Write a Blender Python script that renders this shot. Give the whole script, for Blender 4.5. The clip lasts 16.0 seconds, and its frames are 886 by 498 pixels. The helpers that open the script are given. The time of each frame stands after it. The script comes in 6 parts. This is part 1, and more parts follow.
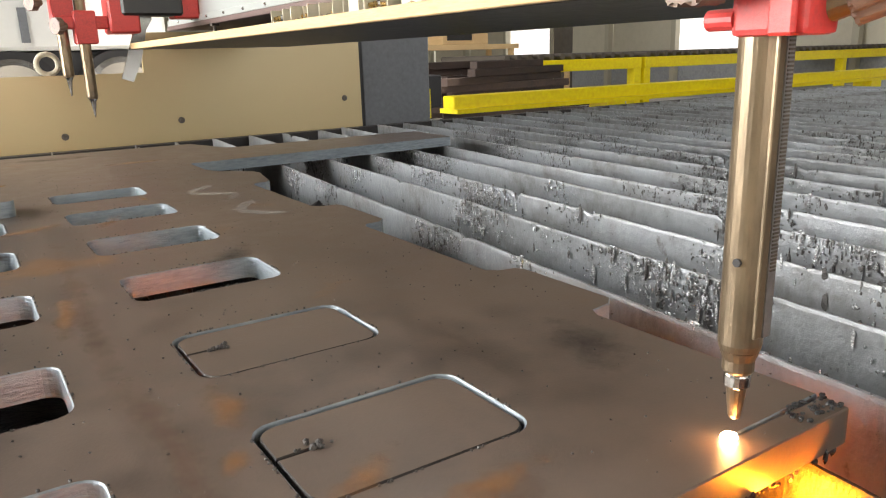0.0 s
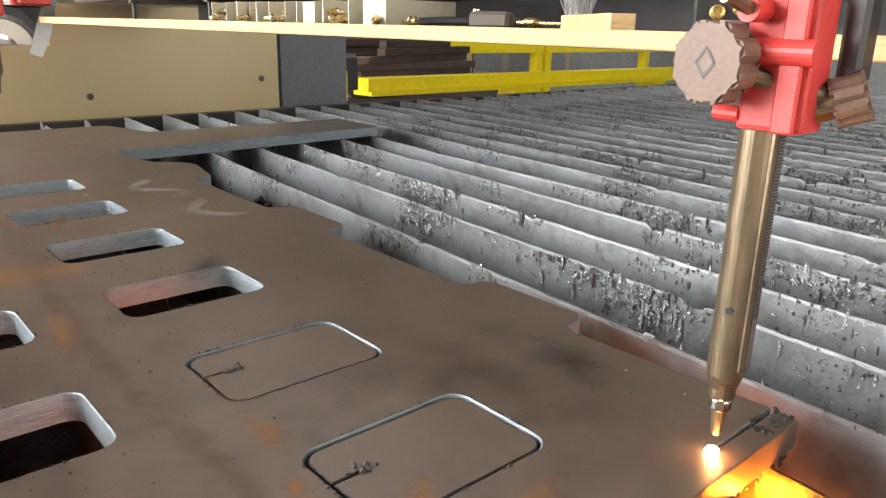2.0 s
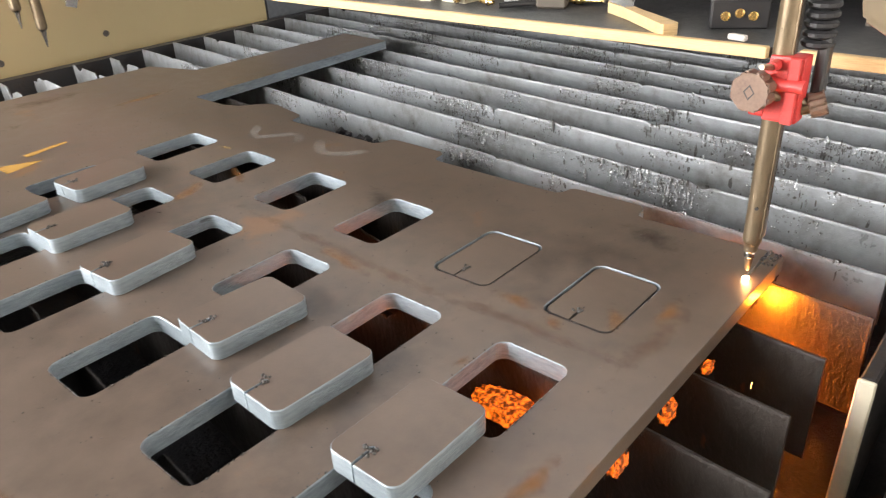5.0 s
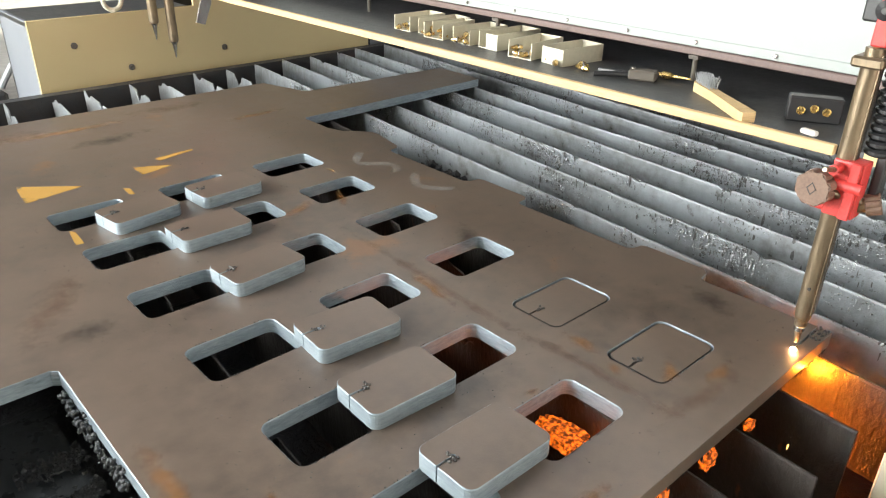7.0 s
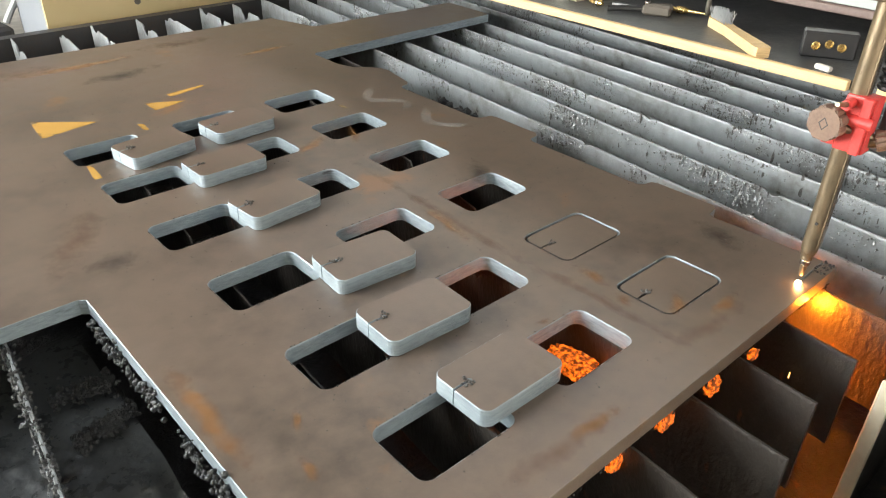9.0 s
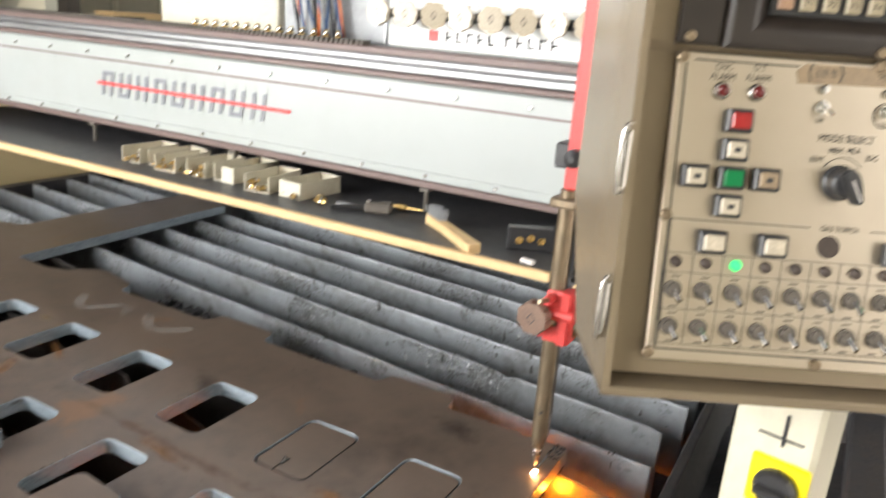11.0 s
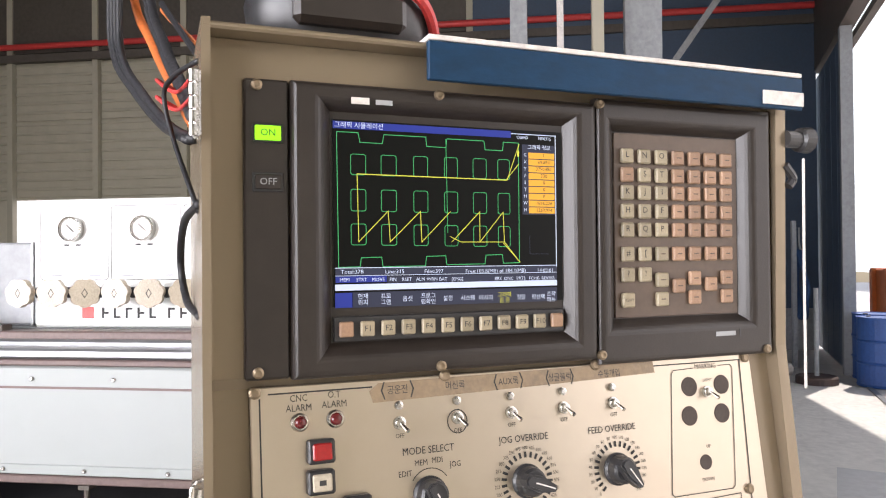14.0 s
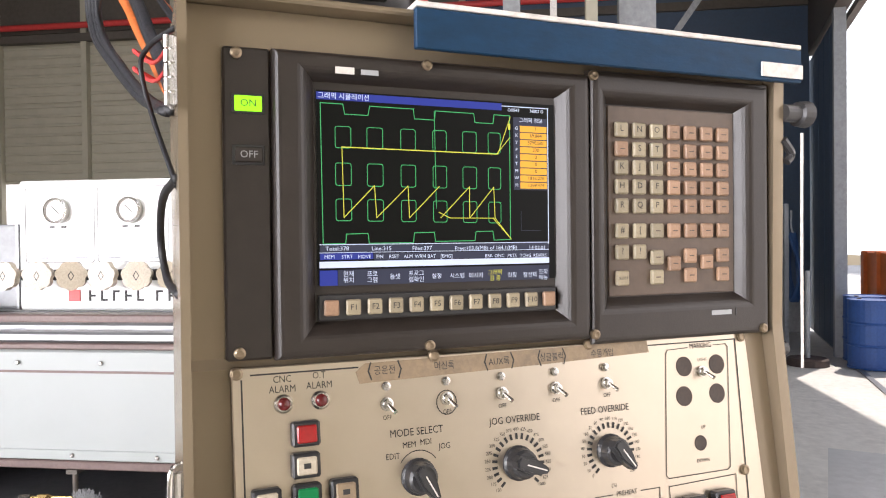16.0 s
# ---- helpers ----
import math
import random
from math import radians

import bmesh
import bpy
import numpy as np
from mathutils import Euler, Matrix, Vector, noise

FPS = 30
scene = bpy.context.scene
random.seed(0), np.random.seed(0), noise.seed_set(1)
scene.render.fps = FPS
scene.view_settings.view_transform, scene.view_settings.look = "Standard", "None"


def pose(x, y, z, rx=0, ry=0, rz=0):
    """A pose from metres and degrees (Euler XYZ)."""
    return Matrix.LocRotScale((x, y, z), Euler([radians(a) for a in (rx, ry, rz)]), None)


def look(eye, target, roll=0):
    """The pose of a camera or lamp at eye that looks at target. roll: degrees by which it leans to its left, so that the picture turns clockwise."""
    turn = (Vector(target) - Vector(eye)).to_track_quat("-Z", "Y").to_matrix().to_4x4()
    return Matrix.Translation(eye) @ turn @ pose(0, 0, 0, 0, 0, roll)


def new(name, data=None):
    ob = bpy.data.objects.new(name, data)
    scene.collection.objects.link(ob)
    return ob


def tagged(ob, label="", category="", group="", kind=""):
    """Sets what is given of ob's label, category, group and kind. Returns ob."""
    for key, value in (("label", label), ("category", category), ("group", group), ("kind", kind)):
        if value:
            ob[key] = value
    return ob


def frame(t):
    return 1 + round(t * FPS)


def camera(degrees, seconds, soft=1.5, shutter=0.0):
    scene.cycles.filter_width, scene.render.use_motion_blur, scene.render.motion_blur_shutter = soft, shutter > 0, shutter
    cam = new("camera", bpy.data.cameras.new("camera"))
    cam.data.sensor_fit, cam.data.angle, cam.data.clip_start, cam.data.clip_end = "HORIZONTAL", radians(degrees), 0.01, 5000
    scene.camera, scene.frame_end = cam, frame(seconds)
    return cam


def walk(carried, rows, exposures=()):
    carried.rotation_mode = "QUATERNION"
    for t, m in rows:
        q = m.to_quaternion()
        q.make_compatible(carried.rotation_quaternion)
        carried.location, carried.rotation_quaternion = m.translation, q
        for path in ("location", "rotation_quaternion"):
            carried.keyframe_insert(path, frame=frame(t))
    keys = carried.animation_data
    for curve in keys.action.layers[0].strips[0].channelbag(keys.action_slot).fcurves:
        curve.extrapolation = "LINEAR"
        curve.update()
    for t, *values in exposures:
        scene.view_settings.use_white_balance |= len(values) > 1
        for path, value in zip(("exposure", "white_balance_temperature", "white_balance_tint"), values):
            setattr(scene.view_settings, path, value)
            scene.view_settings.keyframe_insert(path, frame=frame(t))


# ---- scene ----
from mathutils.geometry import tessellate_polygon

cam = camera(62.2, 16.0, soft=1.1, shutter=0.35)
PATH = [
    (0, (-0.003, 0.035, 0.971), (1.054, 1.655, 0.463), -1.7),
    (0.5, (-0.007, 0.036, 0.971), (1.054, 1.662, 0.49), -0.8),
    (1, (-0.021, 0.046, 0.99), (1.075, 1.633, 0.462), -0.2),
    (1.5, (-0.061, 0.06, 1.029), (1.138, 1.564, 0.479), 0.8),
    (2, (-0.144, 0.068, 1.06), (1.13, 1.496, 0.478), 1.3),
    (2.5, (-0.228, 0.077, 1.109), (1.14, 1.372, 0.437), 1.6),
    (3, (-0.333, 0.081, 1.165), (1.11, 1.277, 0.467), -0.1),
    (3.5, (-0.46, 0.059, 1.232), (1.004, 1.207, 0.498), -1.5),
    (4, (-0.608, 0.02, 1.316), (0.803, 1.155, 0.467), -2.5),
    (4.5, (-0.727, -0.003, 1.364), (0.632, 1.139, 0.442), -3.2),
    (5, (-0.812, -0.02, 1.414), (0.494, 1.168, 0.473), -3.2),
    (5.2, (-0.834, -0.022, 1.422), (0.452, 1.181, 0.473), -3.3),
    (7.3, (-0.996, -0.108, 1.561), (0.212, 1.213, 0.669), 1.5),
    (7.5, (-1.009, -0.115, 1.556), (0.198, 1.203, 0.658), 1.7),
    (8, (-1.02, -0.116, 1.557), (0.145, 1.172, 0.565), 1.5),
    (8.2, (-1.02, -0.113, 1.555), (0.123, 1.157, 0.516), 1.3),
    (10.3, (-0.988, -0.093, 1.564), (0.261, 1.139, 0.605), 2.4),
    (10.5, (-0.96, -0.086, 1.563), (0.422, 1.071, 0.696), 3.7),
    (11, (-0.869, -0.105, 1.605), (0.804, 0.815, 1.011), 4.2),
    (11.5, (-0.834, -0.135, 1.653), (0.992, 0.584, 1.269), 2.6),
    (12, (-0.805, -0.164, 1.682), (1.103, 0.381, 1.429), 1.7),
    (12.5, (-0.789, -0.171, 1.699), (1.162, 0.251, 1.582), 1.5),
    (13, (-0.782, -0.181, 1.704), (1.187, 0.163, 1.67), 0.7),
    (13.5, (-0.783, -0.197, 1.704), (1.195, 0.104, 1.717), -0.2),
    (14, (-0.782, -0.206, 1.707), (1.198, 0.076, 1.728), -0.5),
    (14.5, (-0.772, -0.206, 1.702), (1.21, 0.061, 1.715), -0.5),
    (15, (-0.763, -0.204, 1.697), (1.221, 0.053, 1.697), -0.5),
    (15.5, (-0.76, -0.205, 1.697), (1.224, 0.047, 1.685), -0.5),
    (16, (-0.759, -0.207, 1.7), (1.224, 0.057, 1.677), -0.6),
]
EXPOSURES = [(0.0, 0.2, 7000, 12), (3.5, 0.25, 6950, 12), (5.2, 0.35, 7000, 13), (7.3, 0.28, 6700, 6), (8.2, 0.33, 6750, 6), (10.3, 0.4, 7100, 6), (10.8, 0.15, 6900, 9), (11.5, -0.36, 6650, 15), (12.0, -0.42, 6550, 17), (13.0, -0.2, 6500, 18), (16.0, -0.08, 6550, 18)]
walk(cam, [(t, look(eye, target, roll)) for t, eye, target, roll in PATH], EXPOSURES)

# ---------------------------------------------------------------- world and light
world = bpy.data.worlds.new("sky")
scene.world = world
world.use_nodes = True
wn = world.node_tree.nodes
sky = wn.new("ShaderNodeTexSky")
sky.sky_type = "NISHITA"
sky.sun_disc = False
sky.sun_elevation, sky.sun_rotation = radians(60), radians(127)
wn["Background"].inputs["Strength"].default_value = 0.15
world.node_tree.links.new(sky.outputs[0], wn["Background"].inputs["Color"])


def lamp(name, kind, m, energy, colour, **more):
    data = bpy.data.lights.new(name, kind)
    data.energy, data.color = energy, colour
    if kind == "AREA":
        data.shape, data.size, data.size_y = "RECTANGLE", more["size"][0], more["size"][1]
    elif kind == "SUN":
        data.angle = more["angle"]
    else:
        data.shadow_soft_size = more["radius"]
    ob = new(name, data)
    ob.matrix_world = m
    return ob


lamp("sun", "SUN", look((4.0, -3.0, 8.7), (0, 0, 0)), 5.0, (1.0, 0.95, 0.86), angle=radians(0.5))
# sky light entering through the south gate and an unseen, assumed west gate
lamp("west_gate_sky", "AREA", look((-4.5, 4.0, 2.3), (0.0, 1.6, 0.65)), 900, (0.97, 0.99, 1.0), size=(5.2, 3.2))
lamp("south_gate_sky", "AREA", look((0.4, -2.15, 2.1), (0.1, 0.5, 1.9)), 45, (1.0, 0.89, 0.77), size=(3.2, 3.4))
# overhead fill through added roof openings that stay out of view
lamp("overhead_fill", "AREA", look((-2.6, 7.0, 7.95), (-2.6, 7.01, 0)), 110, (0.96, 0.98, 1.0), size=(2.6, 9.0))
lamp("overhead_fill", "AREA", look((6.0, 7.0, 7.95), (6.0, 7.01, 0)), 110, (0.97, 0.98, 1.0), size=(2.6, 9.0))
# the cutting flame, above and below the plate
lamp("flame_light", "POINT", pose(0.494, 0.366, 0.6590), 0.13, (1.0, 0.42, 0.12), radius=0.008)
lamp("flame_below_light", "POINT", pose(0.556, 0.338, 0.580), 4.2, (1.0, 0.28, 0.015), radius=0.010)
lamp("splash_light", "POINT", pose(0.490, 0.380, 0.330), 6.5, (1.0, 0.20, 0.02), radius=0.03)
# added orange fills: jet glow on the hole walls, which the slats block
lamp("hole_glow_fill", "POINT", pose(0.185, 0.980, 0.500), 1.7, (1.0, 0.17, 0.012), radius=0.03)
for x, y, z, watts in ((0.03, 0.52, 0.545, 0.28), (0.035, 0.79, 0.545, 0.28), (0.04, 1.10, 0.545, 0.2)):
    lamp("hole_glow_fill", "POINT", pose(x, y, z), watts, (1.0, 0.19, 0.015), radius=0.02)
# fill added off the jet, for the orange wash beyond the blocking slat
lamp("jet_wash_fill", "POINT", pose(0.69, 0.50, 0.50), 0.32, (1.0, 0.17, 0.012), radius=0.02)


# ---------------------------------------------------------------- materials
def material(name, base, rough=0.5, metal=0.0, second=None, scale=8.0, amount=0.5, spots=None, spot_scale=30.0,
             spot_at=0.6, bump=0.1, bump_scale=60.0, rough_var=0.15, stretch=(1, 1, 1), emit=None, power=0.0, per_piece=0.0, detail=6.0, grain=1.22):
    """Two scales of variation, an optional layer of spots, fine relief."""
    mat = bpy.data.materials.new(name)
    mat.use_nodes = True
    t = mat.node_tree
    b = t.nodes["Principled BSDF"]
    b.inputs["Roughness"].default_value, b.inputs["Metallic"].default_value = rough, metal
    coord = t.nodes.new("ShaderNodeTexCoord")
    mapping = t.nodes.new("ShaderNodeMapping")
    mapping.inputs["Scale"].default_value = stretch
    t.links.new(coord.outputs["Object"], mapping.inputs[0])

    def noise_tex(s, d=detail, r=0.6):
        n = t.nodes.new("ShaderNodeTexNoise")
        n.inputs["Scale"].default_value, n.inputs["Detail"].default_value, n.inputs["Roughness"].default_value = s, d, r
        t.links.new(mapping.outputs[0], n.inputs["Vector"])
        return n.outputs["Fac"]

    def ramp(fac, a, z):
        r = t.nodes.new("ShaderNodeMapRange")
        r.inputs[1].default_value, r.inputs[2].default_value = a, z
        t.links.new(fac, r.inputs[0])
        return r.outputs[0]

    def mix(fac, c1, c2, mode="MIX"):
        m = t.nodes.new("ShaderNodeMix")
        m.data_type, m.blend_type = "RGBA", mode
        for socket, v in ((m.inputs[0], fac), (m.inputs[6], c1), (m.inputs[7], c2)):
            if hasattr(v, "is_output"):
                t.links.new(v, socket)
            elif isinstance(v, float):
                socket.default_value = v
            else:
                socket.default_value = (*v, 1)
        return m.outputs[2]

    second = second or tuple(c * 0.72 for c in base)
    large = noise_tex(scale)
    colour = mix(ramp(large, 0.5 - 0.28 * (1.2 - amount), 0.5 + 0.28 * (1.2 - amount)), base, second)
    fine = noise_tex(scale * 9)
    colour = mix(ramp(fine, 0.3, 0.75), colour, tuple(min(1, c * grain) for c in base))
    if spots:
        colour = mix(ramp(noise_tex(spot_scale), spot_at, spot_at + 0.06), colour, spots)
    if per_piece:
        info = t.nodes.new("ShaderNodeObjectInfo")
        r = t.nodes.new("ShaderNodeMapRange")
        r.inputs[3].default_value, r.inputs[4].default_value = 1 - per_piece, 1 + per_piece
        t.links.new(info.outputs["Random"], r.inputs[0])
        h = t.nodes.new("ShaderNodeHueSaturation")
        t.links.new(r.outputs[0], h.inputs["Value"])
        t.links.new(colour, h.inputs["Color"])
        colour = h.outputs[0]
    t.links.new(colour, b.inputs["Base Color"])
    if rough_var:
        r = t.nodes.new("ShaderNodeMapRange")
        r.inputs[3].default_value, r.inputs[4].default_value = max(0.03, rough - rough_var), min(1, rough + rough_var)
        t.links.new(fine, r.inputs[0])
        t.links.new(r.outputs[0], b.inputs["Roughness"])
    if bump:
        bn = t.nodes.new("ShaderNodeBump")
        bn.inputs["Strength"].default_value, bn.inputs["Distance"].default_value = bump, 0.01
        t.links.new(noise_tex(bump_scale), bn.inputs["Height"])
        t.links.new(bn.outputs[0], b.inputs["Normal"])
    if emit:
        b.inputs["Emission Color"].default_value = (*emit, 1)
        b.inputs["Emission Strength"].default_value = power
    return mat


def glow(name, colour, power):
    mat = bpy.data.materials.new(name)
    mat.use_nodes = True
    b = mat.node_tree.nodes["Principled BSDF"]
    b.inputs["Base Color"].default_value = (*[c * 0.2 for c in colour], 1)
    b.inputs["Roughness"].default_value = 0.3
    b.inputs["IOR"].default_value = 1.25
    b.inputs["Emission Color"].default_value, b.inputs["Emission Strength"].default_value = (*colour, 1), power
    return mat


M = dict(
    scale_steel=material("mill_scale_steel", (0.120, 0.088, 0.068), 0.38, 0.0, (0.066, 0.050, 0.040), 1.9, 0.9, (0.185, 0.10, 0.05), 3.2, 0.64, 0.06, 260, 0.14, grain=1.3),
    cut_steel=material("flame_cut_edge", (0.27, 0.32, 0.355), 0.38, 0.35, (0.15, 0.18, 0.205), 9, 0.7, (0.12, 0.13, 0.14), 22, 0.66, 0.35, 120, 0.15, (0.45, 0.45, 2.2)),
    slat=material("slag_crusted_slat", (0.27, 0.29, 0.31), 0.34, 0.2, (0.125, 0.118, 0.11), 2.6, 0.8, (0.075, 0.06, 0.05), 9, 0.64, 0.35, 60, 0.2, (1, 1, 0.9), per_piece=0.15, grain=1.12),
    # burnt steel, its colour taken near black for the shade below the plate
    burnt_shaded_steel=material("burnt_shaded_steel", (0.035, 0.030, 0.027), 0.5, 0.15, (0.02, 0.016, 0.014), 7, 0.6, (0.14, 0.06, 0.03), 12, 0.62, 0.6, 70, 0.2, (1, 1, 0.5), per_piece=0.2),
    slag=material("bright_slag", (0.50, 0.52, 0.54), 0.24, 0.5, (0.18, 0.178, 0.175), 40, 0.7, (0.05, 0.045, 0.04), 60, 0.62, 0.6, 200, 0.15),
    slag_dark=material("dull_slag", (0.085, 0.082, 0.08), 0.35, 0.3, (0.04, 0.037, 0.035), 60, 0.6, (0.03, 0.028, 0.026), 80, 0.6, 0.4, 200, 0.15),
    black_slag=material("black_slag", (0.03, 0.03, 0.034), 0.4, 0.2, (0.012, 0.011, 0.011), 12, 0.6, (0.09, 0.045, 0.025), 9, 0.63, 0.8, 50, 0.2),
    ridge_slag=material("glinting_black_slag", (0.075, 0.078, 0.082), 0.22, 0.5, (0.02, 0.02, 0.021), 40, 0.8, None, 60, 0.62, 0.5, 200, 0.12),
    wet_slag=material("ashen_slag", (0.060, 0.066, 0.072), 0.3, 0.1, (0.022, 0.023, 0.025), 3.5, 0.8, (0.012, 0.011, 0.011), 8, 0.62, 0.15, 60, 0.2),
    hot_slag=material("hot_slag", (0.20, 0.06, 0.025), 0.7, 0.0, (0.05, 0.02, 0.012), 60, 0.7, None, 30, 0.6, 0.6, 150, 0.1, emit=(1.0, 0.17, 0.012), power=0.8),
    bed=material("sooty_frame_steel", (0.035, 0.036, 0.04), 0.5, 0.2, (0.06, 0.045, 0.035), 6, 0.6, None, 30, 0.6, 0.3, 60),
    cream=material("cream_paint", (0.62, 0.49, 0.27), 0.27, 0.15, (0.605, 0.477, 0.262), 0.8, 0.1, None, 3, 0.86, 0.02, 120, 0, grain=1.0),
    cream_edge=material("worn_cream_edge", (0.58, 0.54, 0.43), 0.45, 0.0, (0.5, 0.46, 0.36), 6, 0.5, (0.2, 0.18, 0.15), 18, 0.74, 0.1, 90, grain=1.05),
    white=material("white_enamel", (0.80, 0.81, 0.79), 0.3, 0.0, (0.77, 0.775, 0.75), 1.2, 0.4, (0.62, 0.59, 0.53), 7, 0.78, 0.02, 90, 0.06, grain=1.02),
    beam_white=material("dirty_white_enamel", (0.345, 0.37, 0.36), 0.3, 0.0, (0.325, 0.348, 0.332), 1.2, 0.4, (0.42, 0.39, 0.34), 7, 0.74, 0.02, 90, 0.06, grain=1.02),
    brown=material("brown_lip", (0.14, 0.095, 0.085), 0.45, 0.1, None, 12, 0.5, None, 30, 0.6, 0.1, 90),
    rail=material("ground_rail", (0.27, 0.275, 0.28), 0.38, 0.7, (0.17, 0.165, 0.165), 12, 0.5, None, 30, 0.6, 0.1, 80, 0.1, (1, 0.1, 1)),
    wood=material("raw_timber", (0.62, 0.44, 0.23), 0.6, 0.0, (0.50, 0.33, 0.16), 9, 0.6, (0.26, 0.15, 0.08), 14, 0.72, 0.2, 90, 0.1, (6, 0.35, 6)),
    tray=material("black_tray", (0.045, 0.046, 0.05), 0.42, 0.0, (0.07, 0.066, 0.062), 5, 0.6, (0.13, 0.11, 0.1), 24, 0.7, 0.15, 120, 0.12),
    red=material("red_paint", (0.62, 0.055, 0.05), 0.42, 0.0, (0.45, 0.04, 0.04), 20, 0.5, (0.08, 0.03, 0.03), 34, 0.68, 0.1, 120),
    brass=material("dull_brass_tube", (0.23, 0.175, 0.115), 0.32, 0.7, (0.14, 0.11, 0.075), 9, 0.5, (0.12, 0.09, 0.06), 40, 0.68, 0.1, 120, 0.1, (1, 1, 0.3)),
    gold=material("brass_nozzle", (0.62, 0.43, 0.17), 0.28, 0.9, None, 30, 0.5, None, 30, 0.6, 0.05, 120),
    chrome=material("chrome", (0.48, 0.465, 0.44), 0.24, 1.0, (0.45, 0.44, 0.42), 30, 0.4, None, 30, 0.6, 0.03, 120, 0.08),
    wheel=material("brown_handwheel", (0.17, 0.105, 0.075), 0.45, 0.0, (0.12, 0.075, 0.055), 18, 0.5, None, 30, 0.6, 0.1, 120),
    black=material("black_plastic", (0.022, 0.022, 0.024), 0.35, 0.0, (0.035, 0.033, 0.032), 14, 0.5, None, 30, 0.6, 0.05, 160),
    rubber=material("black_rubber", (0.018, 0.018, 0.02), 0.5, 0.0, None, 14, 0.5, None, 30, 0.6, 0.1, 160),
    bezel=material("charcoal_bezel", (0.024, 0.0185, 0.0155), 0.33, 0.0, (0.020, 0.0155, 0.013), 5, 0.4, None, 30, 0.6, 0.05, 400, 0.06),
    panel=material("ivory_control_panel", (0.52, 0.45, 0.36), 0.30, 0.85, (0.48, 0.41, 0.325), 2, 0.3, None, 15, 0.86, 0.0, 200, 0, grain=1.03),
    case=material("beige_console_case", (0.24, 0.19, 0.13), 0.27, 0.35, (0.232, 0.183, 0.125), 1.5, 0.2, None, 12, 0.76, 0.01, 160, 0, grain=1.0),
    ink=material("black_ink", (0.025, 0.024, 0.024), 0.6, 0.0, None, 30, 0.3, None, 30, 0.6, 0.0, 100, 0),
    tape=material("brown_packing_tape", (0.25, 0.18, 0.11), 0.42, 0.0, (0.18, 0.135, 0.095), 16, 0.6, (0.14, 0.11, 0.09), 22, 0.66, 0.15, 60, 0.1),
    blue=material("blue_paint", (0.006, 0.033, 0.075), 0.5, 0.0, (0.005, 0.024, 0.052), 12, 0.5, (0.20, 0.2, 0.2), 30, 0.73, 0.1, 100, 0.1, (0.4, 1, 1)),
    paper=material("off_white_board", (0.66, 0.62, 0.58), 0.55, 0.0, None, 12, 0.4, None, 30, 0.6, 0.05, 100),
    key=material("beige_key", (0.30, 0.25, 0.165), 0.42, 0.0, (0.25, 0.21, 0.14), 60, 0.4, None, 30, 0.6, 0.03, 100, 0.08, per_piece=0.15),
    key_red=material("worn_red_beige_key", (0.30, 0.18, 0.11), 0.42, 0.0, (0.25, 0.15, 0.095), 60, 0.4, None, 30, 0.6, 0.03, 100, 0.08, per_piece=0.15),
    keypad=material("keypad_plate", (0.10, 0.068, 0.048), 0.4, 0.0, (0.08, 0.055, 0.04), 8, 0.4, None, 30, 0.6, 0.03, 100, 0.06),
    yellow=material("yellow_paint", (0.90, 0.70, 0.01), 0.4, 0.0, (0.84, 0.63, 0.01), 3, 0.5, (0.25, 0.18, 0.05), 10, 0.74, 0.08, 80),
    grey=material("grey_enamel", (0.17, 0.18, 0.20), 0.42, 0.0, (0.14, 0.15, 0.17), 4, 0.5, None, 30, 0.6, 0.05, 80),
    concrete=material("concrete_floor", (0.56, 0.54, 0.50), 0.65, 0.0, (0.46, 0.44, 0.41), 1.2, 0.6, (0.2, 0.18, 0.16), 3, 0.68, 0.2, 30),
    wall=material("cream_sheet_wall", (0.47, 0.435, 0.335), 0.6, 0.0, (0.41, 0.38, 0.29), 0.5, 0.5, None, 30, 0.6, 0.01, 30, grain=1.03),
    steel_dark=material("dark_roof_steel", (0.10, 0.085, 0.07), 0.6, 0.1, None, 1.5, 0.5, None, 30, 0.6, 0.1, 30),
    steel_grey=material("grey_column_paint", (0.32, 0.33, 0.34), 0.5, 0.0, None, 2.5, 0.5, None, 30, 0.6, 0.1, 30),
    door=material("dark_blue_gate", (0.055, 0.085, 0.135), 0.55, 0.0, (0.065, 0.085, 0.12), 2.5, 0.5, None, 30, 0.6, 0.1, 30),
    drum=material("blue_drum", (0.03, 0.09, 0.30), 0.45, 0.0, None, 4, 0.5, (0.2, 0.1, 0.06), 9, 0.7, 0.05, 60),
    rust=material("rusty_stock", (0.085, 0.055, 0.045), 0.7, 0.1, (0.035, 0.033, 0.034), 5, 0.6, None, 30, 0.6, 0.3, 60, per_piece=0.3),
    orange=material("orange_hose", (0.55, 0.14, 0.03), 0.5, 0.0, None, 12, 0.5, None, 30, 0.6, 0.05, 60),
    hose_blue=material("blue_hose", (0.022, 0.065, 0.17), 0.5, 0.0, None, 12, 0.5, None, 30, 0.6, 0.05, 60),
    chalk=material("white_chalk", (0.27, 0.235, 0.205), 0.8, 0.0, (0.17, 0.14, 0.12), 40, 0.6, None, 90, 0.52, 0.1, 100),
    yellow_chalk=material("yellow_marking", (0.42, 0.25, 0.06), 0.8, 0.0, (0.24, 0.145, 0.07), 30, 0.6, (0.15, 0.11, 0.088), 24, 0.54, 0.1, 100),
    rust_mark=material("rust_stain", (0.19, 0.095, 0.05), 0.7, 0.0, (0.13, 0.085, 0.06), 12, 0.7, (0.12, 0.088, 0.07), 26, 0.5, 0.1, 100),
    lens_red=material("red_lens", (0.30, 0.015, 0.015), 0.15, 0.0, None, 30, 0.3, None, 30, 0.6, 0.0, 60, 0.03),
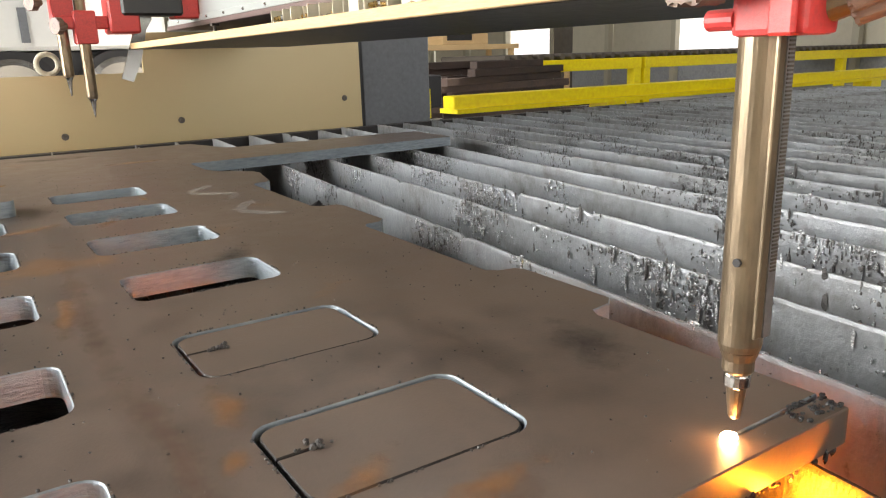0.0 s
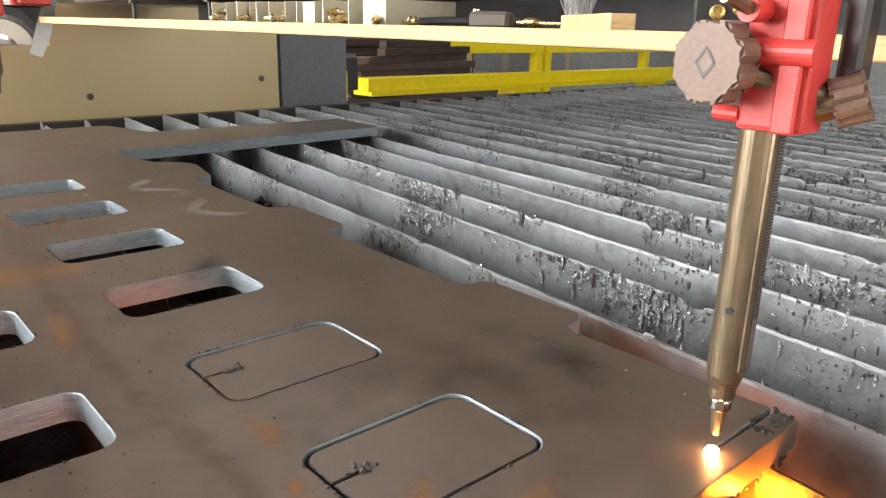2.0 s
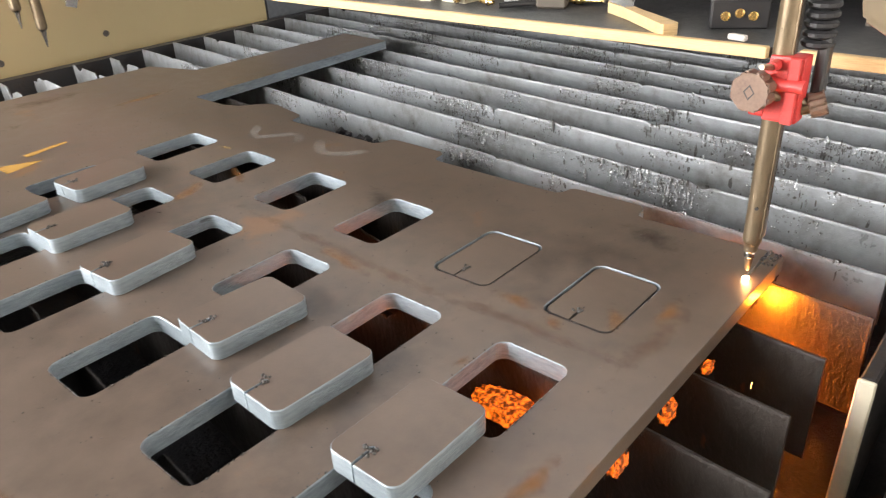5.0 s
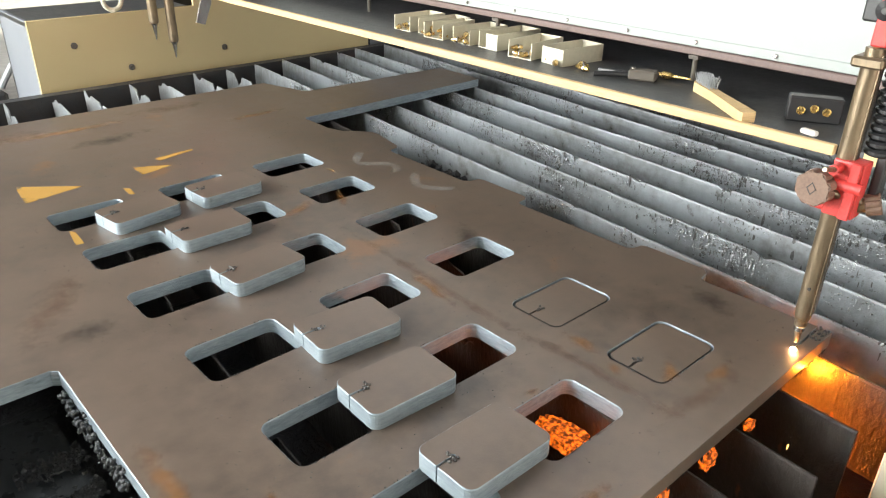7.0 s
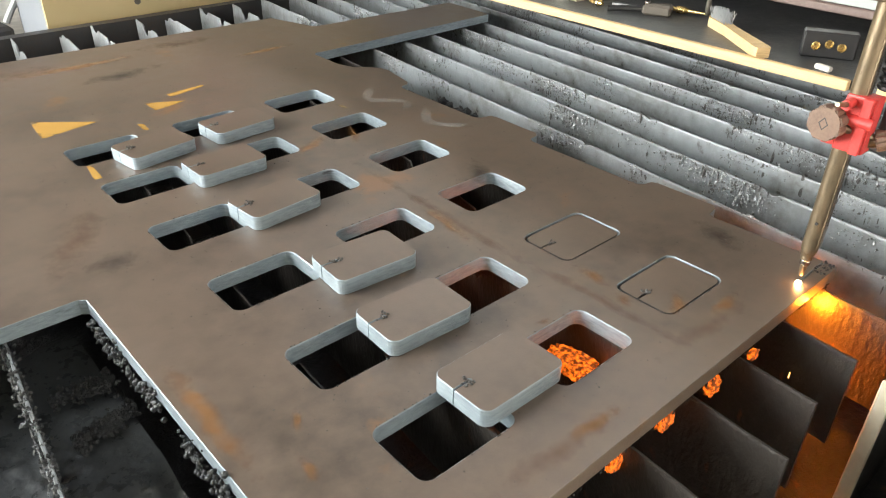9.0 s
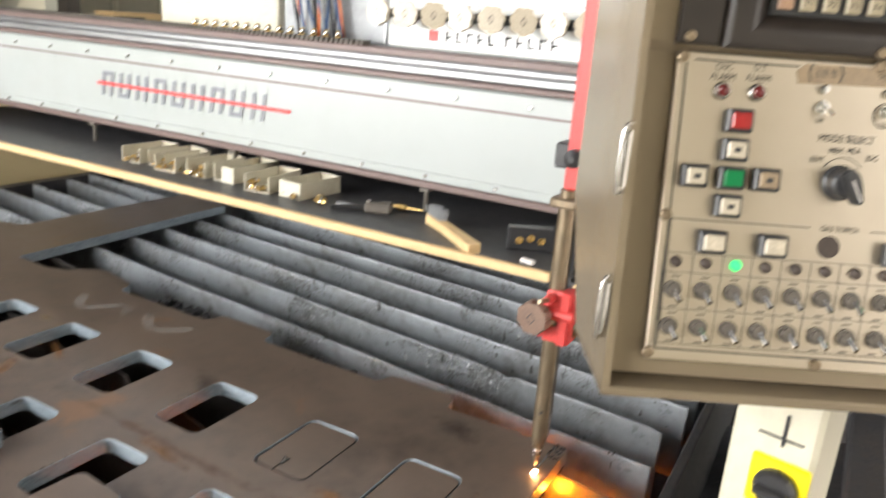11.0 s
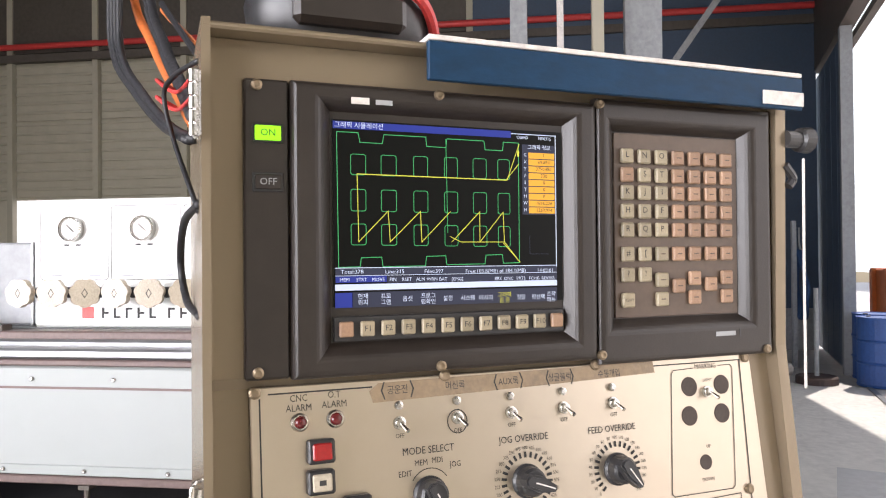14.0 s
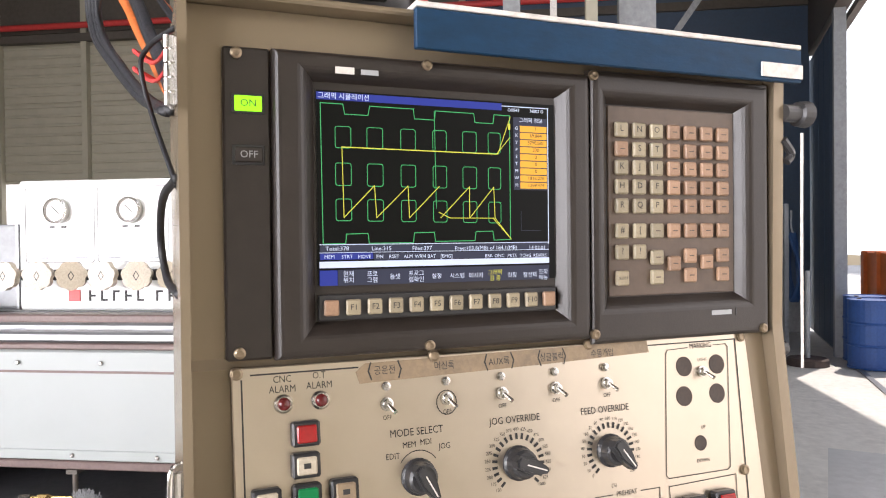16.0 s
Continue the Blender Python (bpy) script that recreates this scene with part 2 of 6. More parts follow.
    lens_dark=material("dark_red_lens", (0.10, 0.012, 0.012), 0.12, 0.0, None, 30, 0.3, None, 30, 0.6, 0.0, 60, 0.03),
    lens_white=material("white_lens", (0.46, 0.40, 0.31), 0.25, 0.0, None, 30, 0.3, None, 30, 0.6, 0.0, 60, 0.05),
    lens_yellow=material("yellow_lens", (0.50, 0.36, 0.06), 0.25, 0.0, None, 30, 0.3, None, 30, 0.6, 0.0, 60, 0.05),
    hole=material("empty_hole", (0.05, 0.035, 0.028), 0.6, 0.0, None, 30, 0.3, None, 30, 0.6, 0.0, 60, 0.05),
    lit_green=glow("lit_green_lens", (0.04, 0.85, 0.22), 1.7), lit_amber=glow("lit_amber_lens", (1.0, 0.33, 0.02), 1.8),
    lit_on=glow("lit_on_key", (0.30, 0.95, 0.02), 1.6), dim_green=glow("dim_green_lens", (0.01, 0.32, 0.10), 0.5),
    scr_black=glow("screen_black", (0.004, 0.0045, 0.004), 1.0), scr_green=glow("screen_green", (0.06, 0.45, 0.15), 1.1),
    scr_yellow=glow("screen_yellow", (0.68, 0.66, 0.08), 1.1), scr_blue=glow("screen_blue", (0.03, 0.045, 0.26), 1.2),
    scr_white=glow("screen_white", (0.60, 0.68, 0.82), 1.2), scr_amber=glow("screen_amber", (0.80, 0.40, 0.05), 1.2),
    scr_grey=glow("screen_grey", (0.05, 0.055, 0.085), 0.9),
    flame=glow("white_hot_spot", (1.0, 0.72, 0.42), 40.0), molten=glow("molten_jet", (1.0, 0.38, 0.04), 14.0), spark=glow("spark", (1.0, 0.5, 0.12), 8.0),
    # the second one makes the backdrop glow in place of outdoor brightness
    daylight=glow("bright_daylight", (1.0, 1.0, 1.0), 1.2), backdrop_glow=glow("glowing_backdrop", (0.94, 0.98, 1.0), 1.7),
)


def stain(name, colour, scale, cover, rough=0.8, most=0.5):
    """A thin film with ragged, fading edges: opaque only where the noise is high and the middle is near."""
    mat = bpy.data.materials.new(name)
    mat.use_nodes = True
    t = mat.node_tree
    b = t.nodes["Principled BSDF"]
    b.inputs["Base Color"].default_value, b.inputs["Roughness"].default_value = (*colour, 1), rough
    c = t.nodes.new("ShaderNodeTexCoord")
    n = t.nodes.new("ShaderNodeTexNoise")
    n.inputs["Scale"].default_value, n.inputs["Detail"].default_value, n.inputs["Roughness"].default_value = scale, 8, 0.7
    t.links.new(c.outputs["Object"], n.inputs["Vector"])
    v = t.nodes.new("ShaderNodeVectorMath")
    v.operation = "DISTANCE"
    v.inputs[1].default_value = (0.5, 0.5, 0.5)
    flat = t.nodes.new("ShaderNodeVectorMath")
    flat.operation = "MULTIPLY_ADD"
    flat.inputs[1].default_value, flat.inputs[2].default_value = (1, 1, 0), (0, 0, 0.5)
    t.links.new(c.outputs["Generated"], flat.inputs[0])
    t.links.new(flat.outputs[0], v.inputs[0])
    m = t.nodes.new("ShaderNodeMath")
    m.operation = "SUBTRACT"
    t.links.new(n.outputs["Fac"], m.inputs[0])
    t.links.new(v.outputs["Value"], m.inputs[1])
    r = t.nodes.new("ShaderNodeMapRange")
    r.inputs[1].default_value, r.inputs[2].default_value, r.inputs[4].default_value = 0.58 - cover, 0.88 - cover, most
    t.links.new(m.outputs[0], r.inputs[0])
    t.links.new(r.outputs[0], b.inputs["Alpha"])
    return mat


# the hot slag glows in patches, cooler between
t_ = M["hot_slag"].node_tree
n_, m_ = t_.nodes.new("ShaderNodeTexNoise"), t_.nodes.new("ShaderNodeMapRange")
n_.inputs["Scale"].default_value, n_.inputs["Detail"].default_value = 110, 3
m_.inputs[1].default_value, m_.inputs[2].default_value, m_.inputs[3].default_value, m_.inputs[4].default_value = 0.42, 0.70, 0.10, 1.8
t_.links.new(t_.nodes["Texture Coordinate"].outputs["Object"], n_.inputs["Vector"])
t_.links.new(n_.outputs["Fac"], m_.inputs[0])
t_.links.new(m_.outputs[0], t_.nodes["Principled BSDF"].inputs["Emission Strength"])
M["yellow_chalk"] = stain("yellow_marking", (0.45, 0.27, 0.06), 16, 0.42)
for k, shine in (("scale_steel", 0.8), ("bezel", 0.45), ("blue", 0.2), ("case", 0.3), ("keypad", 0.5)):
    M[k].node_tree.nodes["Principled BSDF"].inputs["Specular IOR Level"].default_value = shine
M["bright_rust"] = stain("orange_rust", (0.36, 0.15, 0.035), 26, 0.38, most=0.45)
M["yellow_mark"] = stain("worn_yellow_paint", (0.46, 0.25, 0.045), 30, 0.85, most=0.85)
M["rust_mark"] = stain("rust_stain", (0.17, 0.085, 0.045), 14, 0.36, most=0.35)
M["dust_mark"] = stain("grey_dust", (0.30, 0.26, 0.23), 10, 0.34)
M["chalk"] = stain("white_chalk", (0.34, 0.31, 0.28), 26, 0.62, most=0.42)
M["soot_mark"] = stain("soot", (0.04, 0.033, 0.028), 9, 0.36)


# ---------------------------------------------------------------- mesh helpers
def mesh_of(name, bm, mat, smooth=False):
    me = bpy.data.meshes.new(name)
    bm.normal_update()
    bm.to_mesh(me)
    bm.free()
    for m in mat if isinstance(mat, (list, tuple)) else [mat]:
        me.materials.append(m)
    if smooth:
        me.polygons.foreach_set("use_smooth", [True] * len(me.polygons))
    return me


def part(name, bm, mat, parent, label="", smooth=False):
    ob = new(name, mesh_of(name, bm, mat, smooth))
    ob.parent = parent
    if label:
        tagged(ob, label)
    return ob


def thing(name, m, label, category, group="", kind=""):
    ob = new(name)
    ob.matrix_world = m
    ob.empty_display_size = 0.05
    return tagged(ob, label, category, group, kind)


def solid(name, bm, mat, label, category="", group="", kind="", smooth=False, m=None):
    ob = new(name, mesh_of(name, bm, mat, smooth))
    if m is not None:
        ob.matrix_world = m
    return tagged(ob, label, category, group, kind)


def box(x0, x1, y0, y1, z0, z1, bevel=0.0, bm=None, m=None, seg=1):
    bm = bm or bmesh.new()
    r = bmesh.ops.create_cube(bm, size=1.0, matrix=Matrix.Translation(((x0 + x1) / 2, (y0 + y1) / 2, (z0 + z1) / 2)) @ Matrix.Diagonal((x1 - x0, y1 - y0, z1 - z0, 1)))
    vs = r["verts"]
    if bevel:
        es = list({e for v in vs for e in v.link_edges})
        vs = [v for v in bmesh.ops.bevel(bm, geom=es, offset=bevel, segments=seg, affect="EDGES", profile=0.6)["verts"]]
    if m is not None:
        bmesh.ops.transform(bm, matrix=m, verts=list({v for v in vs if v.is_valid}))
    return bm


def tube(p, q, r, r2=None, n=20, bm=None, cap=True):
    """A round bar, or a cone, from p to q."""
    bm = bm or bmesh.new()
    p, q = Vector(p), Vector(q)
    turn = (q - p).to_track_quat("Z", "Y").to_matrix().to_4x4()
    bmesh.ops.create_cone(bm, cap_ends=cap, segments=n, radius1=r, radius2=r if r2 is None else r2, depth=(q - p).length, matrix=Matrix.Translation((p + q) / 2) @ turn)
    return bm


def ball(c, r, bm=None, sub=1, squash=(1, 1, 1)):
    bm = bm or bmesh.new()
    bmesh.ops.create_icosphere(bm, subdivisions=sub, radius=r, matrix=Matrix.Translation(c) @ Matrix.Diagonal((*squash, 1)))
    return bm


def lathe(profile, n=24, bm=None, m=None):
    """A turned shape round z from (radius, z) pairs."""
    bm = bm or bmesh.new()
    rings = []
    for r, z in profile:
        rings.append([bm.verts.new((r * math.cos(2 * math.pi * i / n), r * math.sin(2 * math.pi * i / n), z)) for i in range(n)])
    for a, b in zip(rings, rings[1:]):
        for i in range(n):
            bm.faces.new((a[i], a[(i + 1) % n], b[(i + 1) % n], b[i]))
    bm.faces.new(rings[0][::-1]), bm.faces.new(rings[-1])
    if m is not None:
        bmesh.ops.transform(bm, matrix=m, verts=[v for ring in rings for v in ring])
    return bm


def prism(outline, z0, z1, bm=None, m=None):
    """An outline in x, y pulled up from z0 to z1."""
    bm = bm or bmesh.new()
    a = [bm.verts.new((x, y, z0)) for x, y in outline]
    b = [bm.verts.new((x, y, z1)) for x, y in outline]
    n = len(a)
    for i in range(n):
        bm.faces.new((a[i], a[(i + 1) % n], b[(i + 1) % n], b[i]))
    bm.faces.new(a[::-1]), bm.faces.new(b)
    if m is not None:
        bmesh.ops.transform(bm, matrix=m, verts=a + b)
    return bm


def cable(points, r, n=8, steps=8, bm=None):
    """A round cable along a smooth line through the points."""
    bm = bm or bmesh.new()
    P = [Vector(p) for p in points]
    P = [P[0] * 2 - P[1], *P, P[-1] * 2 - P[-2]]
    line = []
    for i in range(1, len(P) - 2):
        for k in range(steps):
            t = k / steps
            line.append(0.5 * (2 * P[i] + (P[i + 1] - P[i - 1]) * t + (2 * P[i - 1] - 5 * P[i] + 4 * P[i + 1] - P[i + 2]) * t * t + (3 * P[i] - P[i - 1] - 3 * P[i + 1] + P[i + 2]) * t ** 3))
    line.append(P[-2])
    rings = []
    for i, c in enumerate(line):
        d = (line[min(i + 1, len(line) - 1)] - line[max(i - 1, 0)]).normalized()
        side = d.cross(Vector((0.3, 0.5, 0.81))).normalized()
        up = side.cross(d)
        rings.append([bm.verts.new(c + (side * math.cos(2 * math.pi * k / n) + up * math.sin(2 * math.pi * k / n)) * r) for k in range(n)])
    for a, b in zip(rings, rings[1:]):
        for k in range(n):
            bm.faces.new((a[k], b[k], b[(k + 1) % n], a[(k + 1) % n]))
    bm.faces.new(rings[0]), bm.faces.new(rings[-1][::-1])
    return bm


def strip(points, width, bm=None, closed=False, z=0.0):
    """A flat line of that width through x, y points."""
    bm = bm or bmesh.new()
    pts = [Vector((*p, z)) for p in points]
    if closed:
        pts.append(pts[0])
    for a, b in zip(pts, pts[1:]):
        d = (b - a)
        if d.length < 1e-6:
            continue
        d.normalize()
        s = Vector((-d.y, d.x, 0)) * width / 2
        e = d * width / 2
        bm.faces.new([bm.verts.new(v) for v in (a - s - e, b - s + e, b + s + e, a + s - e)])
    return bm


def ribbon(points, width, z, bm=None):
    """A flat band without overlaps through x, y points."""
    bm = bm or bmesh.new()
    P = [Vector(p) for p in points]
    rows = []
    for i, p in enumerate(P):
        d = (P[min(i + 1, len(P) - 1)] - P[max(i - 1, 0)]).normalized()
        s = Vector((-d.y, d.x)) * width / 2
        rows.append([bm.verts.new((*(p - s), z)), bm.verts.new((*(p + s), z))])
    for a, b in zip(rows, rows[1:]):
        bm.faces.new((a[0], b[0], b[1], a[1]))
    return bm


def quad(x0, x1, y0, y1, z=0.0, bm=None):
    bm = bm or bmesh.new()
    bm.faces.new([bm.verts.new(v) for v in ((x0, y0, z), (x1, y0, z), (x1, y1, z), (x0, y1, z))])
    return bm


def letters(bm, body, x, y, size, z=0.0, centre=True, squeeze=1.0):
    """Adds the words, flat, in x, y."""
    cu = bpy.data.curves.new("words", "FONT")
    cu.body, cu.size, cu.resolution_u = body, size, 2
    cu.align_x, cu.align_y = "CENTER" if centre else "LEFT", "CENTER"
    ob = bpy.data.objects.new("words", cu)
    scene.collection.objects.link(ob)
    bpy.context.view_layer.update()
    me = bpy.data.meshes.new_from_object(ob.evaluated_get(bpy.context.evaluated_depsgraph_get()))
    me.transform(Matrix.Translation((x, y, z)) @ Matrix.Diagonal((squeeze, 1, 1, 1)))
    bm.from_mesh(me)
    bpy.data.objects.remove(ob)
    bpy.data.curves.remove(cu)
    bpy.data.meshes.remove(me)
    return bm


def moved(bm, m):
    bmesh.ops.transform(bm, matrix=m, verts=bm.verts[:])
    return bm


def rounded(x0, x1, y0, y1, r, n=6):
    """A rectangle's outline with round corners."""
    out = []
    for cx, cy, a0 in ((x1 - r, y0 + r, -90), (x1 - r, y1 - r, 0), (x0 + r, y1 - r, 90), (x0 + r, y0 + r, 180)):
        for k in range(n + 1):
            a = radians(a0 + 90 * k / n)
            out.append((cx + r * math.cos(a), cy + r * math.sin(a)))
    return out


def plate_mesh(outer, holes, z0, z1, chamfer=0.0015):
    """A plate with holes: its top and bottom (first material), its cut sides (second) and a small broken edge."""
    bm = bmesh.new()
    loops = [outer, *holes]
    flat = [[Vector((x, y, 0)) for x, y in lp] for lp in loops]
    tris = tessellate_polygon(flat)

    def ring(lp, z, inset):
        n, out = len(lp), []
        for i in range(n):
            a, b, c = (Vector(lp[i - 1]), Vector(lp[i]), Vector(lp[(i + 1) % n]))
            d1, d2 = (b - a).normalized(), (c - b).normalized()
            nrm = Vector((-(d1.y + d2.y), d1.x + d2.x))
            nrm = nrm.normalized() if nrm.length > 1e-6 else Vector((-d1.y, d1.x))
            p = b + nrm * inset
            out.append(bm.verts.new((p.x, p.y, z)))
        return out

    tops, bots = [], []
    for k, lp in enumerate(loops):
        area = sum(lp[i - 1][0] * lp[i][1] - lp[i][0] * lp[i - 1][1] for i in range(len(lp)))
        s = 1 if area > 0 else -1
        if k:
            s = -s
        a, b, c = ring(lp, z1, chamfer * (1 if area > 0 else -1) * (1 if not k else -1)), ring(lp, z1 - chamfer, 0), ring(lp, z0, 0)
        n = len(lp)
        for p, q in ((a, b), (b, c)):
            for i in range(n):
                vs = (p[i], q[i], q[(i + 1) % n], p[(i + 1) % n])
                f = bm.faces.new(vs if s > 0 else vs[::-1])
                f.material_index = 1
        tops += a
        bots += c
    for t3 in tris:
        f = bm.faces.new([tops[i] for i in t3])
        f.normal_update()
        if f.normal.z < 0:
            f.normal_flip()
        f = bm.faces.new([bots[i] for i in t3])
        f.normal_update()
        if f.normal.z > 0:
            f.normal_flip()
    return bm

# ---------------------------------------------------------------- the hall
PLATE, THICK = 0.65, 0.036
SLAT_TOP = PLATE - THICK
solid("floor", box(-30, 45, -40, 40, -0.3, 0.0), M["concrete"], "pale worn concrete workshop floor", kind="structure")


def wall(name, x0, x1, y0, y1, z0, z1, mat, label, turn=None):
    return solid(name, box(x0, x1, y0, y1, z0, z1, m=turn), mat, label, kind="structure")


wall_east = wall("wall_east", 13.0, 13.2, -4.9, 22, 2.95, 8.0, M["wall"], "cream sheet metal hall wall above the windows")
wall("wall_east_low", 13.0, 13.2, -4.9, 22, 0.0, 0.75, M["steel_grey"], "grey low wall under the hall windows")


def ribbed(y0, y1, z0, z1, pitch=0.19):
    """A cladding sheet with pressed horizontal ribs."""
    side_line = [(13.0, z0)]
    for i in range(int((z1 - z0) / pitch)):
        z = z0 + i * pitch
        side_line += [(12.972, z + 0.01), (12.972, z + pitch - 0.06), (12.950, z + pitch - 0.045), (12.950, z + pitch - 0.015)]
    side_line += [(12.972, z1 - 0.004), (13.0, z1)]
    return prism(side_line, y0, y1, m=Matrix(((1, 0, 0, 0), (0, 0, 1, 0), (0, 1, 0, 0), (0, 0, 0, 1))))


for k in range(3, 14):
    y = -4.5 + k * 1.9
    part("column", box(12.86, 12.99, y - 0.06, y + 0.06, 0.0, 8.0), M["wall"], wall_east)
    part("sheet", ribbed(y + 0.075, y + 1.82, 3.0, 4.55), M["wall"], wall_east)
    part("sheet", ribbed(y + 0.075, y + 1.82, 4.57, 5.75), M["wall"], wall_east)
part("girt", box(12.80, 12.95, -4.9, 22, 5.75, 5.9), M["steel_dark"], wall_east, "dark steel girt")
part("pipe", tube((12.78, -4.9, 6.05), (12.78, 22, 6.05), 0.06), M["red"], wall_east, "red fire water pipe")
part("upper_cladding", box(12.9, 13.0, -4.9, 22, 5.95, 8.0), M["steel_dark"], wall_east, "dark upper cladding")
wall("wall_east_corner", 12.88, 13.0, -4.9, 1.22, 0.75, 8.0, M["door"], "dark blue sheet wall beside the gate")
window_1 = thing("window_1", pose(13.1, 8, 1.85), "long row of bright hall windows in the cream wall", "window", kind="structure")
for k in range(3, 13):
    y = -4.4 + k * 1.9 - 8
    part("window_frame", box(-0.08, 0.02, y - 0.05, y + 0.05, -1.1, 1.1), M["cream_edge"], window_1)
    part("window_frame", box(-0.08, 0.02, y, y + 1.9, 0.1, 0.16), M["cream_edge"], window_1)
    part("pane", box(0.03, 0.04, y + 0.05, y + 1.85, -1.1, 1.1), M["daylight"] if k % 3 == 1 else M["cream_edge"], window_1)
# west walls are out of view, set near to frame the side light
wall("wall_west_corner", -4.9, -4.7, -1.0, 1.3, 0, 4.9, M["wall"], "unseen cream wall beside the assumed west gate")
wall("wall_north", -12, 13.2, 21.8, 22, 0, 8, M["wall"], "cream sheet metal hall wall")
wall("wall_west", -4.9, -4.7, -1.0, 22, 4.9, 8, M["wall"], "unseen cream wall above the assumed west gate")
wall("wall_west_side", -4.9, -4.7, 7.2, 22, 0, 4.9, M["wall"], "unseen cream wall beside the assumed west gate")
roof = bmesh.new()
for x0, x1 in ((-8, -3.95), (-1.25, 4.65), (7.35, 13.2)):
    box(x0, x1, -6, 22, 8.0, 8.2, bm=roof)
# bays left open in the middle to let the overhead fill in
for x0, x1 in ((-3.95, -1.25), (4.65, 7.35)):
    for y0, y1 in ((-6, 2.4), (11.6, 22)):
        box(x0, x1, y0, y1, 8.0, 8.2, bm=roof)
ceiling = solid("ceiling", roof, M["steel_dark"], "dark steel hall roof", kind="structure")
# the south wall stands a little askew to the machine; its gate is open
SOUTH = Matrix.Translation((7.2, -3.65, 0)) @ pose(0, 0, 0, 0, 0, -12.2)
wall("wall_south", -12.38, 6.0, -0.2, 0.0, 4.9, 8.0, M["steel_dark"], "dark wall above the open south gate", SOUTH)
# out of view; its edge is set to darken the switch panel's left side
wall("wall_south_side", -12.38, -8.6, -0.2, 0.0, 0.0, 4.9, M["wall"], "unseen cream wall that narrows the south gate's light on the panel", SOUTH)
gate = thing("door_1", SOUTH, "dark blue sheet steel sliding gate, pushed open", "gate", kind="structure")
for k in range(5):
    part("gate_board", box(3.25 + k * 0.6, 3.83 + k * 0.6, -0.12, -0.06, 0.05, 4.85, 0.01), M["door"], gate)
part("gate_post", box(3.05, 3.2, -0.16, 0.0, 0.0, 4.9), M["steel_grey"], gate)
part("gate_rail", box(-11, 6.0, -0.35, -0.25, 4.85, 4.95), M["steel_dark"], gate)
part("track", box(-11, 6.0, -0.16, -0.1, 0.0, 0.02), M["rail"], gate, "worn floor track of the gate")
ground = solid("ground", box(-10, 16, -30, -0.9, 0.0, 0.012, m=SOUTH), M["concrete"], "sunlit pale concrete yard", kind="structure")

# ---------------------------------------------------------------- things by the gate
for k, (x, y) in enumerate(((9.3, -4.42), (9.05, -4.95), (9.9, -4.6))):
    d = thing("oil_drum", pose(x, y, 0.012, rz=40 * k), "dented blue steel oil drum by the gate", "drum", "oil drums")
    part("body", lathe([(0.29, 0.0), (0.295, 0.02), (0.285, 0.03), (0.285, 0.28), (0.3, 0.3), (0.285, 0.32), (0.285, 0.56), (0.3, 0.58), (0.285, 0.6), (0.285, 0.86), (0.295, 0.88), (0.28, 0.88), (0.275, 0.87)], 28), M["drum"], d, smooth=False)
    part("bung", tube((0.15, 0.1, 0.865), (0.15, 0.1, 0.885), 0.03), M["steel_dark"], d)
st = thing("stanchion", pose(9.5, -3.7, 0), "thin grey post on a round rusty foot", "post")
part("foot", lathe([(0.26, 0.0), (0.26, 0.08), (0.24, 0.1), (0.03, 0.1)], 28), M["rust"], st)
part("pole", tube((0, 0, 0.1), (0, 0, 1.25), 0.03), M["steel_grey"], st)
sk = thing("waste_skip", pose(10.5, -6.1, 0.012), "rusty orange steel skip outside the gate", "skip")
part("body", box(-1.6, 1.6, -0.7, 0.7, 0.1, 1.45, 0.03), M["orange"], sk)
for k in range(7):
    part("rib", box(-1.5 + k * 0.47, -1.42 + k * 0.47, 0.7, 0.76, 0.1, 1.45), M["orange"], sk)
hb = thing("hose_bundle", pose(10.9, -4.0, 0), "blue hose bundle hung on a steel hook", "hose")
for k in range(5):
    part("loop", cable([(0, 0.02 * k, 1.75), (-0.22 - 0.02 * k, 0.03, 1.2), (-0.1, 0.02 * k, 0.75), (0.08, 0.05, 1.1), (0.14 + 0.02 * k, 0.03, 1.5), (0, 0.02 * k, 1.75)], 0.03), M["hose_blue"], hb)
part("hook", cable([(0, 0.05, 2.1), (0, 0.05, 1.85), (0.03, 0.0, 1.72)], 0.015), M["steel_grey"], hb)
part("stand", box(-0.04, 0.04, 0.1, 0.16, 0.0, 2.2), M["steel_grey"], hb)
trol = thing("trolley", pose(9.9, -3.1, 0), "small grey steel trolley frame", "trolley")
for sx in (-1, 1):
    for sy in (-1, 1):
        part("leg", tube((0.3 * sx, 0.2 * sy, 0.06), (0.25 * sx, 0.2 * sy, 0.6), 0.015), M["steel_grey"], trol)
        part("wheel", tube((0.3 * sx, 0.2 * sy - 0.02, 0.05), (0.3 * sx, 0.2 * sy + 0.02, 0.05), 0.05), M["rubber"], trol)
part("top", box(-0.3, 0.3, -0.25, 0.25, 0.6, 0.63), M["steel_grey"], trol)
# grey machine housing beside the console
mh = thing("machine_housing", pose(1.75, -1.42, 0, rz=-20), "pale grey sheet metal machine housing", "machine")
part("body", box(-0.42, 0.5, -0.5, 0.24, 0.05, 0.80, 0.02), M["steel_grey"], mh)
part("lid", prism([(-0.45, 0.79), (-0.40, 0.85), (0.55, 0.85), (0.55, 0.79)], -0.28, 0.54, m=pose(0, 0, 0, 90, 0, 0)), M["steel_grey"], mh, "pale grey lid with a sloping edge")
for sx in (-0.35, 0.42):
    part("foot", box(sx - 0.05, sx + 0.05, -0.4, 0.2, 0.0, 0.05), M["black"], mh)

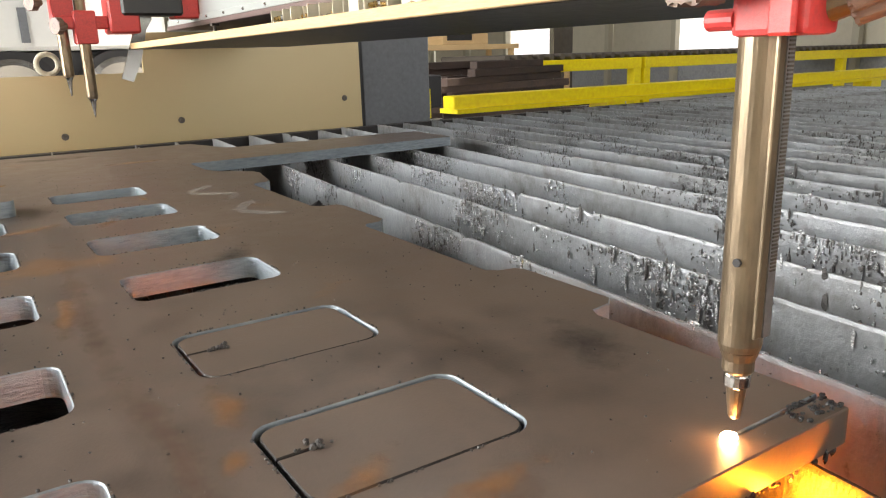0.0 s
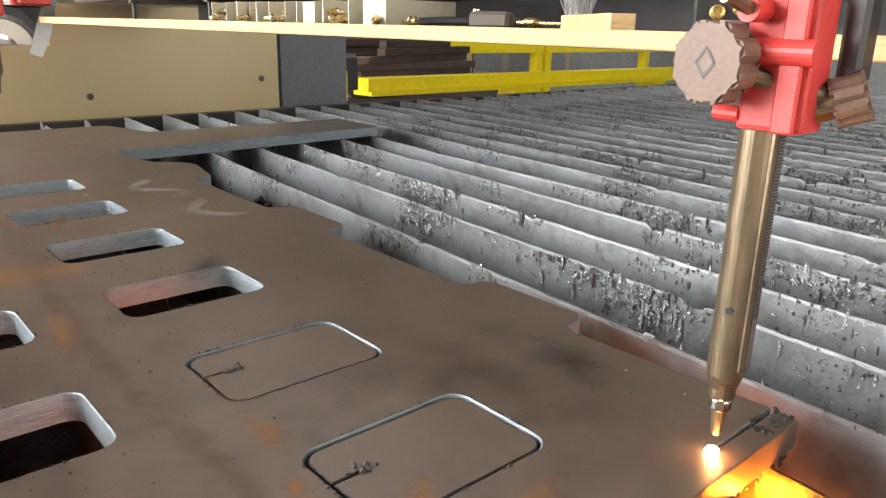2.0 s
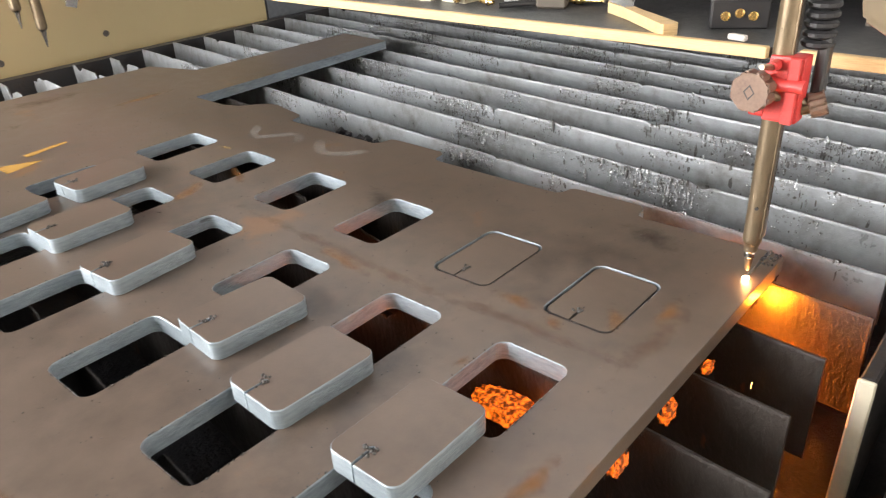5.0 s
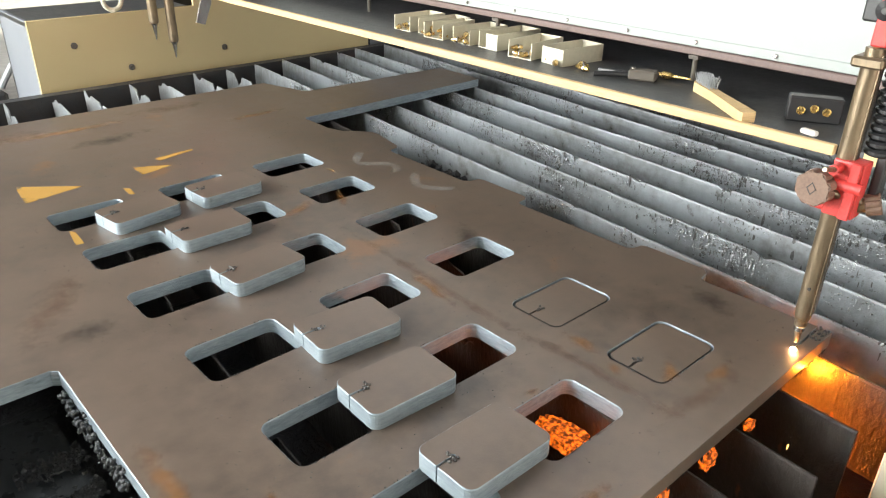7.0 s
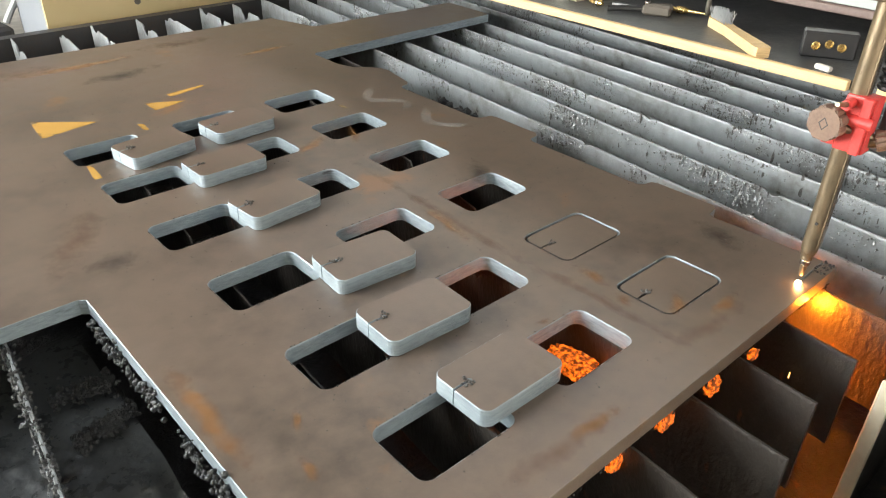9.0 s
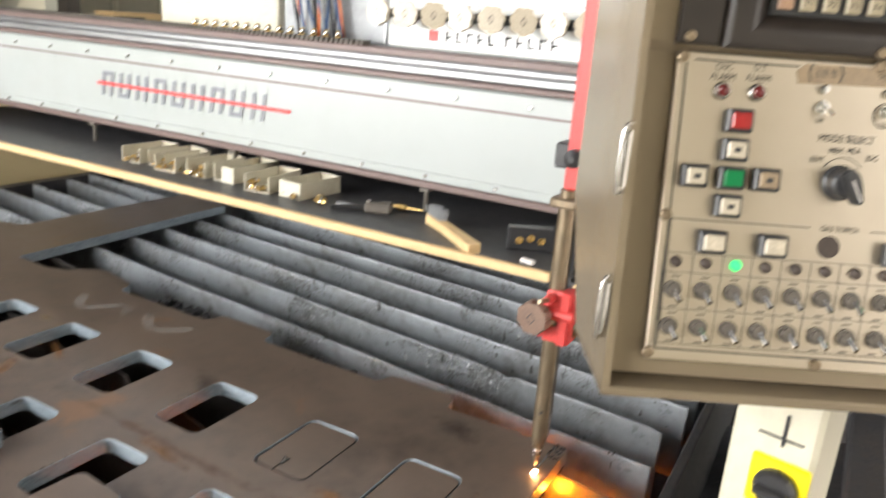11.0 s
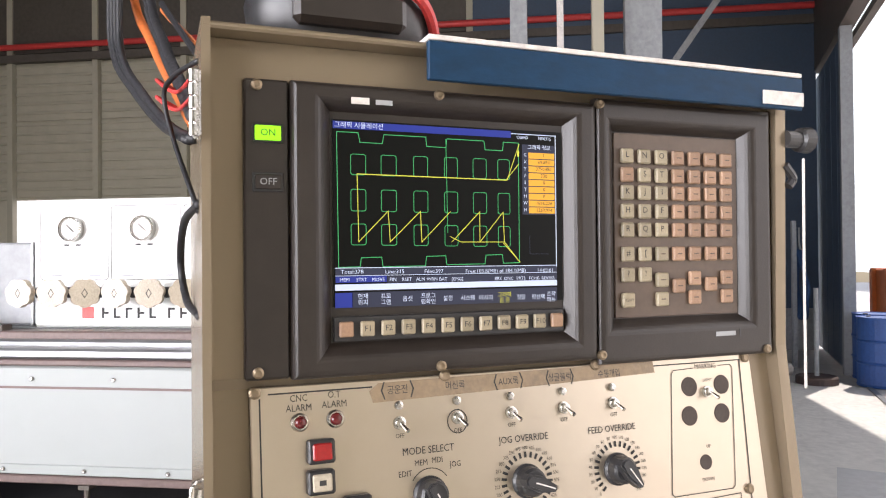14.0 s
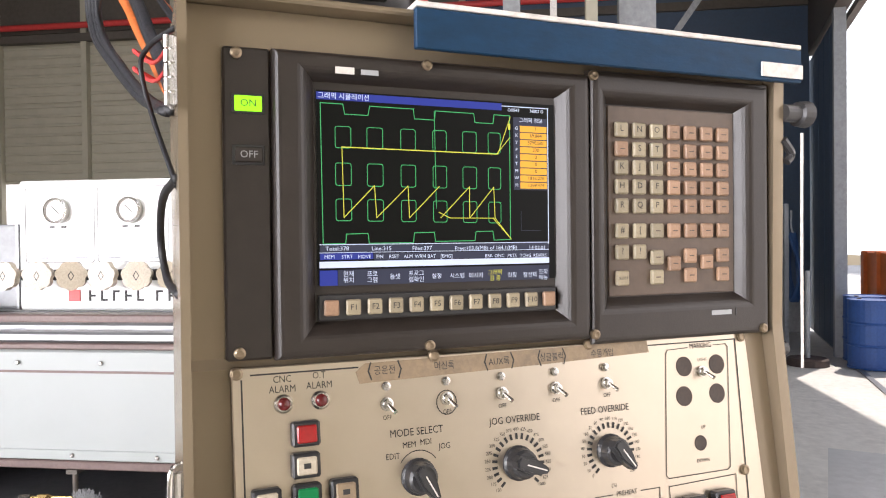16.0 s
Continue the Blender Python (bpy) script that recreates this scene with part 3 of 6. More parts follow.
# ---------------------------------------------------------------- far side: yellow barriers, stock, vehicle
yb = thing("yellow_rail_beam", pose(2.9, 4.36, 0), "long bright yellow rail beam beside the cutting bed", "rail beam")
part("beam", box(0.0, 7.5, -0.07, 0.07, 0.61, 0.70, 0.006), M["yellow"], yb)
part("flange", box(0.0, 7.5, -0.11, 0.11, 0.58, 0.612), M["yellow"], yb)
for k in range(4):
    part("foot", box(1.45 + k * 2.0, 1.65 + k * 2.0, -0.1, 0.1, 0.0, 0.58), M["yellow"], yb)
for name, x0, x1 in (("near", 5.0, 7.15), ("far", 7.22, 14.0)):
    yf = thing("yellow_frame", pose(x0, 6.5, 0), "bright yellow steel support frame with dark rollers", "frame", "yellow frames")
    L = x1 - x0
    part("top_beam", box(0, L, -0.08, 0.08, 0.76, 0.89, 0.006), M["yellow"], yf)
    for x in [0.0, L - 0.1] + [k * 2.3 + 2.2 for k in range(int((L - 3) / 2.3) + 1) if L > 4]:
        part("leg", box(x, x + 0.11, -0.06, 0.06, 0.0, 0.76), M["yellow"], yf)
    part("lower_beam", box(0, L, 0.02, 0.06, 0.25, 0.33), M["steel_grey"], yf)
    for k in range(int(L / 0.16)):
        part("roller", tube((0.08 + k * 0.16, -0.05, 0.925), (0.08 + k * 0.16, 1.2, 0.925), 0.035, n=10), M["steel_dark"], yf)
for k in range(26):
    z = 0.035 + 0.0702 * (k // 2)
    ang = random.uniform(-24, 24)
    L = random.uniform(1.0, 2.2)
    solid("steel_bar", box(-L / 2, L / 2, -0.045, 0.045, -0.035, 0.035, 0.004), M["rust"], "rusty dark steel bar lying on the stock pile", "steel bar", "stock pile",
          m=pose(4.7 + random.uniform(-0.2, 0.25), 6.05 + (k % 2) * 0.4 + random.uniform(-0.05, 0.05), z, 0, 0, ang))
for k, (x, y, w, h) in enumerate(((6.3, 9.2, 0.9, 1.45), (8.2, 9.6, 0.5, 1.2))):
    c = thing("workbench", pose(x, y, 0), "cluttered wooden workbench along the hall", "workbench")
    part("top", box(-w, w, -0.35, 0.35, h - 0.4, h - 0.33), M["wood"], c)
    for sx in (-w + 0.05, w - 0.12):
        for sy in (-0.3, 0.25):
            part("leg", box(sx, sx + 0.07, sy, sy + 0.06, 0, h - 0.4), M["wood"], c)
tb = thing("tool_box", pose(6.35, 9.2, 1.12), "orange brown wooden crate on the workbench", "crate")
part("body", box(-0.4, 0.4, -0.2, 0.2, 0, 0.28, 0.01), M["wood"], tb)
part("opening", box(-0.33, 0.1, -0.205, -0.2, 0.06, 0.22), M["black"], tb)
for k, x in enumerate((7.0, 9.6)):
    col = solid("hall_column", box(-0.12, 0.12, -0.12, 0.12, 0, 8), M["steel_dark"], "dark steel hall column", "column", "hall columns", m=pose(x, 11.5 - k, 0))
vt = thing("parked_truck", pose(0.55, 11.5, 0, rz=2), "white truck parked behind the machine", "truck")
part("body", box(-3.0, 2.3, 0.1, 2.2, 1.20, 1.88, 0.05), M["white"], vt)
part("load_cover", box(-3.0, 2.2, 0.15, 2.15, 1.88, 2.9, 0.08), M["bed"], vt, "dark cover over the load")
part("chassis", box(-3.0, 2.6, 0.46, 2.0, 0.55, 1.198, 0.02), M["black"], vt)
for x in (0.24, 1.62):
    w = part("wheel", tube((x, 0.13, 0.6), (x, 0.44, 0.6), 0.6, n=40), M["rubber"], vt, "black truck tyre")
    part("rim", lathe([(0.48, 0.0), (0.50, 0.03), (0.42, 0.05), (0.22, 0.02), (0.17, 0.06), (0.02, 0.06)], 28, m=Matrix.Translation((x, 0.13, 0.6)) @ pose(0, 0, 0, 90, 0, 0)), M["chrome"], w, "silver rim")
part("bracket", box(0.40, 0.50, 0.04, 0.1, 1.3, 1.75), M["grey"], vt)

# self-lit wall added for the glaring outdoors past the gate
solid("backdrop", box(-60, 240, -45.2, -45, -1, 90), M["backdrop_glow"], "glowing backdrop wall in place of the bright daylight beyond the yard", kind="structure")
ge = thing("welding_set", pose(-0.45, 4.75, 0, rz=6), "dark welding set with a yellow cover", "welding set")
part("body", box(-0.9, 0.35, -0.4, 0.4, 0.08, 0.50, 0.02), M["bed"], ge)
part("cover", box(-0.05, 0.2, 0.0, 0.3, 0.50, 0.80, 0.03), M["yellow"], ge, "yellow cover")
for sx in (-0.5, 0.25):
    part("wheel", tube((sx, -0.43, 0.1), (sx, -0.38, 0.1), 0.1), M["rubber"], ge)
    part("wheel", tube((sx, 0.38, 0.1), (sx, 0.43, 0.1), 0.1), M["rubber"], ge)
part("control_box", box(-0.5, -0.09, -0.1, 0.3, 0.50, 0.84, 0.02), M["bed"], ge, "dark control box")
part("handle", cable([(0.35, -0.3, 0.5), (0.5, -0.3, 0.75), (0.5, 0.3, 0.75), (0.35, 0.3, 0.5)], 0.018), M["steel_grey"], ge)

for k in range(6):
    solid("steel_sheet", box(-0.75, 0.75, -0.5, 0.5, 0.0, 0.10, 0.006), M["rust"], "dark rusty steel sheet pack on the floor stack", "steel sheet", "sheet stack", m=pose(-1.05 + 0.04 * math.sin(k * 3), 6.0, 0.1005 * k, 0, 0, 5 * math.sin(k * 2.2)))

# ---------------------------------------------------------------- cutting bed
bed = thing("cutting_bed", pose(0, 0, 0), "sooty steel cutting bed with slag-crusted grey slats", "cutting bed")
Y0, Y1 = 0.17, 3.72
SLAT_DEEP = 0.23


def slat_mesh(seed, cols, dents, worn=False, extra=()):
    """An upright flat bar with a burnt, uneven top edge and a slightly wavy face."""
    rng = random.Random(seed)
    bites = [(rng.uniform(0.55 if worn else Y0, Y1), *((rng.uniform(0.02, 0.05), rng.uniform(0.01, 0.04)) if worn else (0.020, 0.012) if k < 1 else (rng.uniform(0.006, 0.02), rng.uniform(0.003, 0.010)))) for k in range(dents)]
    bites += list(extra)
    bm = bmesh.new()
    rows = (0.0, -0.006, -0.03, -0.09, -SLAT_DEEP)
    grid = []
    for side in (-1, 1):
        g = []
        for i in range(cols + 1):
            y = Y0 + (Y1 - Y0) * i / cols
            top = -abs(noise.noise((y * 22, seed * 3.1, 0))) * 0.003 + noise.noise((y * 1.3, seed * 5.7, 2)) * 0.002
            for c, w, h in bites:
                if abs(y - c) < w:
                    top -= h * (1 - ((y - c) / w) ** 2) ** 0.5
            bow = noise.noise((y * 0.8, seed * 2.3, 7)) * 0.012
            g.append([bm.verts.new((side * (0.0035 if r else 0.0022) + bow * (1 + r) + noise.noise((y * 14, r * 30, seed + side)) * 0.0018, y, top * (1 + r / SLAT_DEEP) + r)) for r in rows])
        grid.append(g)
    for s, g in enumerate(grid):
        for a, b in zip(g, g[1:]):
            for k in range(len(rows) - 1):
                f = (a[k], a[k + 1], b[k + 1], b[k])
                bm.faces.new(f if s == 1 else f[::-1])
    for a, b, c, d in zip(grid[0], grid[0][1:], grid[1], grid[1][1:]):
        bm.faces.new((a[0], c[0], d[0], b[0]))
        bm.faces.new((a[-1], b[-1], d[-1], c[-1]))
    for i in (0, -1):
        bm.faces.new([*grid[0][i], *grid[1][i][::-1]])
    for f in bm.faces:
        # far ends are a separate slot, kept pale as the lit part beyond the plate
        f.material_index = int(f.calc_center_median().y > 2.9)
    return mesh_of("slat", bm, [M["slat"], M["slat"]])


ICO = bmesh.new()
bmesh.ops.create_icosphere(ICO, subdivisions=1, radius=1.0)
ICO_V = np.array([v.co[:] for v in ICO.verts])
ICO_F = np.array([[v.index for v in f.verts] for f in ICO.faces])
ICO.free()


def blobs(name, specs, rough, mat):
    """Many small uneven lumps in one mesh: (centre, scales) each."""
    rs = np.random.RandomState(len(specs))
    V, F = [], []
    for k, (c, s) in enumerate(specs):
        V.append((ICO_V + rs.uniform(-rough, rough, ICO_V.shape)) * np.array(s) + np.array(c))
        F.append(ICO_F + 12 * k)
    me = bpy.data.meshes.new(name)
    me.from_pydata(np.concatenate(V).tolist(), [], np.concatenate(F).tolist())
    me.materials.append(mat)
    return me


def slag_mesh(seed, count, y0, y1, r):
    """Frozen beads, drips and crusts on the flat faces, thickest near the top edge, in patches."""
    rng = random.Random(seed)
    specs = []
    while len(specs) < count:
        y = rng.uniform(y0, y1)
        if noise.noise((y * 3.2, seed * 7.3, 1)) + rng.uniform(-0.25, 0.3) < 0.2:
            continue
        z = -abs(rng.gauss(0, 0.04)) - 0.002 if rng.random() < 0.85 else rng.uniform(-0.16, 0)
        s = rng.uniform(0.35, 1.0) * r * (1.7 if rng.random() < 0.1 else 1)
        tall = rng.uniform(2.0, 5.0) if rng.random() < 0.2 else rng.uniform(0.7, 1.5)
        specs.append(((-0.0045 if rng.random() < 0.8 else 0.0045, y, z), (s * 0.6, s * rng.uniform(0.5, 1.4), s * tall)))
    me = blobs("slag", specs, 0.35, M["slag"])
    me.materials.append(M["slag_dark"])
    dark = [rng.random() < 0.34 for _ in specs]
    me.polygons.foreach_set("material_index", [int(dark[i // 20]) for i in range(len(me.polygons))])
    return me


slats = [slat_mesh(k, 260, 6) for k in range(5)]
# slats under the plate: burnt, with the plate's shade in their colour
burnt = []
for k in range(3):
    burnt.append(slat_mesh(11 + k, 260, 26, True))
    burnt[-1].materials[0] = M["burnt_shaded_steel"]
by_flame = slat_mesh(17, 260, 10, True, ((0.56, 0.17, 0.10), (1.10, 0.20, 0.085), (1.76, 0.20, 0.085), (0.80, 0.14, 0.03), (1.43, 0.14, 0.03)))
by_flame.materials[0] = M["burnt_shaded_steel"]
slags = [slag_mesh(50 + k, 1900, 0.22, 3.3, 0.0034) for k in range(5)]
for k in range(-11, 32):
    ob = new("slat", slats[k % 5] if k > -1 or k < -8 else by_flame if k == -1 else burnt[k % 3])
    ob.matrix_world = pose(0.745 + 0.182 * k - (0.10 if k < -8 else 0.0) + 0.004 * math.sin(k * 2.7) - 0.0131, 0.02 * math.sin(k * 1.9), SLAT_TOP - 0.002, 0, 0, -5.0 + 0.25 * math.sin(k * 3.3))
    ob.parent = bed
    if -9 < k < 0:
        continue
    s = new("slag", slags[(k * 2 + 1) % 5])
    s.parent = ob
    tagged(s, "shiny frozen slag beads and drips", kind="stuff")
# side frames and the floor of the bed
part("side_frame", box(0.372, 6.9, 0.098, 0.124, 0.0, 0.606, 0.004), M["bed"], bed, "black side frame of the bed")
part("frame_end", box(0.362, 0.3715, 0.096, 0.126, 0.0, 0.608, 0.003), M["cream_edge"], bed, "pale end plate of the side frame")
part("far_frame", box(-1.6, 6.9, 3.74, 3.80, 0.0, 0.60), M["bed"], bed)
part("cross_member", box(-1.6, 6.9, 2.0, 2.06, 0.30, SLAT_TOP - SLAT_DEEP, 0.004), M["bed"], bed)
part("cross_member", box(-1.6, 6.9, 0.5, 0.56, 0.30, SLAT_TOP - SLAT_DEEP, 0.004), M["bed"], bed)
part("cross_member", box(-1.6, 6.9, 3.2, 3.26, 0.30, SLAT_TOP - SLAT_DEEP, 0.004), M["bed"], bed)
bm = bmesh.new()
bmesh.ops.create_grid(bm, x_segments=150, y_segments=70, size=1.0, matrix=Matrix.Translation((2.6, 1.9, 0.24)) @ Matrix.Diagonal((4.3, 1.85, 1, 1)))
for v in bm.verts:
    v.co.z += noise.fractal(v.co * 5, 0.8, 2.1, 4) * 0.045 + abs(noise.noise(v.co * 16)) * 0.025
tagged(part("slag_floor", bm, M["black_slag"], bed, "black crusted slag on the bed's floor", True), kind="stuff")
# dark slag sheets and crust ridges on the bed where the plate is cut away
bm = bmesh.new()
bmesh.ops.create_grid(bm, x_segments=110, y_segments=130, size=1.0, matrix=Matrix.Translation((-1.20, 0.85, 0.47)) @ Matrix.Diagonal((0.46, 0.60, 1, 1)))
for v in bm.verts:
    c = v.co.copy()
    shelf = min(1.0, max(0.0, (c.y - 0.93 + 0.12 * noise.noise(c * 4)) * 14))
    hill = min(1.0, max(0.0, 5.0 * noise.noise(c * 5 + Vector((3, 1, 0))) - 0.6))
    v.co.z += 0.05 * shelf - 0.03 + 0.006 * noise.noise(c * 6) + (1 - shelf) * (abs(noise.fractal(c * 11, 0.8, 2.1, 4)) * 0.035) + hill * abs(noise.noise(c * 30)) * 0.012
tagged(part("slag_crust", bm, M["wet_slag"], bed, "black burnt slag crust on the bed", True), kind="stuff")
rng = random.Random(91)
specs = []
for k in range(1900):
    row = rng.choice((0, 1, 1, 2, 2, 2))
    u = rng.random()
    if row == 0:
        p = (-0.86 + 0.13 * u, 1.235 + rng.gauss(0, 0.016), 0.50 + abs(rng.gauss(0, 0.006)))
    elif row == 1:
        p = (-0.86 + 0.13 * u, 1.095 + 0.03 * u + rng.gauss(0, 0.012), 0.497 + abs(rng.gauss(0, 0.005)))
    else:
        y = 0.35 + u * 0.98
        p = (-1.006 + 0.0875 * y + rng.gauss(0, 0.006), y, SLAT_TOP - abs(rng.gauss(0, 0.035)))
    specs.append((p, [rng.uniform(0.0015, 0.0055) for _ in range(3)]))
ob = new("slag_ridge", blobs("slag_ridge", specs, 0.5, M["ridge_slag"]))
ob.parent = bed
tagged(ob, "glinting dark slag ridges", kind="stuff")

# still-hot slag stuck on the slats under the plate
rng = random.Random(77)
for x, y, z, lx, ly, lz in ((0.139, 0.354, 0.570, 0.020, 0.010, 0.019), (-0.016, 0.362, 0.570, 0.021, 0.010, 0.020), (-0.166, 0.364, 0.568, 0.022, 0.010, 0.020), (0.298, 0.352, 0.568, 0.015, 0.008, 0.010), (-0.004, 0.592, 0.555, 0.030, 0.056, 0.018)):
    bm = ball((0, 0, 0), 1.0, None, 4)
    for v in bm.verts:
        c = v.co.normalized()
        lump = 1 + 0.28 * noise.noise(c * 2.3 + Vector((x * 40, y * 9, 0))) + 0.20 * noise.noise(c * 7) + 0.12 * noise.noise(c * 17)
        v.co = [math.copysign(abs(q) ** 0.65, q) * size * lump for q, size in zip(c, (lx, ly, lz))]
    moved(bm, Matrix.Translation((x, y, z)))
    tagged(part("hot_slag", bm, M["hot_slag"], bed, "still glowing orange slag crust"), kind="stuff")

# ---------------------------------------------------------------- the plate and its cut-outs
PITCH, HOLE_Y, HOLE_X = 0.305, 0.146, 0.215
ROWS_X = (0.172, -0.165, -0.503)
outer = [(0.637, 0.345), (0.641, 0.372), (0.508, 0.3735), (0.508, 0.3765), (0.641, 0.378), (0.636, 0.66), (0.645, 0.678), (0.68, 0.684), (0.697, 0.70), (0.697, 0.875), (0.688, 0.892), (0.66, 0.897), (0.646, 0.91),
         (0.646, 1.305), (0.655, 1.322), (0.69, 1.326), (0.706, 1.345), (0.708, 1.53), (0.70, 1.55), (0.665, 1.556), (0.648, 1.575), (0.648, 1.955), (0.658, 1.975), (0.69, 1.98), (0.708, 2.0),
         (0.74, 2.16), (0.735, 2.2), (0.70, 2.24), (0.655, 2.28), (0.632, 2.35), (0.632, 2.515), (0.64, 2.53), (1.693, 2.556), (1.70, 2.57), (1.712, 2.86), (1.70, 2.868), (0.90, 2.895), (0.872, 2.91), (0.80, 3.16),
         (-1.7, 3.22), (-1.7, 1.342), (-0.735, 1.342), (-0.722, 1.33), (-0.724, 0.345)]


COLS_Y = (0.490, 0.768, 1.086, 1.400, 1.708, 2.008)


def hole_box(row, k):
    x, y = ROWS_X[row], COLS_Y[k]
    return x, x + HOLE_X, y, y + HOLE_Y


holes = [rounded(*hole_box(r, k), 0.022) for r in range(3) for k in range(6)]
bm = plate_mesh(outer, holes, SLAT_TOP, PLATE)
for f in bm.faces:
    if f.material_index == 1 and max(v.co.y for v in f.verts) < 0.3745:
        f.material_index = 0
plate = solid("steel_plate", bm, [M["scale_steel"], M["cut_steel"]],
              "brown mill-scaled thick steel plate with rows of cut rounded windows", "steel plate")


def piece_outline(w, h, slit=0.034):
    """A rounded blank with the short lead-in slit of the torch in its short side."""
    o = rounded(-w / 2, w / 2, -h / 2, h / 2, 0.021)
    left = [i for i in range(len(o)) if abs(o[i][0] + w / 2) < 1e-6]
    a = max(left, key=lambda i: o[i][1])
    cut = [(-w / 2, 0.0015 + 0.012), (-w / 2 + slit, 0.0015 + 0.012), (-w / 2 + slit + 0.005, 0.017), (-w / 2 + slit + 0.009, 0.012), (-w / 2 + slit + 0.005, 0.007), (-w / 2 + slit, 0.0105), (-w / 2, 0.0105)]
    return o[:a + 1] + cut + o[a + 1:]


def bead_heap(name, x, y, z, parent, seed):
    rng = random.Random(seed)
    bm = bmesh.new()
    for _ in range(14):
        ball((x + rng.gauss(0, 0.007), y + rng.gauss(0, 0.005), z + 0.001), rng.uniform(0.0015, 0.004), bm, 1)
    tagged(part(name, bm, M["slag_dark"], parent, "bead of dark slag at the pierce"), kind="stuff")


piece_me = mesh_of("cut_out_piece", plate_mesh(piece_outline(0.207, 0.139), [], 0.0, THICK), [M["scale_steel"], M["cut_steel"]])
seated_me = piece_me.copy()
# same blank with near-black cut sides along the narrow kerf
seated_me.materials[1] = M["burnt_shaded_steel"]
spots = [(-0.247, 0.579, PLATE, 0), (-0.246, 0.823, PLATE, -2.5), (-0.199, 1.054, PLATE, -4), (-0.206, 1.430, PLATE, 5), (-0.195, 1.724, PLATE, 1), (-0.298, 1.962, PLATE, 9), (-0.023, 1.970, PLATE, 4)]
for k, (x, y, z, a) in enumerate(spots):
    ob = tagged(new("cut_out_piece", piece_me), "thick rounded steel cut-out lying loose on the plate", "steel blank", "loose cut-outs")
    ob.matrix_world = pose(x, y, z + 0.0008, 0, 0.15, a)
    bead_heap("pierce_bead", -0.068, 0.012, THICK, ob, k)
for k in (0, 1):
    x0, x1, y0, y1 = hole_box(0, k)
    ob = tagged(new("cut_out_piece", seated_me), "freshly cut steel blank still sitting in the plate", "steel blank", "blanks in the plate")
    ob.matrix_world = pose((x0 + x1) / 2 + 0.0005, (y0 + y1) / 2 - 0.0006, SLAT_TOP - 0.0015, 0, 0.2, 0.2)
    ob.scale = (1.002, 1.0, 1)
    bead_heap("pierce_bead", -0.068, 0.012, THICK, ob, 40 + k)
# chalk and paint marks, slag specks on the plate
for pts in ([(0.52 + 0.045 * math.sin(k * 0.32) , 1.78 + 0.011 * k) for k in range(24)], [(0.60 - 0.10 * math.sin(k * 0.14), 1.52 + 0.010 * k) for k in range(22)]):
    solid("chalk_mark", ribbon(pts, 0.034, PLATE + 0.0012), M["chalk"], "faint white chalk scribble on the plate", "marking", "chalk marks")
for x, y, L, w, a, mt in ((0.26, 3.02, 0.6, 0.2, 0, "rust_mark"), (-0.4, 3.0, 0.7, 0.2, 4, "rust_mark"),
                          (0.105, 1.12, 1.5, 0.06, 88, "rust_mark"), (0.11, 0.62, 0.8, 0.06, 92, "rust_mark"), (-0.69, 0.85, 0.55, 0.075, 90, "bright_rust"), (-0.578, 0.741, 0.09, 0.03, 70, "bright_rust"), (-0.623, 0.633, 0.10, 0.04, 90, "bright_rust"), (0.169, 0.691, 0.16, 0.07, 95, "bright_rust"), (0.144, 0.59, 0.08, 0.05, 80, "bright_rust"), (0.222, 0.507, 0.14, 0.06, 40, "bright_rust"), (0.08, 1.09, 0.35, 0.05, 85, "bright_rust"), (0.09, 1.72, 0.25, 0.08, 30, "bright_rust"), (0.24, 1.70, 0.2, 0.05, 70, "bright_rust"), (-0.042, 0.652, 0.07, 0.03, 0, "bright_rust"), (-0.2, 0.40, 0.2, 0.05, 0, "bright_rust"), (0.3, 0.44, 0.16, 0.06, 10, "bright_rust"), (-0.2, 2.95, 0.9, 0.10, 2, "bright_rust"), (0.5, 2.70, 0.5, 0.08, 5, "bright_rust"), (-0.62, 1.45, 0.22, 0.16, 20, "soot_mark"), (-0.1, 2.75, 0.5, 0.2, 15, "soot_mark"), (0.35, 1.25, 0.3, 0.12, 60, "soot_mark"), (0.55, 0.60, 0.3, 0.14, 80, "soot_mark"),
                          (0.36, 1.94, 0.11, 0.025, 100, "yellow_chalk"), (-0.65, 1.6, 0.6, 0.18, 60, "rust_mark"), (0.2, 0.42, 0.5, 0.08, 0, "rust_mark"), (-0.3, 0.40, 0.5, 0.08, 0, "rust_mark")):
    word = {"bright_rust": "orange rust bloom on the plate", "yellow_chalk": "worn yellow paint mark on the plate", "rust_mark": "brown rust stain on the plate", "dust_mark": "pale dusty patch on the plate", "soot_mark": "dark soot patch on the plate"}[mt]
    ob = part("paint_mark" if mt == "yellow_chalk" else "rust_stain", quad(-L / 2, L / 2, -w / 2, w / 2), M[mt], plate, word)
    ob.matrix_world = pose(x, y, PLATE + 0.0006 + 0.00007 * (len(bpy.data.objects) % 7), 0, 0, a)
for corners in ([(-0.505, 2.455), (-0.52, 2.285), (-0.42, 2.31), (-0.335, 2.325)], [(-0.15, 2.395), (-0.15, 2.305), (-0.08, 2.32), (-0.03, 2.335)], [(-0.055, 2.435), (-0.05, 2.40), (0.09, 2.435), (0.095, 2.455)], [(-0.247, 2.225), (-0.25, 2.16), (-0.235, 2.155), (-0.23, 2.21)], [(-0.485, 2.0), (-0.50, 1.90), (-0.478, 1.895), (-0.472, 1.99)]):
    bm = bmesh.new()
    bm.faces.new([bm.verts.new((x, y, PLATE + 0.0009)) for x, y in corners])
    part("paint_mark", bm, M["yellow_mark"], plate, "worn yellow paint patch on the plate")
rng = random.Random(5)
specs = []
for k in range(1500):
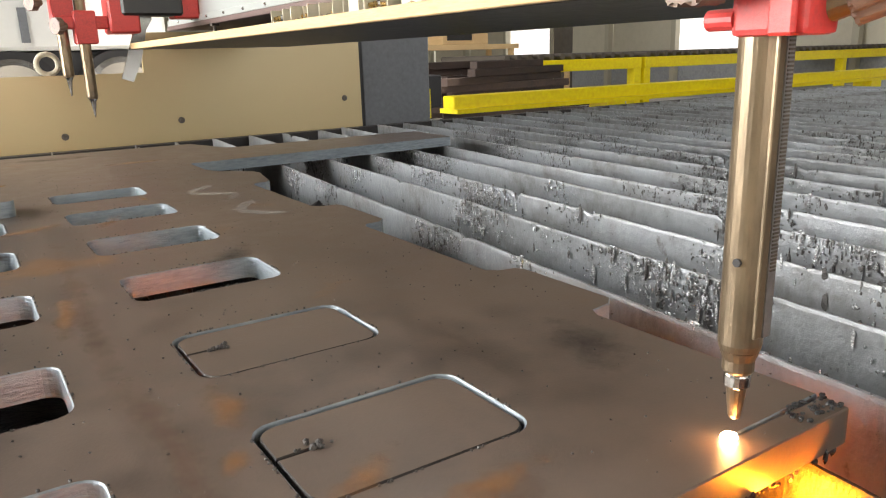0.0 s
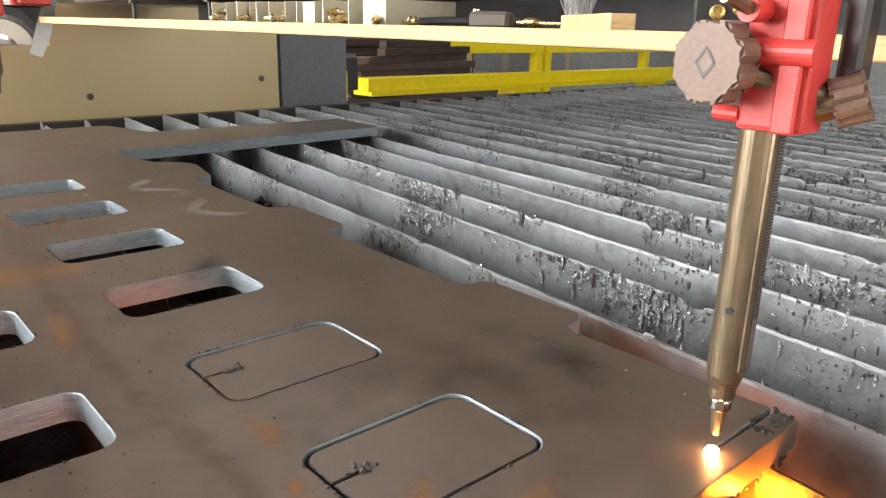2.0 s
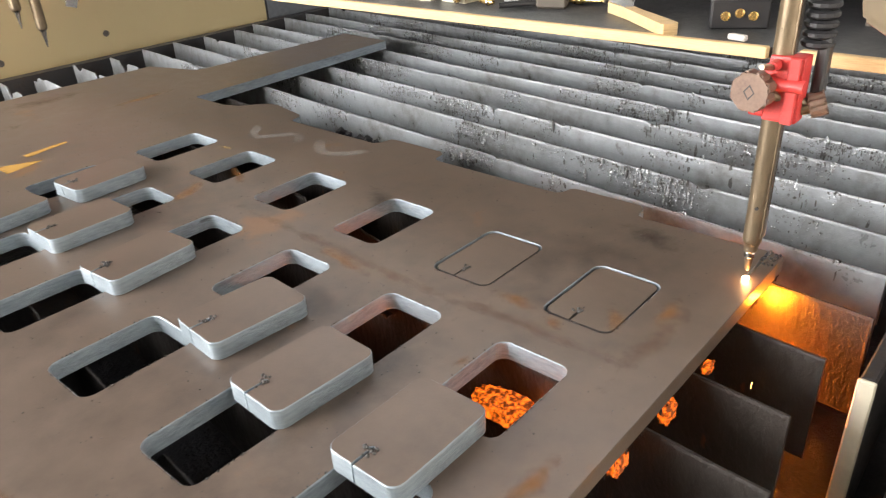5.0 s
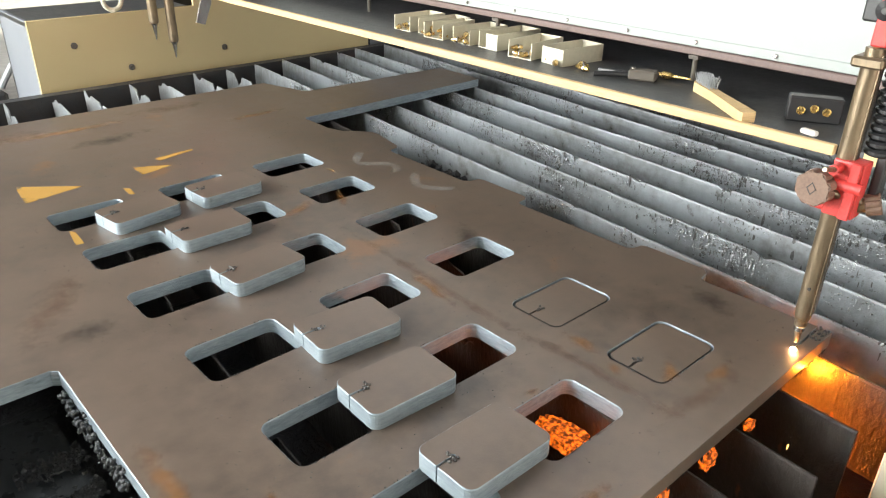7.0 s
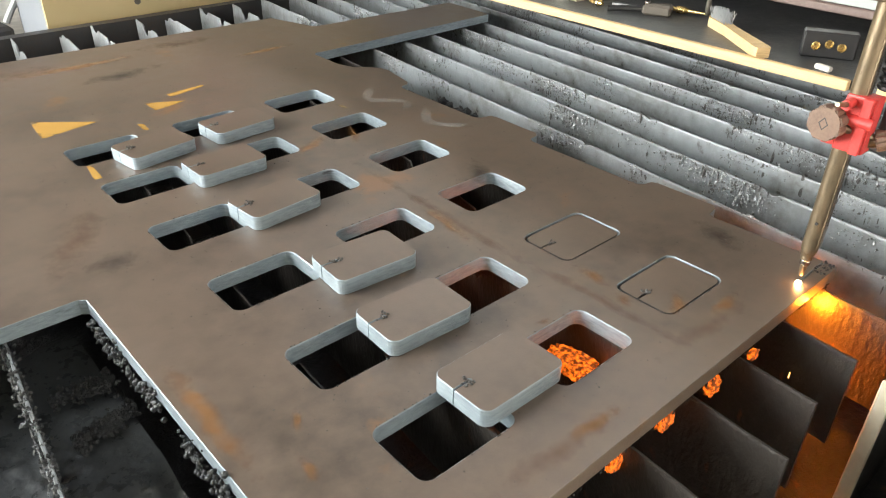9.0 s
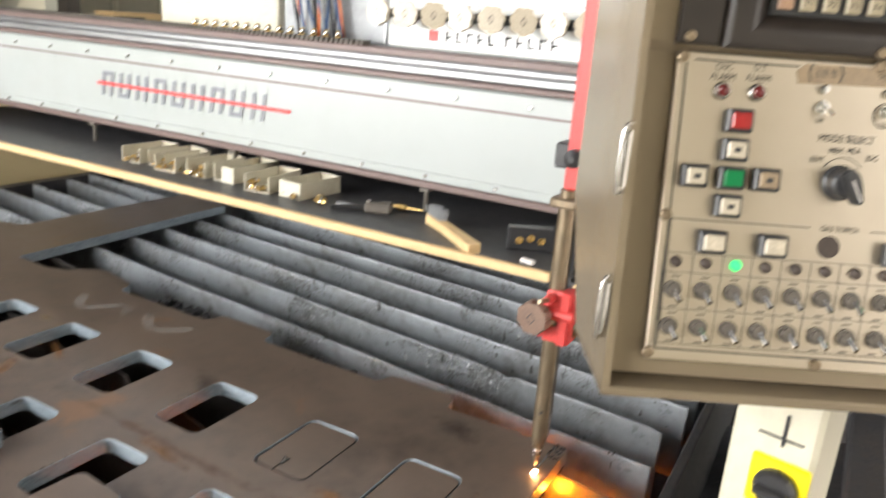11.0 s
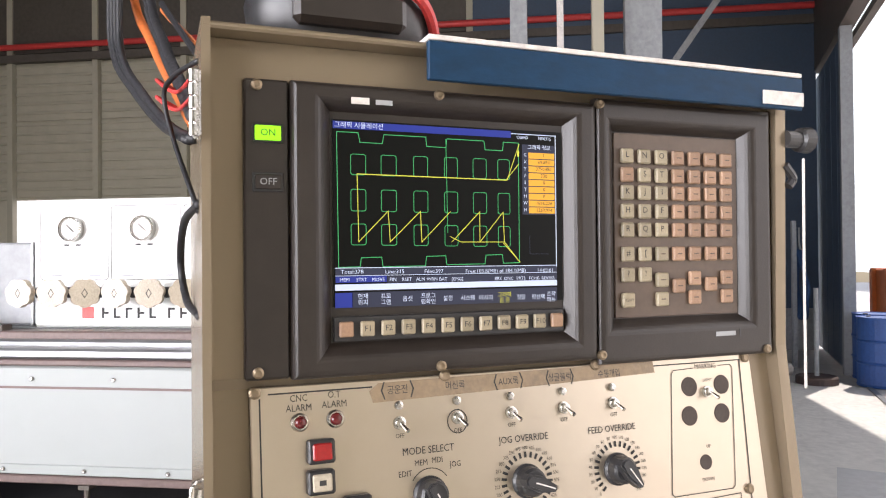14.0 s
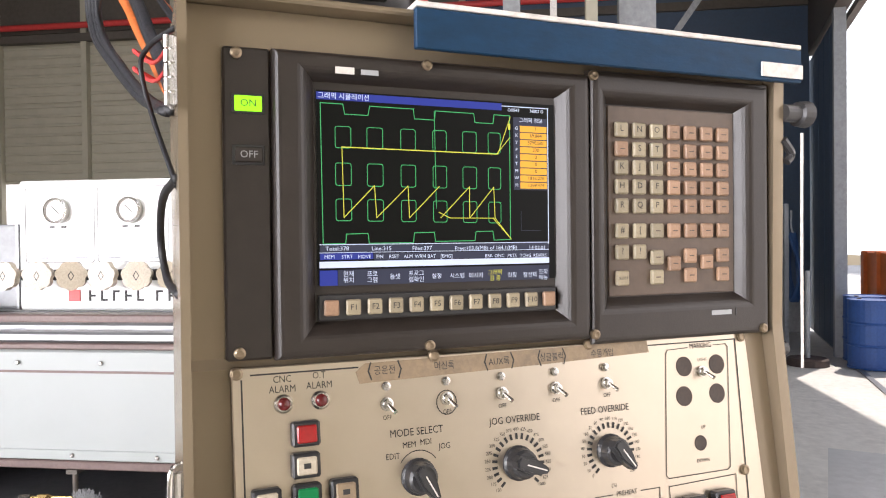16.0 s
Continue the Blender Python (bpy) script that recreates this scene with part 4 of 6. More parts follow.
    x, y = rng.uniform(-0.65, 0.66), rng.uniform(0.36, 2.6)
    if any(hx - 0.005 < x < hx + HOLE_X + 0.005 and any(c - 0.006 < y < c + HOLE_Y + 0.006 for c in COLS_Y) for hx in ROWS_X):
        continue
    s = rng.uniform(0.0005, 0.0016)
    specs.append(((x, y, PLATE + 0.001), (s, s, s * 0.8)))
for hx in ROWS_X:
    for k in range(6):
        for _ in range(60):
            x = hx + rng.choice((-0.003, HOLE_X + 0.003)) if rng.random() < 0.4 else hx + rng.uniform(0.02, HOLE_X - 0.02)
            y = COLS_Y[k] + (rng.uniform(0.02, HOLE_Y - 0.02) if not hx < x < hx + HOLE_X else rng.choice((-0.003, HOLE_Y + 0.003)))
            s = rng.uniform(0.0006, 0.002)
            specs.append(((x, y, PLATE + 0.001), (s, s, s)))
tagged(tagged(new("slag_specks", blobs("slag_specks", specs, 0.25, M["slag_dark"])), "tiny slag specks scattered on the plate", "slag"), kind="stuff")
# drips that hang under the near and left cut edges
bm = bmesh.new()
rng = random.Random(6)
for k in range(130):
    x = rng.uniform(-0.7, 0.63)
    ball((x, 0.345 + rng.uniform(-0.002, 0.004), SLAT_TOP - 0.003), rng.uniform(0.001, 0.003), bm, 1, (1, 0.8, rng.uniform(1, 3)))
for k in range(420):
    y = rng.uniform(0.35, 1.30)
    if noise.noise((y * 7, 3, 1)) > -0.15:
        ball((-0.727 + rng.uniform(-0.010, 0.004), y, SLAT_TOP - 0.012 + rng.gauss(0, 0.016)), rng.uniform(0.002, 0.007), bm, 1, (1, 1, rng.uniform(0.8, 1.6)))
for k in range(46):
    ball((rng.uniform(0.575, 0.642), rng.uniform(0.350, 0.378), PLATE + 0.0008), rng.uniform(0.0009, 0.0032), bm, 1, (1.3, 1, 0.7))
tagged(solid("edge_slag", bm, M["ridge_slag"], "slag drips along the plate's cut edge", "slag"), kind="stuff")

# thin scrap strips left in the edge's notches
for y0, y1 in ((1.60, 1.93), (0.94, 1.28)):
    solid("scrap_strip", box(0.658, 0.664, y0, y1, SLAT_TOP - 0.02, SLAT_TOP + 0.012, 0.001), M["burnt_shaded_steel"], "thin burnt scrap strip hanging in the plate's notch", "scrap strip", "scrap strips")
    bm = bmesh.new()
    rng = random.Random(int(y0 * 100))
    for _ in range(60):
        ball((0.672 + rng.uniform(-0.006, 0.01), rng.uniform(y0, y1), SLAT_TOP + rng.uniform(-0.02, 0.004)), rng.uniform(0.002, 0.006), bm, 1)
    # black mass added in the recess, where deep shade hides the slat
    crust = []
    for _ in range(240):
        y = rng.uniform(y0 - 0.01, y1 + 0.02)
        crust.append(((0.070 * (y - 1.0) + rng.uniform(0.665, 0.765), y, 0.56 + rng.uniform(-0.05, 0.012)), [rng.uniform(0.006, 0.020) for _ in range(3)]))
    ob = new("burnt_crust", blobs("burnt_crust", crust, 0.4, M["black_slag"]))
    ob.parent = bed
    tagged(ob, "black slag lumps that darken the recess between plate and slat like deep shade", kind="stuff")
    tagged(solid("notch_slag", bm, M["slag_dark"], "dark slag crumbs in the plate's notch", "slag"), kind="stuff")

# ---------------------------------------------------------------- the gantry
GX = 0.97
beam = thing("gantry_beam", pose(GX, 0, 0), "long white enamelled gantry beam with bolted covers", "gantry beam")
BY0, BY1 = -0.35, 3.95
part("cover", box(0.0, 0.45, BY0, BY1, 1.150, 1.432, 0.008), M["beam_white"], beam)
part("seam", box(-0.003, 0.0, BY0, BY1, 1.372, 1.378), M["brown"], beam, "dirty cover seam")
part("hem", box(-0.006, 0.0, BY0, BY1, 1.150, 1.176, 0.002), M["beam_white"], beam)
part("lower_lip", box(-0.012, 0.44, BY0, BY1, 1.128, 1.149, 0.003), M["brown"], beam, "brown lower lip")
part("upper_lip", box(-0.012, 0.44, BY0, BY1, 1.433, 1.449, 0.003), M["brown"], beam, "brown upper lip")
part("guide_rail", box(0.0, 0.05, BY0, BY1, 1.449, 1.476, 0.006), M["rail"], beam, "ground steel guide rail")
part("guide_rail", box(0.06, 0.09, BY0, BY1, 1.449, 1.492, 0.006), M["rail"], beam, "ground steel guide rail")
part("rack", box(0.09, 0.16, BY0, BY1, 1.449, 1.512, 0.004), M["brown"], beam, "dark gear rack")
part("deck", box(0.16, 0.45, BY0, BY1, 1.449, 1.515), M["tray"], beam)
bolt_me = mesh_of("bolt", lathe([(0.006, 0.0), (0.006, 0.004), (0.004, 0.006), (0.001, 0.006)], 10, m=pose(0, 0, 0, 0, -90, 0)), M["chrome"])
for z, step, off in ((1.398, 0.23, 0.0), (1.163, 0.23, 0.08)):
    for k in range(18):
        ob = new("bolt", bolt_me)
        ob.parent = beam
        ob.location = (-0.001 if z > 1.18 else -0.006, BY0 + 0.1 + off + k * step, z)
# the maker's mark as plain bars with a red stroke
for k in range(9):
    y = 2.405 - k * 0.0955
    wide = 0.062
    sk_ = Matrix.Translation((-0.0035, y, 1.287)) @ pose(0, 0, 0, 90, 0, -90)
    bm = bmesh.new()
    quad(-wide / 2, -wide / 2 + 0.016, -0.045, 0.045, 0, bm)
    quad(wide / 2 - 0.016, wide / 2, -0.045, 0.045, 0, bm)
    quad(-wide / 2, wide / 2, (0.03, -0.045, -0.008)[k % 3], (0.045, -0.03, 0.006)[k % 3], 0.0004, bm)
    for v in bm.verts:
        v.co.x += v.co.y * 0.16
    part("mark_bar", moved(bm, sk_), M["grey"], beam, "dark grey bar of the maker's mark")
part("mark_stroke", box(-0.0058, -0.0048, 1.50, 2.46, 1.281, 1.293), M["red"], beam, "red stroke through the maker's mark")
# rack teeth seen on the beam's top
teeth = bmesh.new()
for k in range(120):
    y = 1.3 + k * 0.02
    box(0.10, 0.14, y, y + 0.011, 1.512, 1.526, 0.0, teeth)
tagged(part("rack_teeth", teeth, M["steel_dark"], beam), kind="stuff")

tray = thing("tool_shelf", pose(0.667, 0, 0), "black tool shelf with a raw timber front edge under the gantry", "shelf")
part("board", box(0.022, 0.72, -0.2, 3.5, 1.035, 1.056, 0.003), M["tray"], tray)
part("front_batten", box(0.004, 0.0215, 0.455, 3.42, 1.036, 1.0595, 0.002), M["wood"], tray, "raw timber edge batten")
part("front_batten", box(0.004, 0.0215, -0.2, 0.395, 1.035, 1.060, 0.002), M["wood"], tray, "raw timber edge batten")
part("back_panel", box(0.70, 0.72, -0.2, 3.5, 1.056, 1.148), M["tray"], tray)
for y in (0.35, 0.975, 1.75, 2.5, 3.2):
    part("hanger", tube((0.30, y, 1.056), (0.30, y, 1.13), 0.007, n=10), M["steel_dark"], tray)
    part("hanger_top", box(0.285, 0.315, y - 0.015, y + 0.015, 1.118, 1.129), M["steel_dark"], tray)

SHELF = 1.0565
bin_y = (2.035, 1.92, 1.845, 1.72, 1.60, 1.435, 1.315)
for k, y in enumerate(bin_y):
    b = thing("parts_bin", pose(0.80 + 0.012 * math.sin(k * 2.1), y, SHELF, rz=6 * math.sin(k * 4)), "small open cream sheet metal parts bin", "parts bin", "parts bins")
    L = 0.17 if k != 4 else 0.2
    part("side", box(0, L, -0.003, 0.0, 0, 0.052, 0.0), M["cream_edge"], b)
    part("side", box(0, L, 0.085, 0.088, 0, 0.052, 0.0), M["cream_edge"], b)
    part("back", box(L, L + 0.003, -0.003, 0.088, 0, 0.052, 0.0), M["cream_edge"], b)
    part("base", box(0, L, 0.0, 0.085, 0, 0.003), M["cream_edge"], b)
    if k in (4, 6):
        part("front", box(-0.003, 0.0, -0.003, 0.088 if k == 6 else 0.05, 0, 0.05), M["cream_edge"], b)


def nozzle(x, y, z, a, tilt=0):
    n = thing("cutting_nozzle", pose(x, y, z, 90, 0, a), "small brass cutting nozzle", "nozzle", "spare nozzles")
    part("body", lathe([(0.004, -0.02), (0.006, -0.012), (0.009, -0.002), (0.009, 0.006), (0.006, 0.008), (0.006, 0.018)], 10), M["gold"], n)
    part("ring", lathe([(0.0095, -0.001), (0.0105, 0.001), (0.0105, 0.004), (0.0095, 0.005)], 10), M["chrome"], n)


rng = random.Random(21)
for k, y in enumerate(bin_y):
    if k == 4:
        continue
    for j in range(4):
        nozzle(0.785 + rng.uniform(0, 0.06), y + rng.uniform(0.01, 0.075), SHELF + 0.0115 + 0.0095 * (j == 3) * 1.6, rng.uniform(0, 180))
for j in range(3):
    nozzle(0.80 + 0.02 * j, 1.235 + 0.02 * j, SHELF + 0.0108, 50 * j)
pl = thing("hand_tool", pose(0.83, 1.12, SHELF, rz=-70), "black handled gripping tool lying on the shelf", "hand tool")
part("grip", cable([(-0.075, 0.03, 0.009), (-0.03, 0.014, 0.012), (0.03, 0.0, 0.012)], 0.008), M["black"], pl)
part("grip", cable([(-0.075, -0.03, 0.009), (-0.03, -0.014, 0.012), (0.03, 0.0, 0.012)], 0.008), M["black"], pl)
part("head", box(0.02, 0.1, -0.018, 0.018, 0.0, 0.03, 0.006), M["steel_dark"], pl)
part("pivot", tube((0.03, 0, 0.028), (0.03, 0, 0.034), 0.008, n=12), M["chrome"], pl)
tp = thing("torch_tip", pose(0.92, 1.03, SHELF + 0.011, 0, 90, 100), "long brass torch tip lying on the shelf", "torch tip")
part("body", lathe([(0.003, -0.07), (0.005, -0.02), (0.01, -0.01), (0.01, 0.012), (0.006, 0.014), (0.006, 0.06)], 12), M["gold"], tp)
part("sleeve", lathe([(0.0065, 0.03), (0.0105, 0.031), (0.0105, 0.058), (0.0065, 0.059)], 12), M["steel_dark"], tp)
br = thing("wire_brush", pose(0.80, 0.80, SHELF, rz=52), "worn wooden wire brush lying on the shelf", "brush")
part("handle", prism([(-0.17, -0.016), (-0.16, -0.02), (0.02, -0.014), (0.12, -0.02), (0.14, -0.012), (0.14, 0.012), (0.12, 0.02), (0.02, 0.014), (-0.16, 0.02), (-0.17, 0.016)], 0.0, 0.024), M["wood"], br)
bm = bmesh.new()
rng = random.Random(3)
for k in range(150):
    x, y = rng.uniform(0.04, 0.135), rng.uniform(-0.014, 0.014)
    tube((x, y, 0.023), (x + rng.gauss(0, 0.006), y + rng.gauss(0, 0.006), 0.05), 0.0009, n=4, bm=bm)
tagged(part("bristles", bm, M["steel_grey"], br, "frayed wire bristles"), kind="stuff")
sl = thing("indicator_block", pose(0.83, 0.575, SHELF, rz=-62), "black block with orange round windows", "instrument")
part("body", box(-0.06, 0.06, -0.02, 0.02, 0, 0.06, 0.004), M["black"], sl)
for k in range(3):
    part("dial", lathe([(0.0095, 0.0), (0.010, 0.003), (0.007, 0.004), (0.006, 0.002), (0.001, 0.002)], 16, m=Matrix.Translation((-0.030 + k * 0.028, -0.02, 0.028 + 0.006 * (k == 1))) @ pose(0, 0, 0, 90, 0, 0)), M["gold"], sl)
solid("chalk_block", box(-0.02, 0.02, -0.008, 0.008, 0, 0.012, 0.003), M["paper"], "small white chalk block on the shelf", "chalk", m=pose(0.715, 0.53, SHELF, 0, 0, 75))


# ---------------------------------------------------------------- torches
def handwheel(parent, m, r=0.036, label="brown scalloped handwheel"):
    out = []
    for k in range(64):
        a = 2 * math.pi * k / 64
        f = r * (1 - 0.17 * (0.5 + 0.5 * math.cos(8 * a)) ** 3)
        out.append((f * math.cos(a), f * math.sin(a)))
    bm = prism(out, -0.006, 0.022)
    bmesh.ops.bevel(bm, geom=[e for e in bm.edges if abs(e.verts[0].co.z - e.verts[1].co.z) < 1e-6], offset=0.003, segments=2, affect="EDGES")
    h = part("handwheel", moved(bm, m), M["wheel"], parent, label)
    part("hub", moved(lathe([(0.013, -0.03), (0.013, -0.002), (0.010, 0.0), (0.001, 0.0)], 16), m), M["brass"], h)
    part("emblem", moved(strip([(-0.009, 0), (0, 0.012), (0.009, 0), (0, -0.012)], 0.002, None, True, 0.0228), m), M["black"], h)


TX, TY = 0.508, 0.375
torch = thing("cutting_torch", pose(TX, TY, 0), "brass tubed flame cutting torch in a red clamp", "cutting torch")
bm = lathe([(0.0160, 0.731), (0.0175, 0.737), (0.0175, 1.30)], 32)
part("barrel", bm, M["brass"], torch)
part("rack_strip", box(0.002, 0.012, -0.0185, -0.0120, 0.745, 1.29), M["rail"], torch, "steel gear rack on the barrel")
bm = bmesh.new()
for k in range(160):
    box(0.0035, 0.0105, -0.0194, -0.0185, 0.80 + k * 0.003, 0.8015 + k * 0.003, 0, bm)
tagged(part("rack_teeth", bm, M["steel_dark"], torch), kind="stuff")
part("groove_bar", box(-0.008, 0.000, -0.0185, -0.0140, 0.745, 1.29, 0.001), M["brass"], torch)
part("nose", lathe([(0.0115, 0.7105), (0.0130, 0.713), (0.0130, 0.722), (0.0159, 0.7305)], 20), M["brass"], torch)
part("collar", lathe([(0.0090, 0.697), (0.0108, 0.699), (0.0108, 0.708), (0.0095, 0.710)], 16), M["chrome"], torch, "bright collar")
part("nozzle", lathe([(0.0042, 0.668), (0.0055, 0.671), (0.0085, 0.697)], 14), M["brass"], torch)
part("set_screw", tube((-0.0188, -0.004, 0.808), (-0.0165, -0.004, 0.808), 0.0035, n=10), M["black"], torch)
clamp = part("clamp", box(-0.022, 0.022, -0.044, 0.014, 0.978, 1.092, 0.005, seg=2), M["red"], torch, "red clamp body")
part("jaw", box(-0.029, -0.0225, -0.040, -0.020, 0.978, 1.092, 0.002), M["red"], clamp)
part("lug", tube((-0.026, -0.050, 1.045), (-0.026, 0.006, 1.045), 0.011, n=20), M["red"], clamp)
part("pinch_bolt", tube((-0.052, 0.0, 1.078), (-0.026, 0.0, 1.078), 0.010, n=14), M["red"], clamp)
part("bolt_tip", tube((-0.085, 0.004, 1.086), (-0.05, 0.0, 1.079), 0.0045, 0.006, n=8), M["brass"], clamp)
part("pinch_bolt", tube((-0.016, 0.012, 0.991), (-0.016, 0.036, 0.991), 0.008, n=14), M["red"], clamp)
handwheel(torch, Matrix.Translation((-0.040, 0.024, 1.035)) @ pose(0, 0, 0, 90, 0, -97), 0.036)
handwheel(torch, Matrix.Translation((0.020, -0.056, 1.005)) @ pose(0, 0, 0, 70, 0, 20), 0.022)
part("spindle", tube((-0.046, 0.03, 1.035), (0.020, -0.056, 1.005), 0.009, n=12), M["brass"], torch)
part("carriage", box(0.022, 0.050, -0.066, -0.046, 1.02, 1.12, 0.004), M["black"], torch, "black lifting carriage")
bm = bmesh.new()
for k in range(12):
    lathe([(0.022, 1.10 + k * 0.016), (0.027, 1.104 + k * 0.016), (0.027, 1.110 + k * 0.016), (0.022, 1.114 + k * 0.016)], 14, bm, Matrix.Translation((0.036, -0.042, 0)))
tagged(part("bellows", bm, M["rubber"], torch, "black ribbed bellows"), kind="stuff")
part("column", box(0.000, 0.050, -0.070, -0.048, 1.22, 1.95, 0.003), M["red"], torch, "tall red slide column")
part("column", box(-0.028, -0.006, -0.024, 0.004, 1.305, 1.95, 0.003), M["red"], torch, "tall red slide column")
part("column_edge", box(-0.008, 0.012, -0.046, -0.030, 1.29, 1.94, 0.002), M["black"], torch)
part("arm", box(0.04, 0.46, -0.06, -0.02, 1.40, 1.44, 0.004), M["black"], torch)
part("hose", cable([(0.006, -0.010, 1.30), (0.004, -0.030, 1.45), (0.006, -0.034, 1.75), (0.05, 0.03, 2.0), (0.3, 0.3, 2.3)], 0.0075), M["rubber"], torch)
part("hose", cable([(0.004, 0.0, 1.30), (0.012, -0.01, 1.5), (0.01, 0.0, 1.8), (0.08, 0.05, 2.05), (0.34, 0.32, 2.3)], 0.007), M["orange"], torch)
part("adjuster", lathe([(0.008, 0.0), (0.018, 0.004), (0.018, 0.02), (0.006, 0.026)], 12, m=Matrix.Translation((-0.03, -0.015, 1.37)) @ pose(0, 0, 0, 0, -90, 0)), M["black"], torch)
part("bracket", box(-0.026, 0.03, -0.026, 0.03, 1.345, 1.395, 0.004), M["black"], torch)
part("bracket", box(-0.026, 0.03, -0.026, 0.03, 1.265, 1.285, 0.004), M["brass"], torch)
# the flame
fl = thing("cutting_flame", pose(0.5, 0.373, PLATE), "white hot cutting flame under the torch nozzle", "flame")
part("hot_spot", ball((0, 0, 0.003), 0.0070, sub=2, squash=(1.25, 1, 0.6)), M["flame"], fl, smooth=True)
part("jet", lathe([(0.0028, -0.05), (0.0035, -0.03), (0.004, 0.0)], 10), M["molten"], fl)
part("pilot", lathe([(0.0008, 0.002), (0.0012, 0.006)], 10), M["molten"], fl)
bm = bmesh.new()
rng = random.Random(12)
for k in range(14):
    a, d = rng.uniform(0, 6.28), rng.uniform(0.02, 0.16)
    p = Vector((d * math.cos(a) - 0.02, d * math.sin(a) - 0.1, rng.uniform(-0.28, -0.06)))
    tube(p, p + Vector((rng.gauss(0, 0.006), rng.gauss(0, 0.006), rng.uniform(-0.02, -0.006))), 0.0007, n=5, bm=bm)
tagged(part("sparks", bm, M["spark"], fl, "falling orange sparks"), kind="stuff")
part("splash", ball((-0.01, 0.0, -0.375), 0.016, None, 2, (1.4, 1.2, 0.5)), M["molten"], fl, "glowing molten splash under the cut")
# the second torch, parked at the far end
for k, (dx, dy, top) in enumerate(((0.0, 0.0, 0.0), (-0.075, 0.02, 0.09))):
    t2 = thing("parked_torch", pose(0.503 + dx, 3.45 + dy, top), "idle brass cutting torch in a red clamp", "cutting torch", "parked torches")
    part("barrel", lathe([(0.019, 0.84), (0.022, 0.85), (0.022, 1.25)], 14), M["brass"], t2)
    part("nozzle", lathe([(0.003, 0.765), (0.007, 0.80), (0.012, 0.83), (0.019, 0.842)], 12), M["chrome"], t2)
    part("clamp", box(-0.035, 0.05, -0.035, 0.035, 1.06, 1.19, 0.005), M["red"], t2)
    handwheel(t2, Matrix.Translation((-0.09, -0.04, 1.13)) @ pose(0, 0, 0, 90, 0, -60), 0.034, "black handwheel")
ca = thing("torch_carriage", pose(0.60, 3.45, 0), "red torch carriage with black fittings on the gantry", "carriage")
part("body", box(0.0, 0.12, -0.05, 0.09, 1.10, 1.35, 0.008), M["red"], ca)
part("arm", box(-0.20, 0.0, -0.02, 0.05, 1.12, 1.17, 0.004), M["red"], ca)
part("motor", box(0.05, 0.30, -0.06, 0.06, 1.17, 1.30, 0.01), M["black"], ca)
part("bracket", box(0.26, 0.37, -0.05, 0.05, 1.16, 1.34, 0.006), M["red"], ca)
fs = solid("flat_spanner", prism([(-0.03, -0.15), (0.02, -0.15), (0.035, -0.05), (0.03, 0.08), (0.045, 0.13), (0.02, 0.16), (0.0, 0.135), (-0.02, 0.15), (-0.02, 0.05)], -0.004, 0.004), M["chrome"], "flat grey steel hook plate hung at the shelf's end", "hook plate", m=pose(0.70, 3.46, 1.05, 90, 18, 8))

# ---------------------------------------------------------------- far end carriage
ec = thing("end_carriage", pose(0, 3.84, 0), "cream painted gantry end carriage with black top", "end carriage")
part("front_panel", prism([(-0.03, 0.32), (1.955, 0.32), (1.955, 1.12), (0.80, 1.12), (0.80, 0.935), (-0.03, 0.935)], -0.02, 0.0, m=pose(0, 0, 0, 90, 0, 0)), M["cream"], ec, "cream painted front panel")
part("end_cheek", box(-0.03, -0.01, 0.02, 0.5, 0.32, 0.93, 0.003), M["grey"], ec)
part("deck", box(-0.03, 0.80, 0.02, 0.5, 0.905, 0.925), M["tray"], ec)
part("back_panel", box(-0.03, 1.955, 0.48, 0.5, 0.0, 0.90), M["bed"], ec)
part("gap_strip", box(1.957, 1.985, 0.02, 0.1, 0.55, 1.1), M["rubber"], ec)
for x, z in ((0.16, 0.80), (0.95, 0.70), (1.85, 0.76), (0.42, 0.66)):
    part("screw_hole", lathe([(0.016, 0.0), (0.016, 0.004), (0.008, 0.006), (0.001, 0.004)], 14, m=Matrix.Translation((x, 0.0, z)) @ pose(0, 0, 0, 90, 0, 0)), M["steel_dark"], ec)
eb = thing("drive_box", pose(2.0, 3.9, 0), "grey enamelled drive box on the end carriage", "drive box")
part("body", box(0.0, 0.46, 0.0, 0.3, 0.57, 1.10, 0.01), M["grey"], eb)
part("terminal_box", box(0.462, 0.58, 0.05, 0.2, 0.66, 0.86, 0.008), M["black"], eb)
part("edge_strip", box(0.462, 0.475, 0.02, 0.05, 0.60, 0.78), M["yellow"], eb)
part("foot", box(0.05, 0.42, 0.05, 0.25, 0.0, 0.57), M["bed"], eb)
ei = thing("lifting_eye", pose(0.40, 3.90, 0.926), "small cream lifting eye on the end carriage", "lifting eye")
bm = bmesh.new()
for k in range(20):
    a, b = 2 * math.pi * k / 20, 2 * math.pi * (k + 1) / 20
    tube((0.045 * math.cos(a), 0, 0.06 + 0.045 * math.sin(a)), (0.045 * math.cos(b), 0, 0.06 + 0.045 * math.sin(b)), 0.012, n=8, bm=bm)
part("ring", bm, M["cream_edge"], ei)
part("stem", tube((0, 0, 0), (0, 0, 0.02), 0.015, n=10), M["cream_edge"], ei)

# ---------------------------------------------------------------- the control console
CON = pose(-0.169, 0.049, 0, 0, 0, -60.7)
console = thing("control_console", CON, "beige machine control console with monitor, keypad and ivory switch panel", "control console")
SLOPE = math.atan2(0.162, 0.987)
# frames on the console's faces: x to the right, y up, z out
PANEL = Matrix(((1, 0, 0, 0), (0, math.sin(SLOPE), -math.cos(SLOPE), 0), (0, math.cos(SLOPE), math.sin(SLOPE), 1.589), (0, 0, 0, 1)))
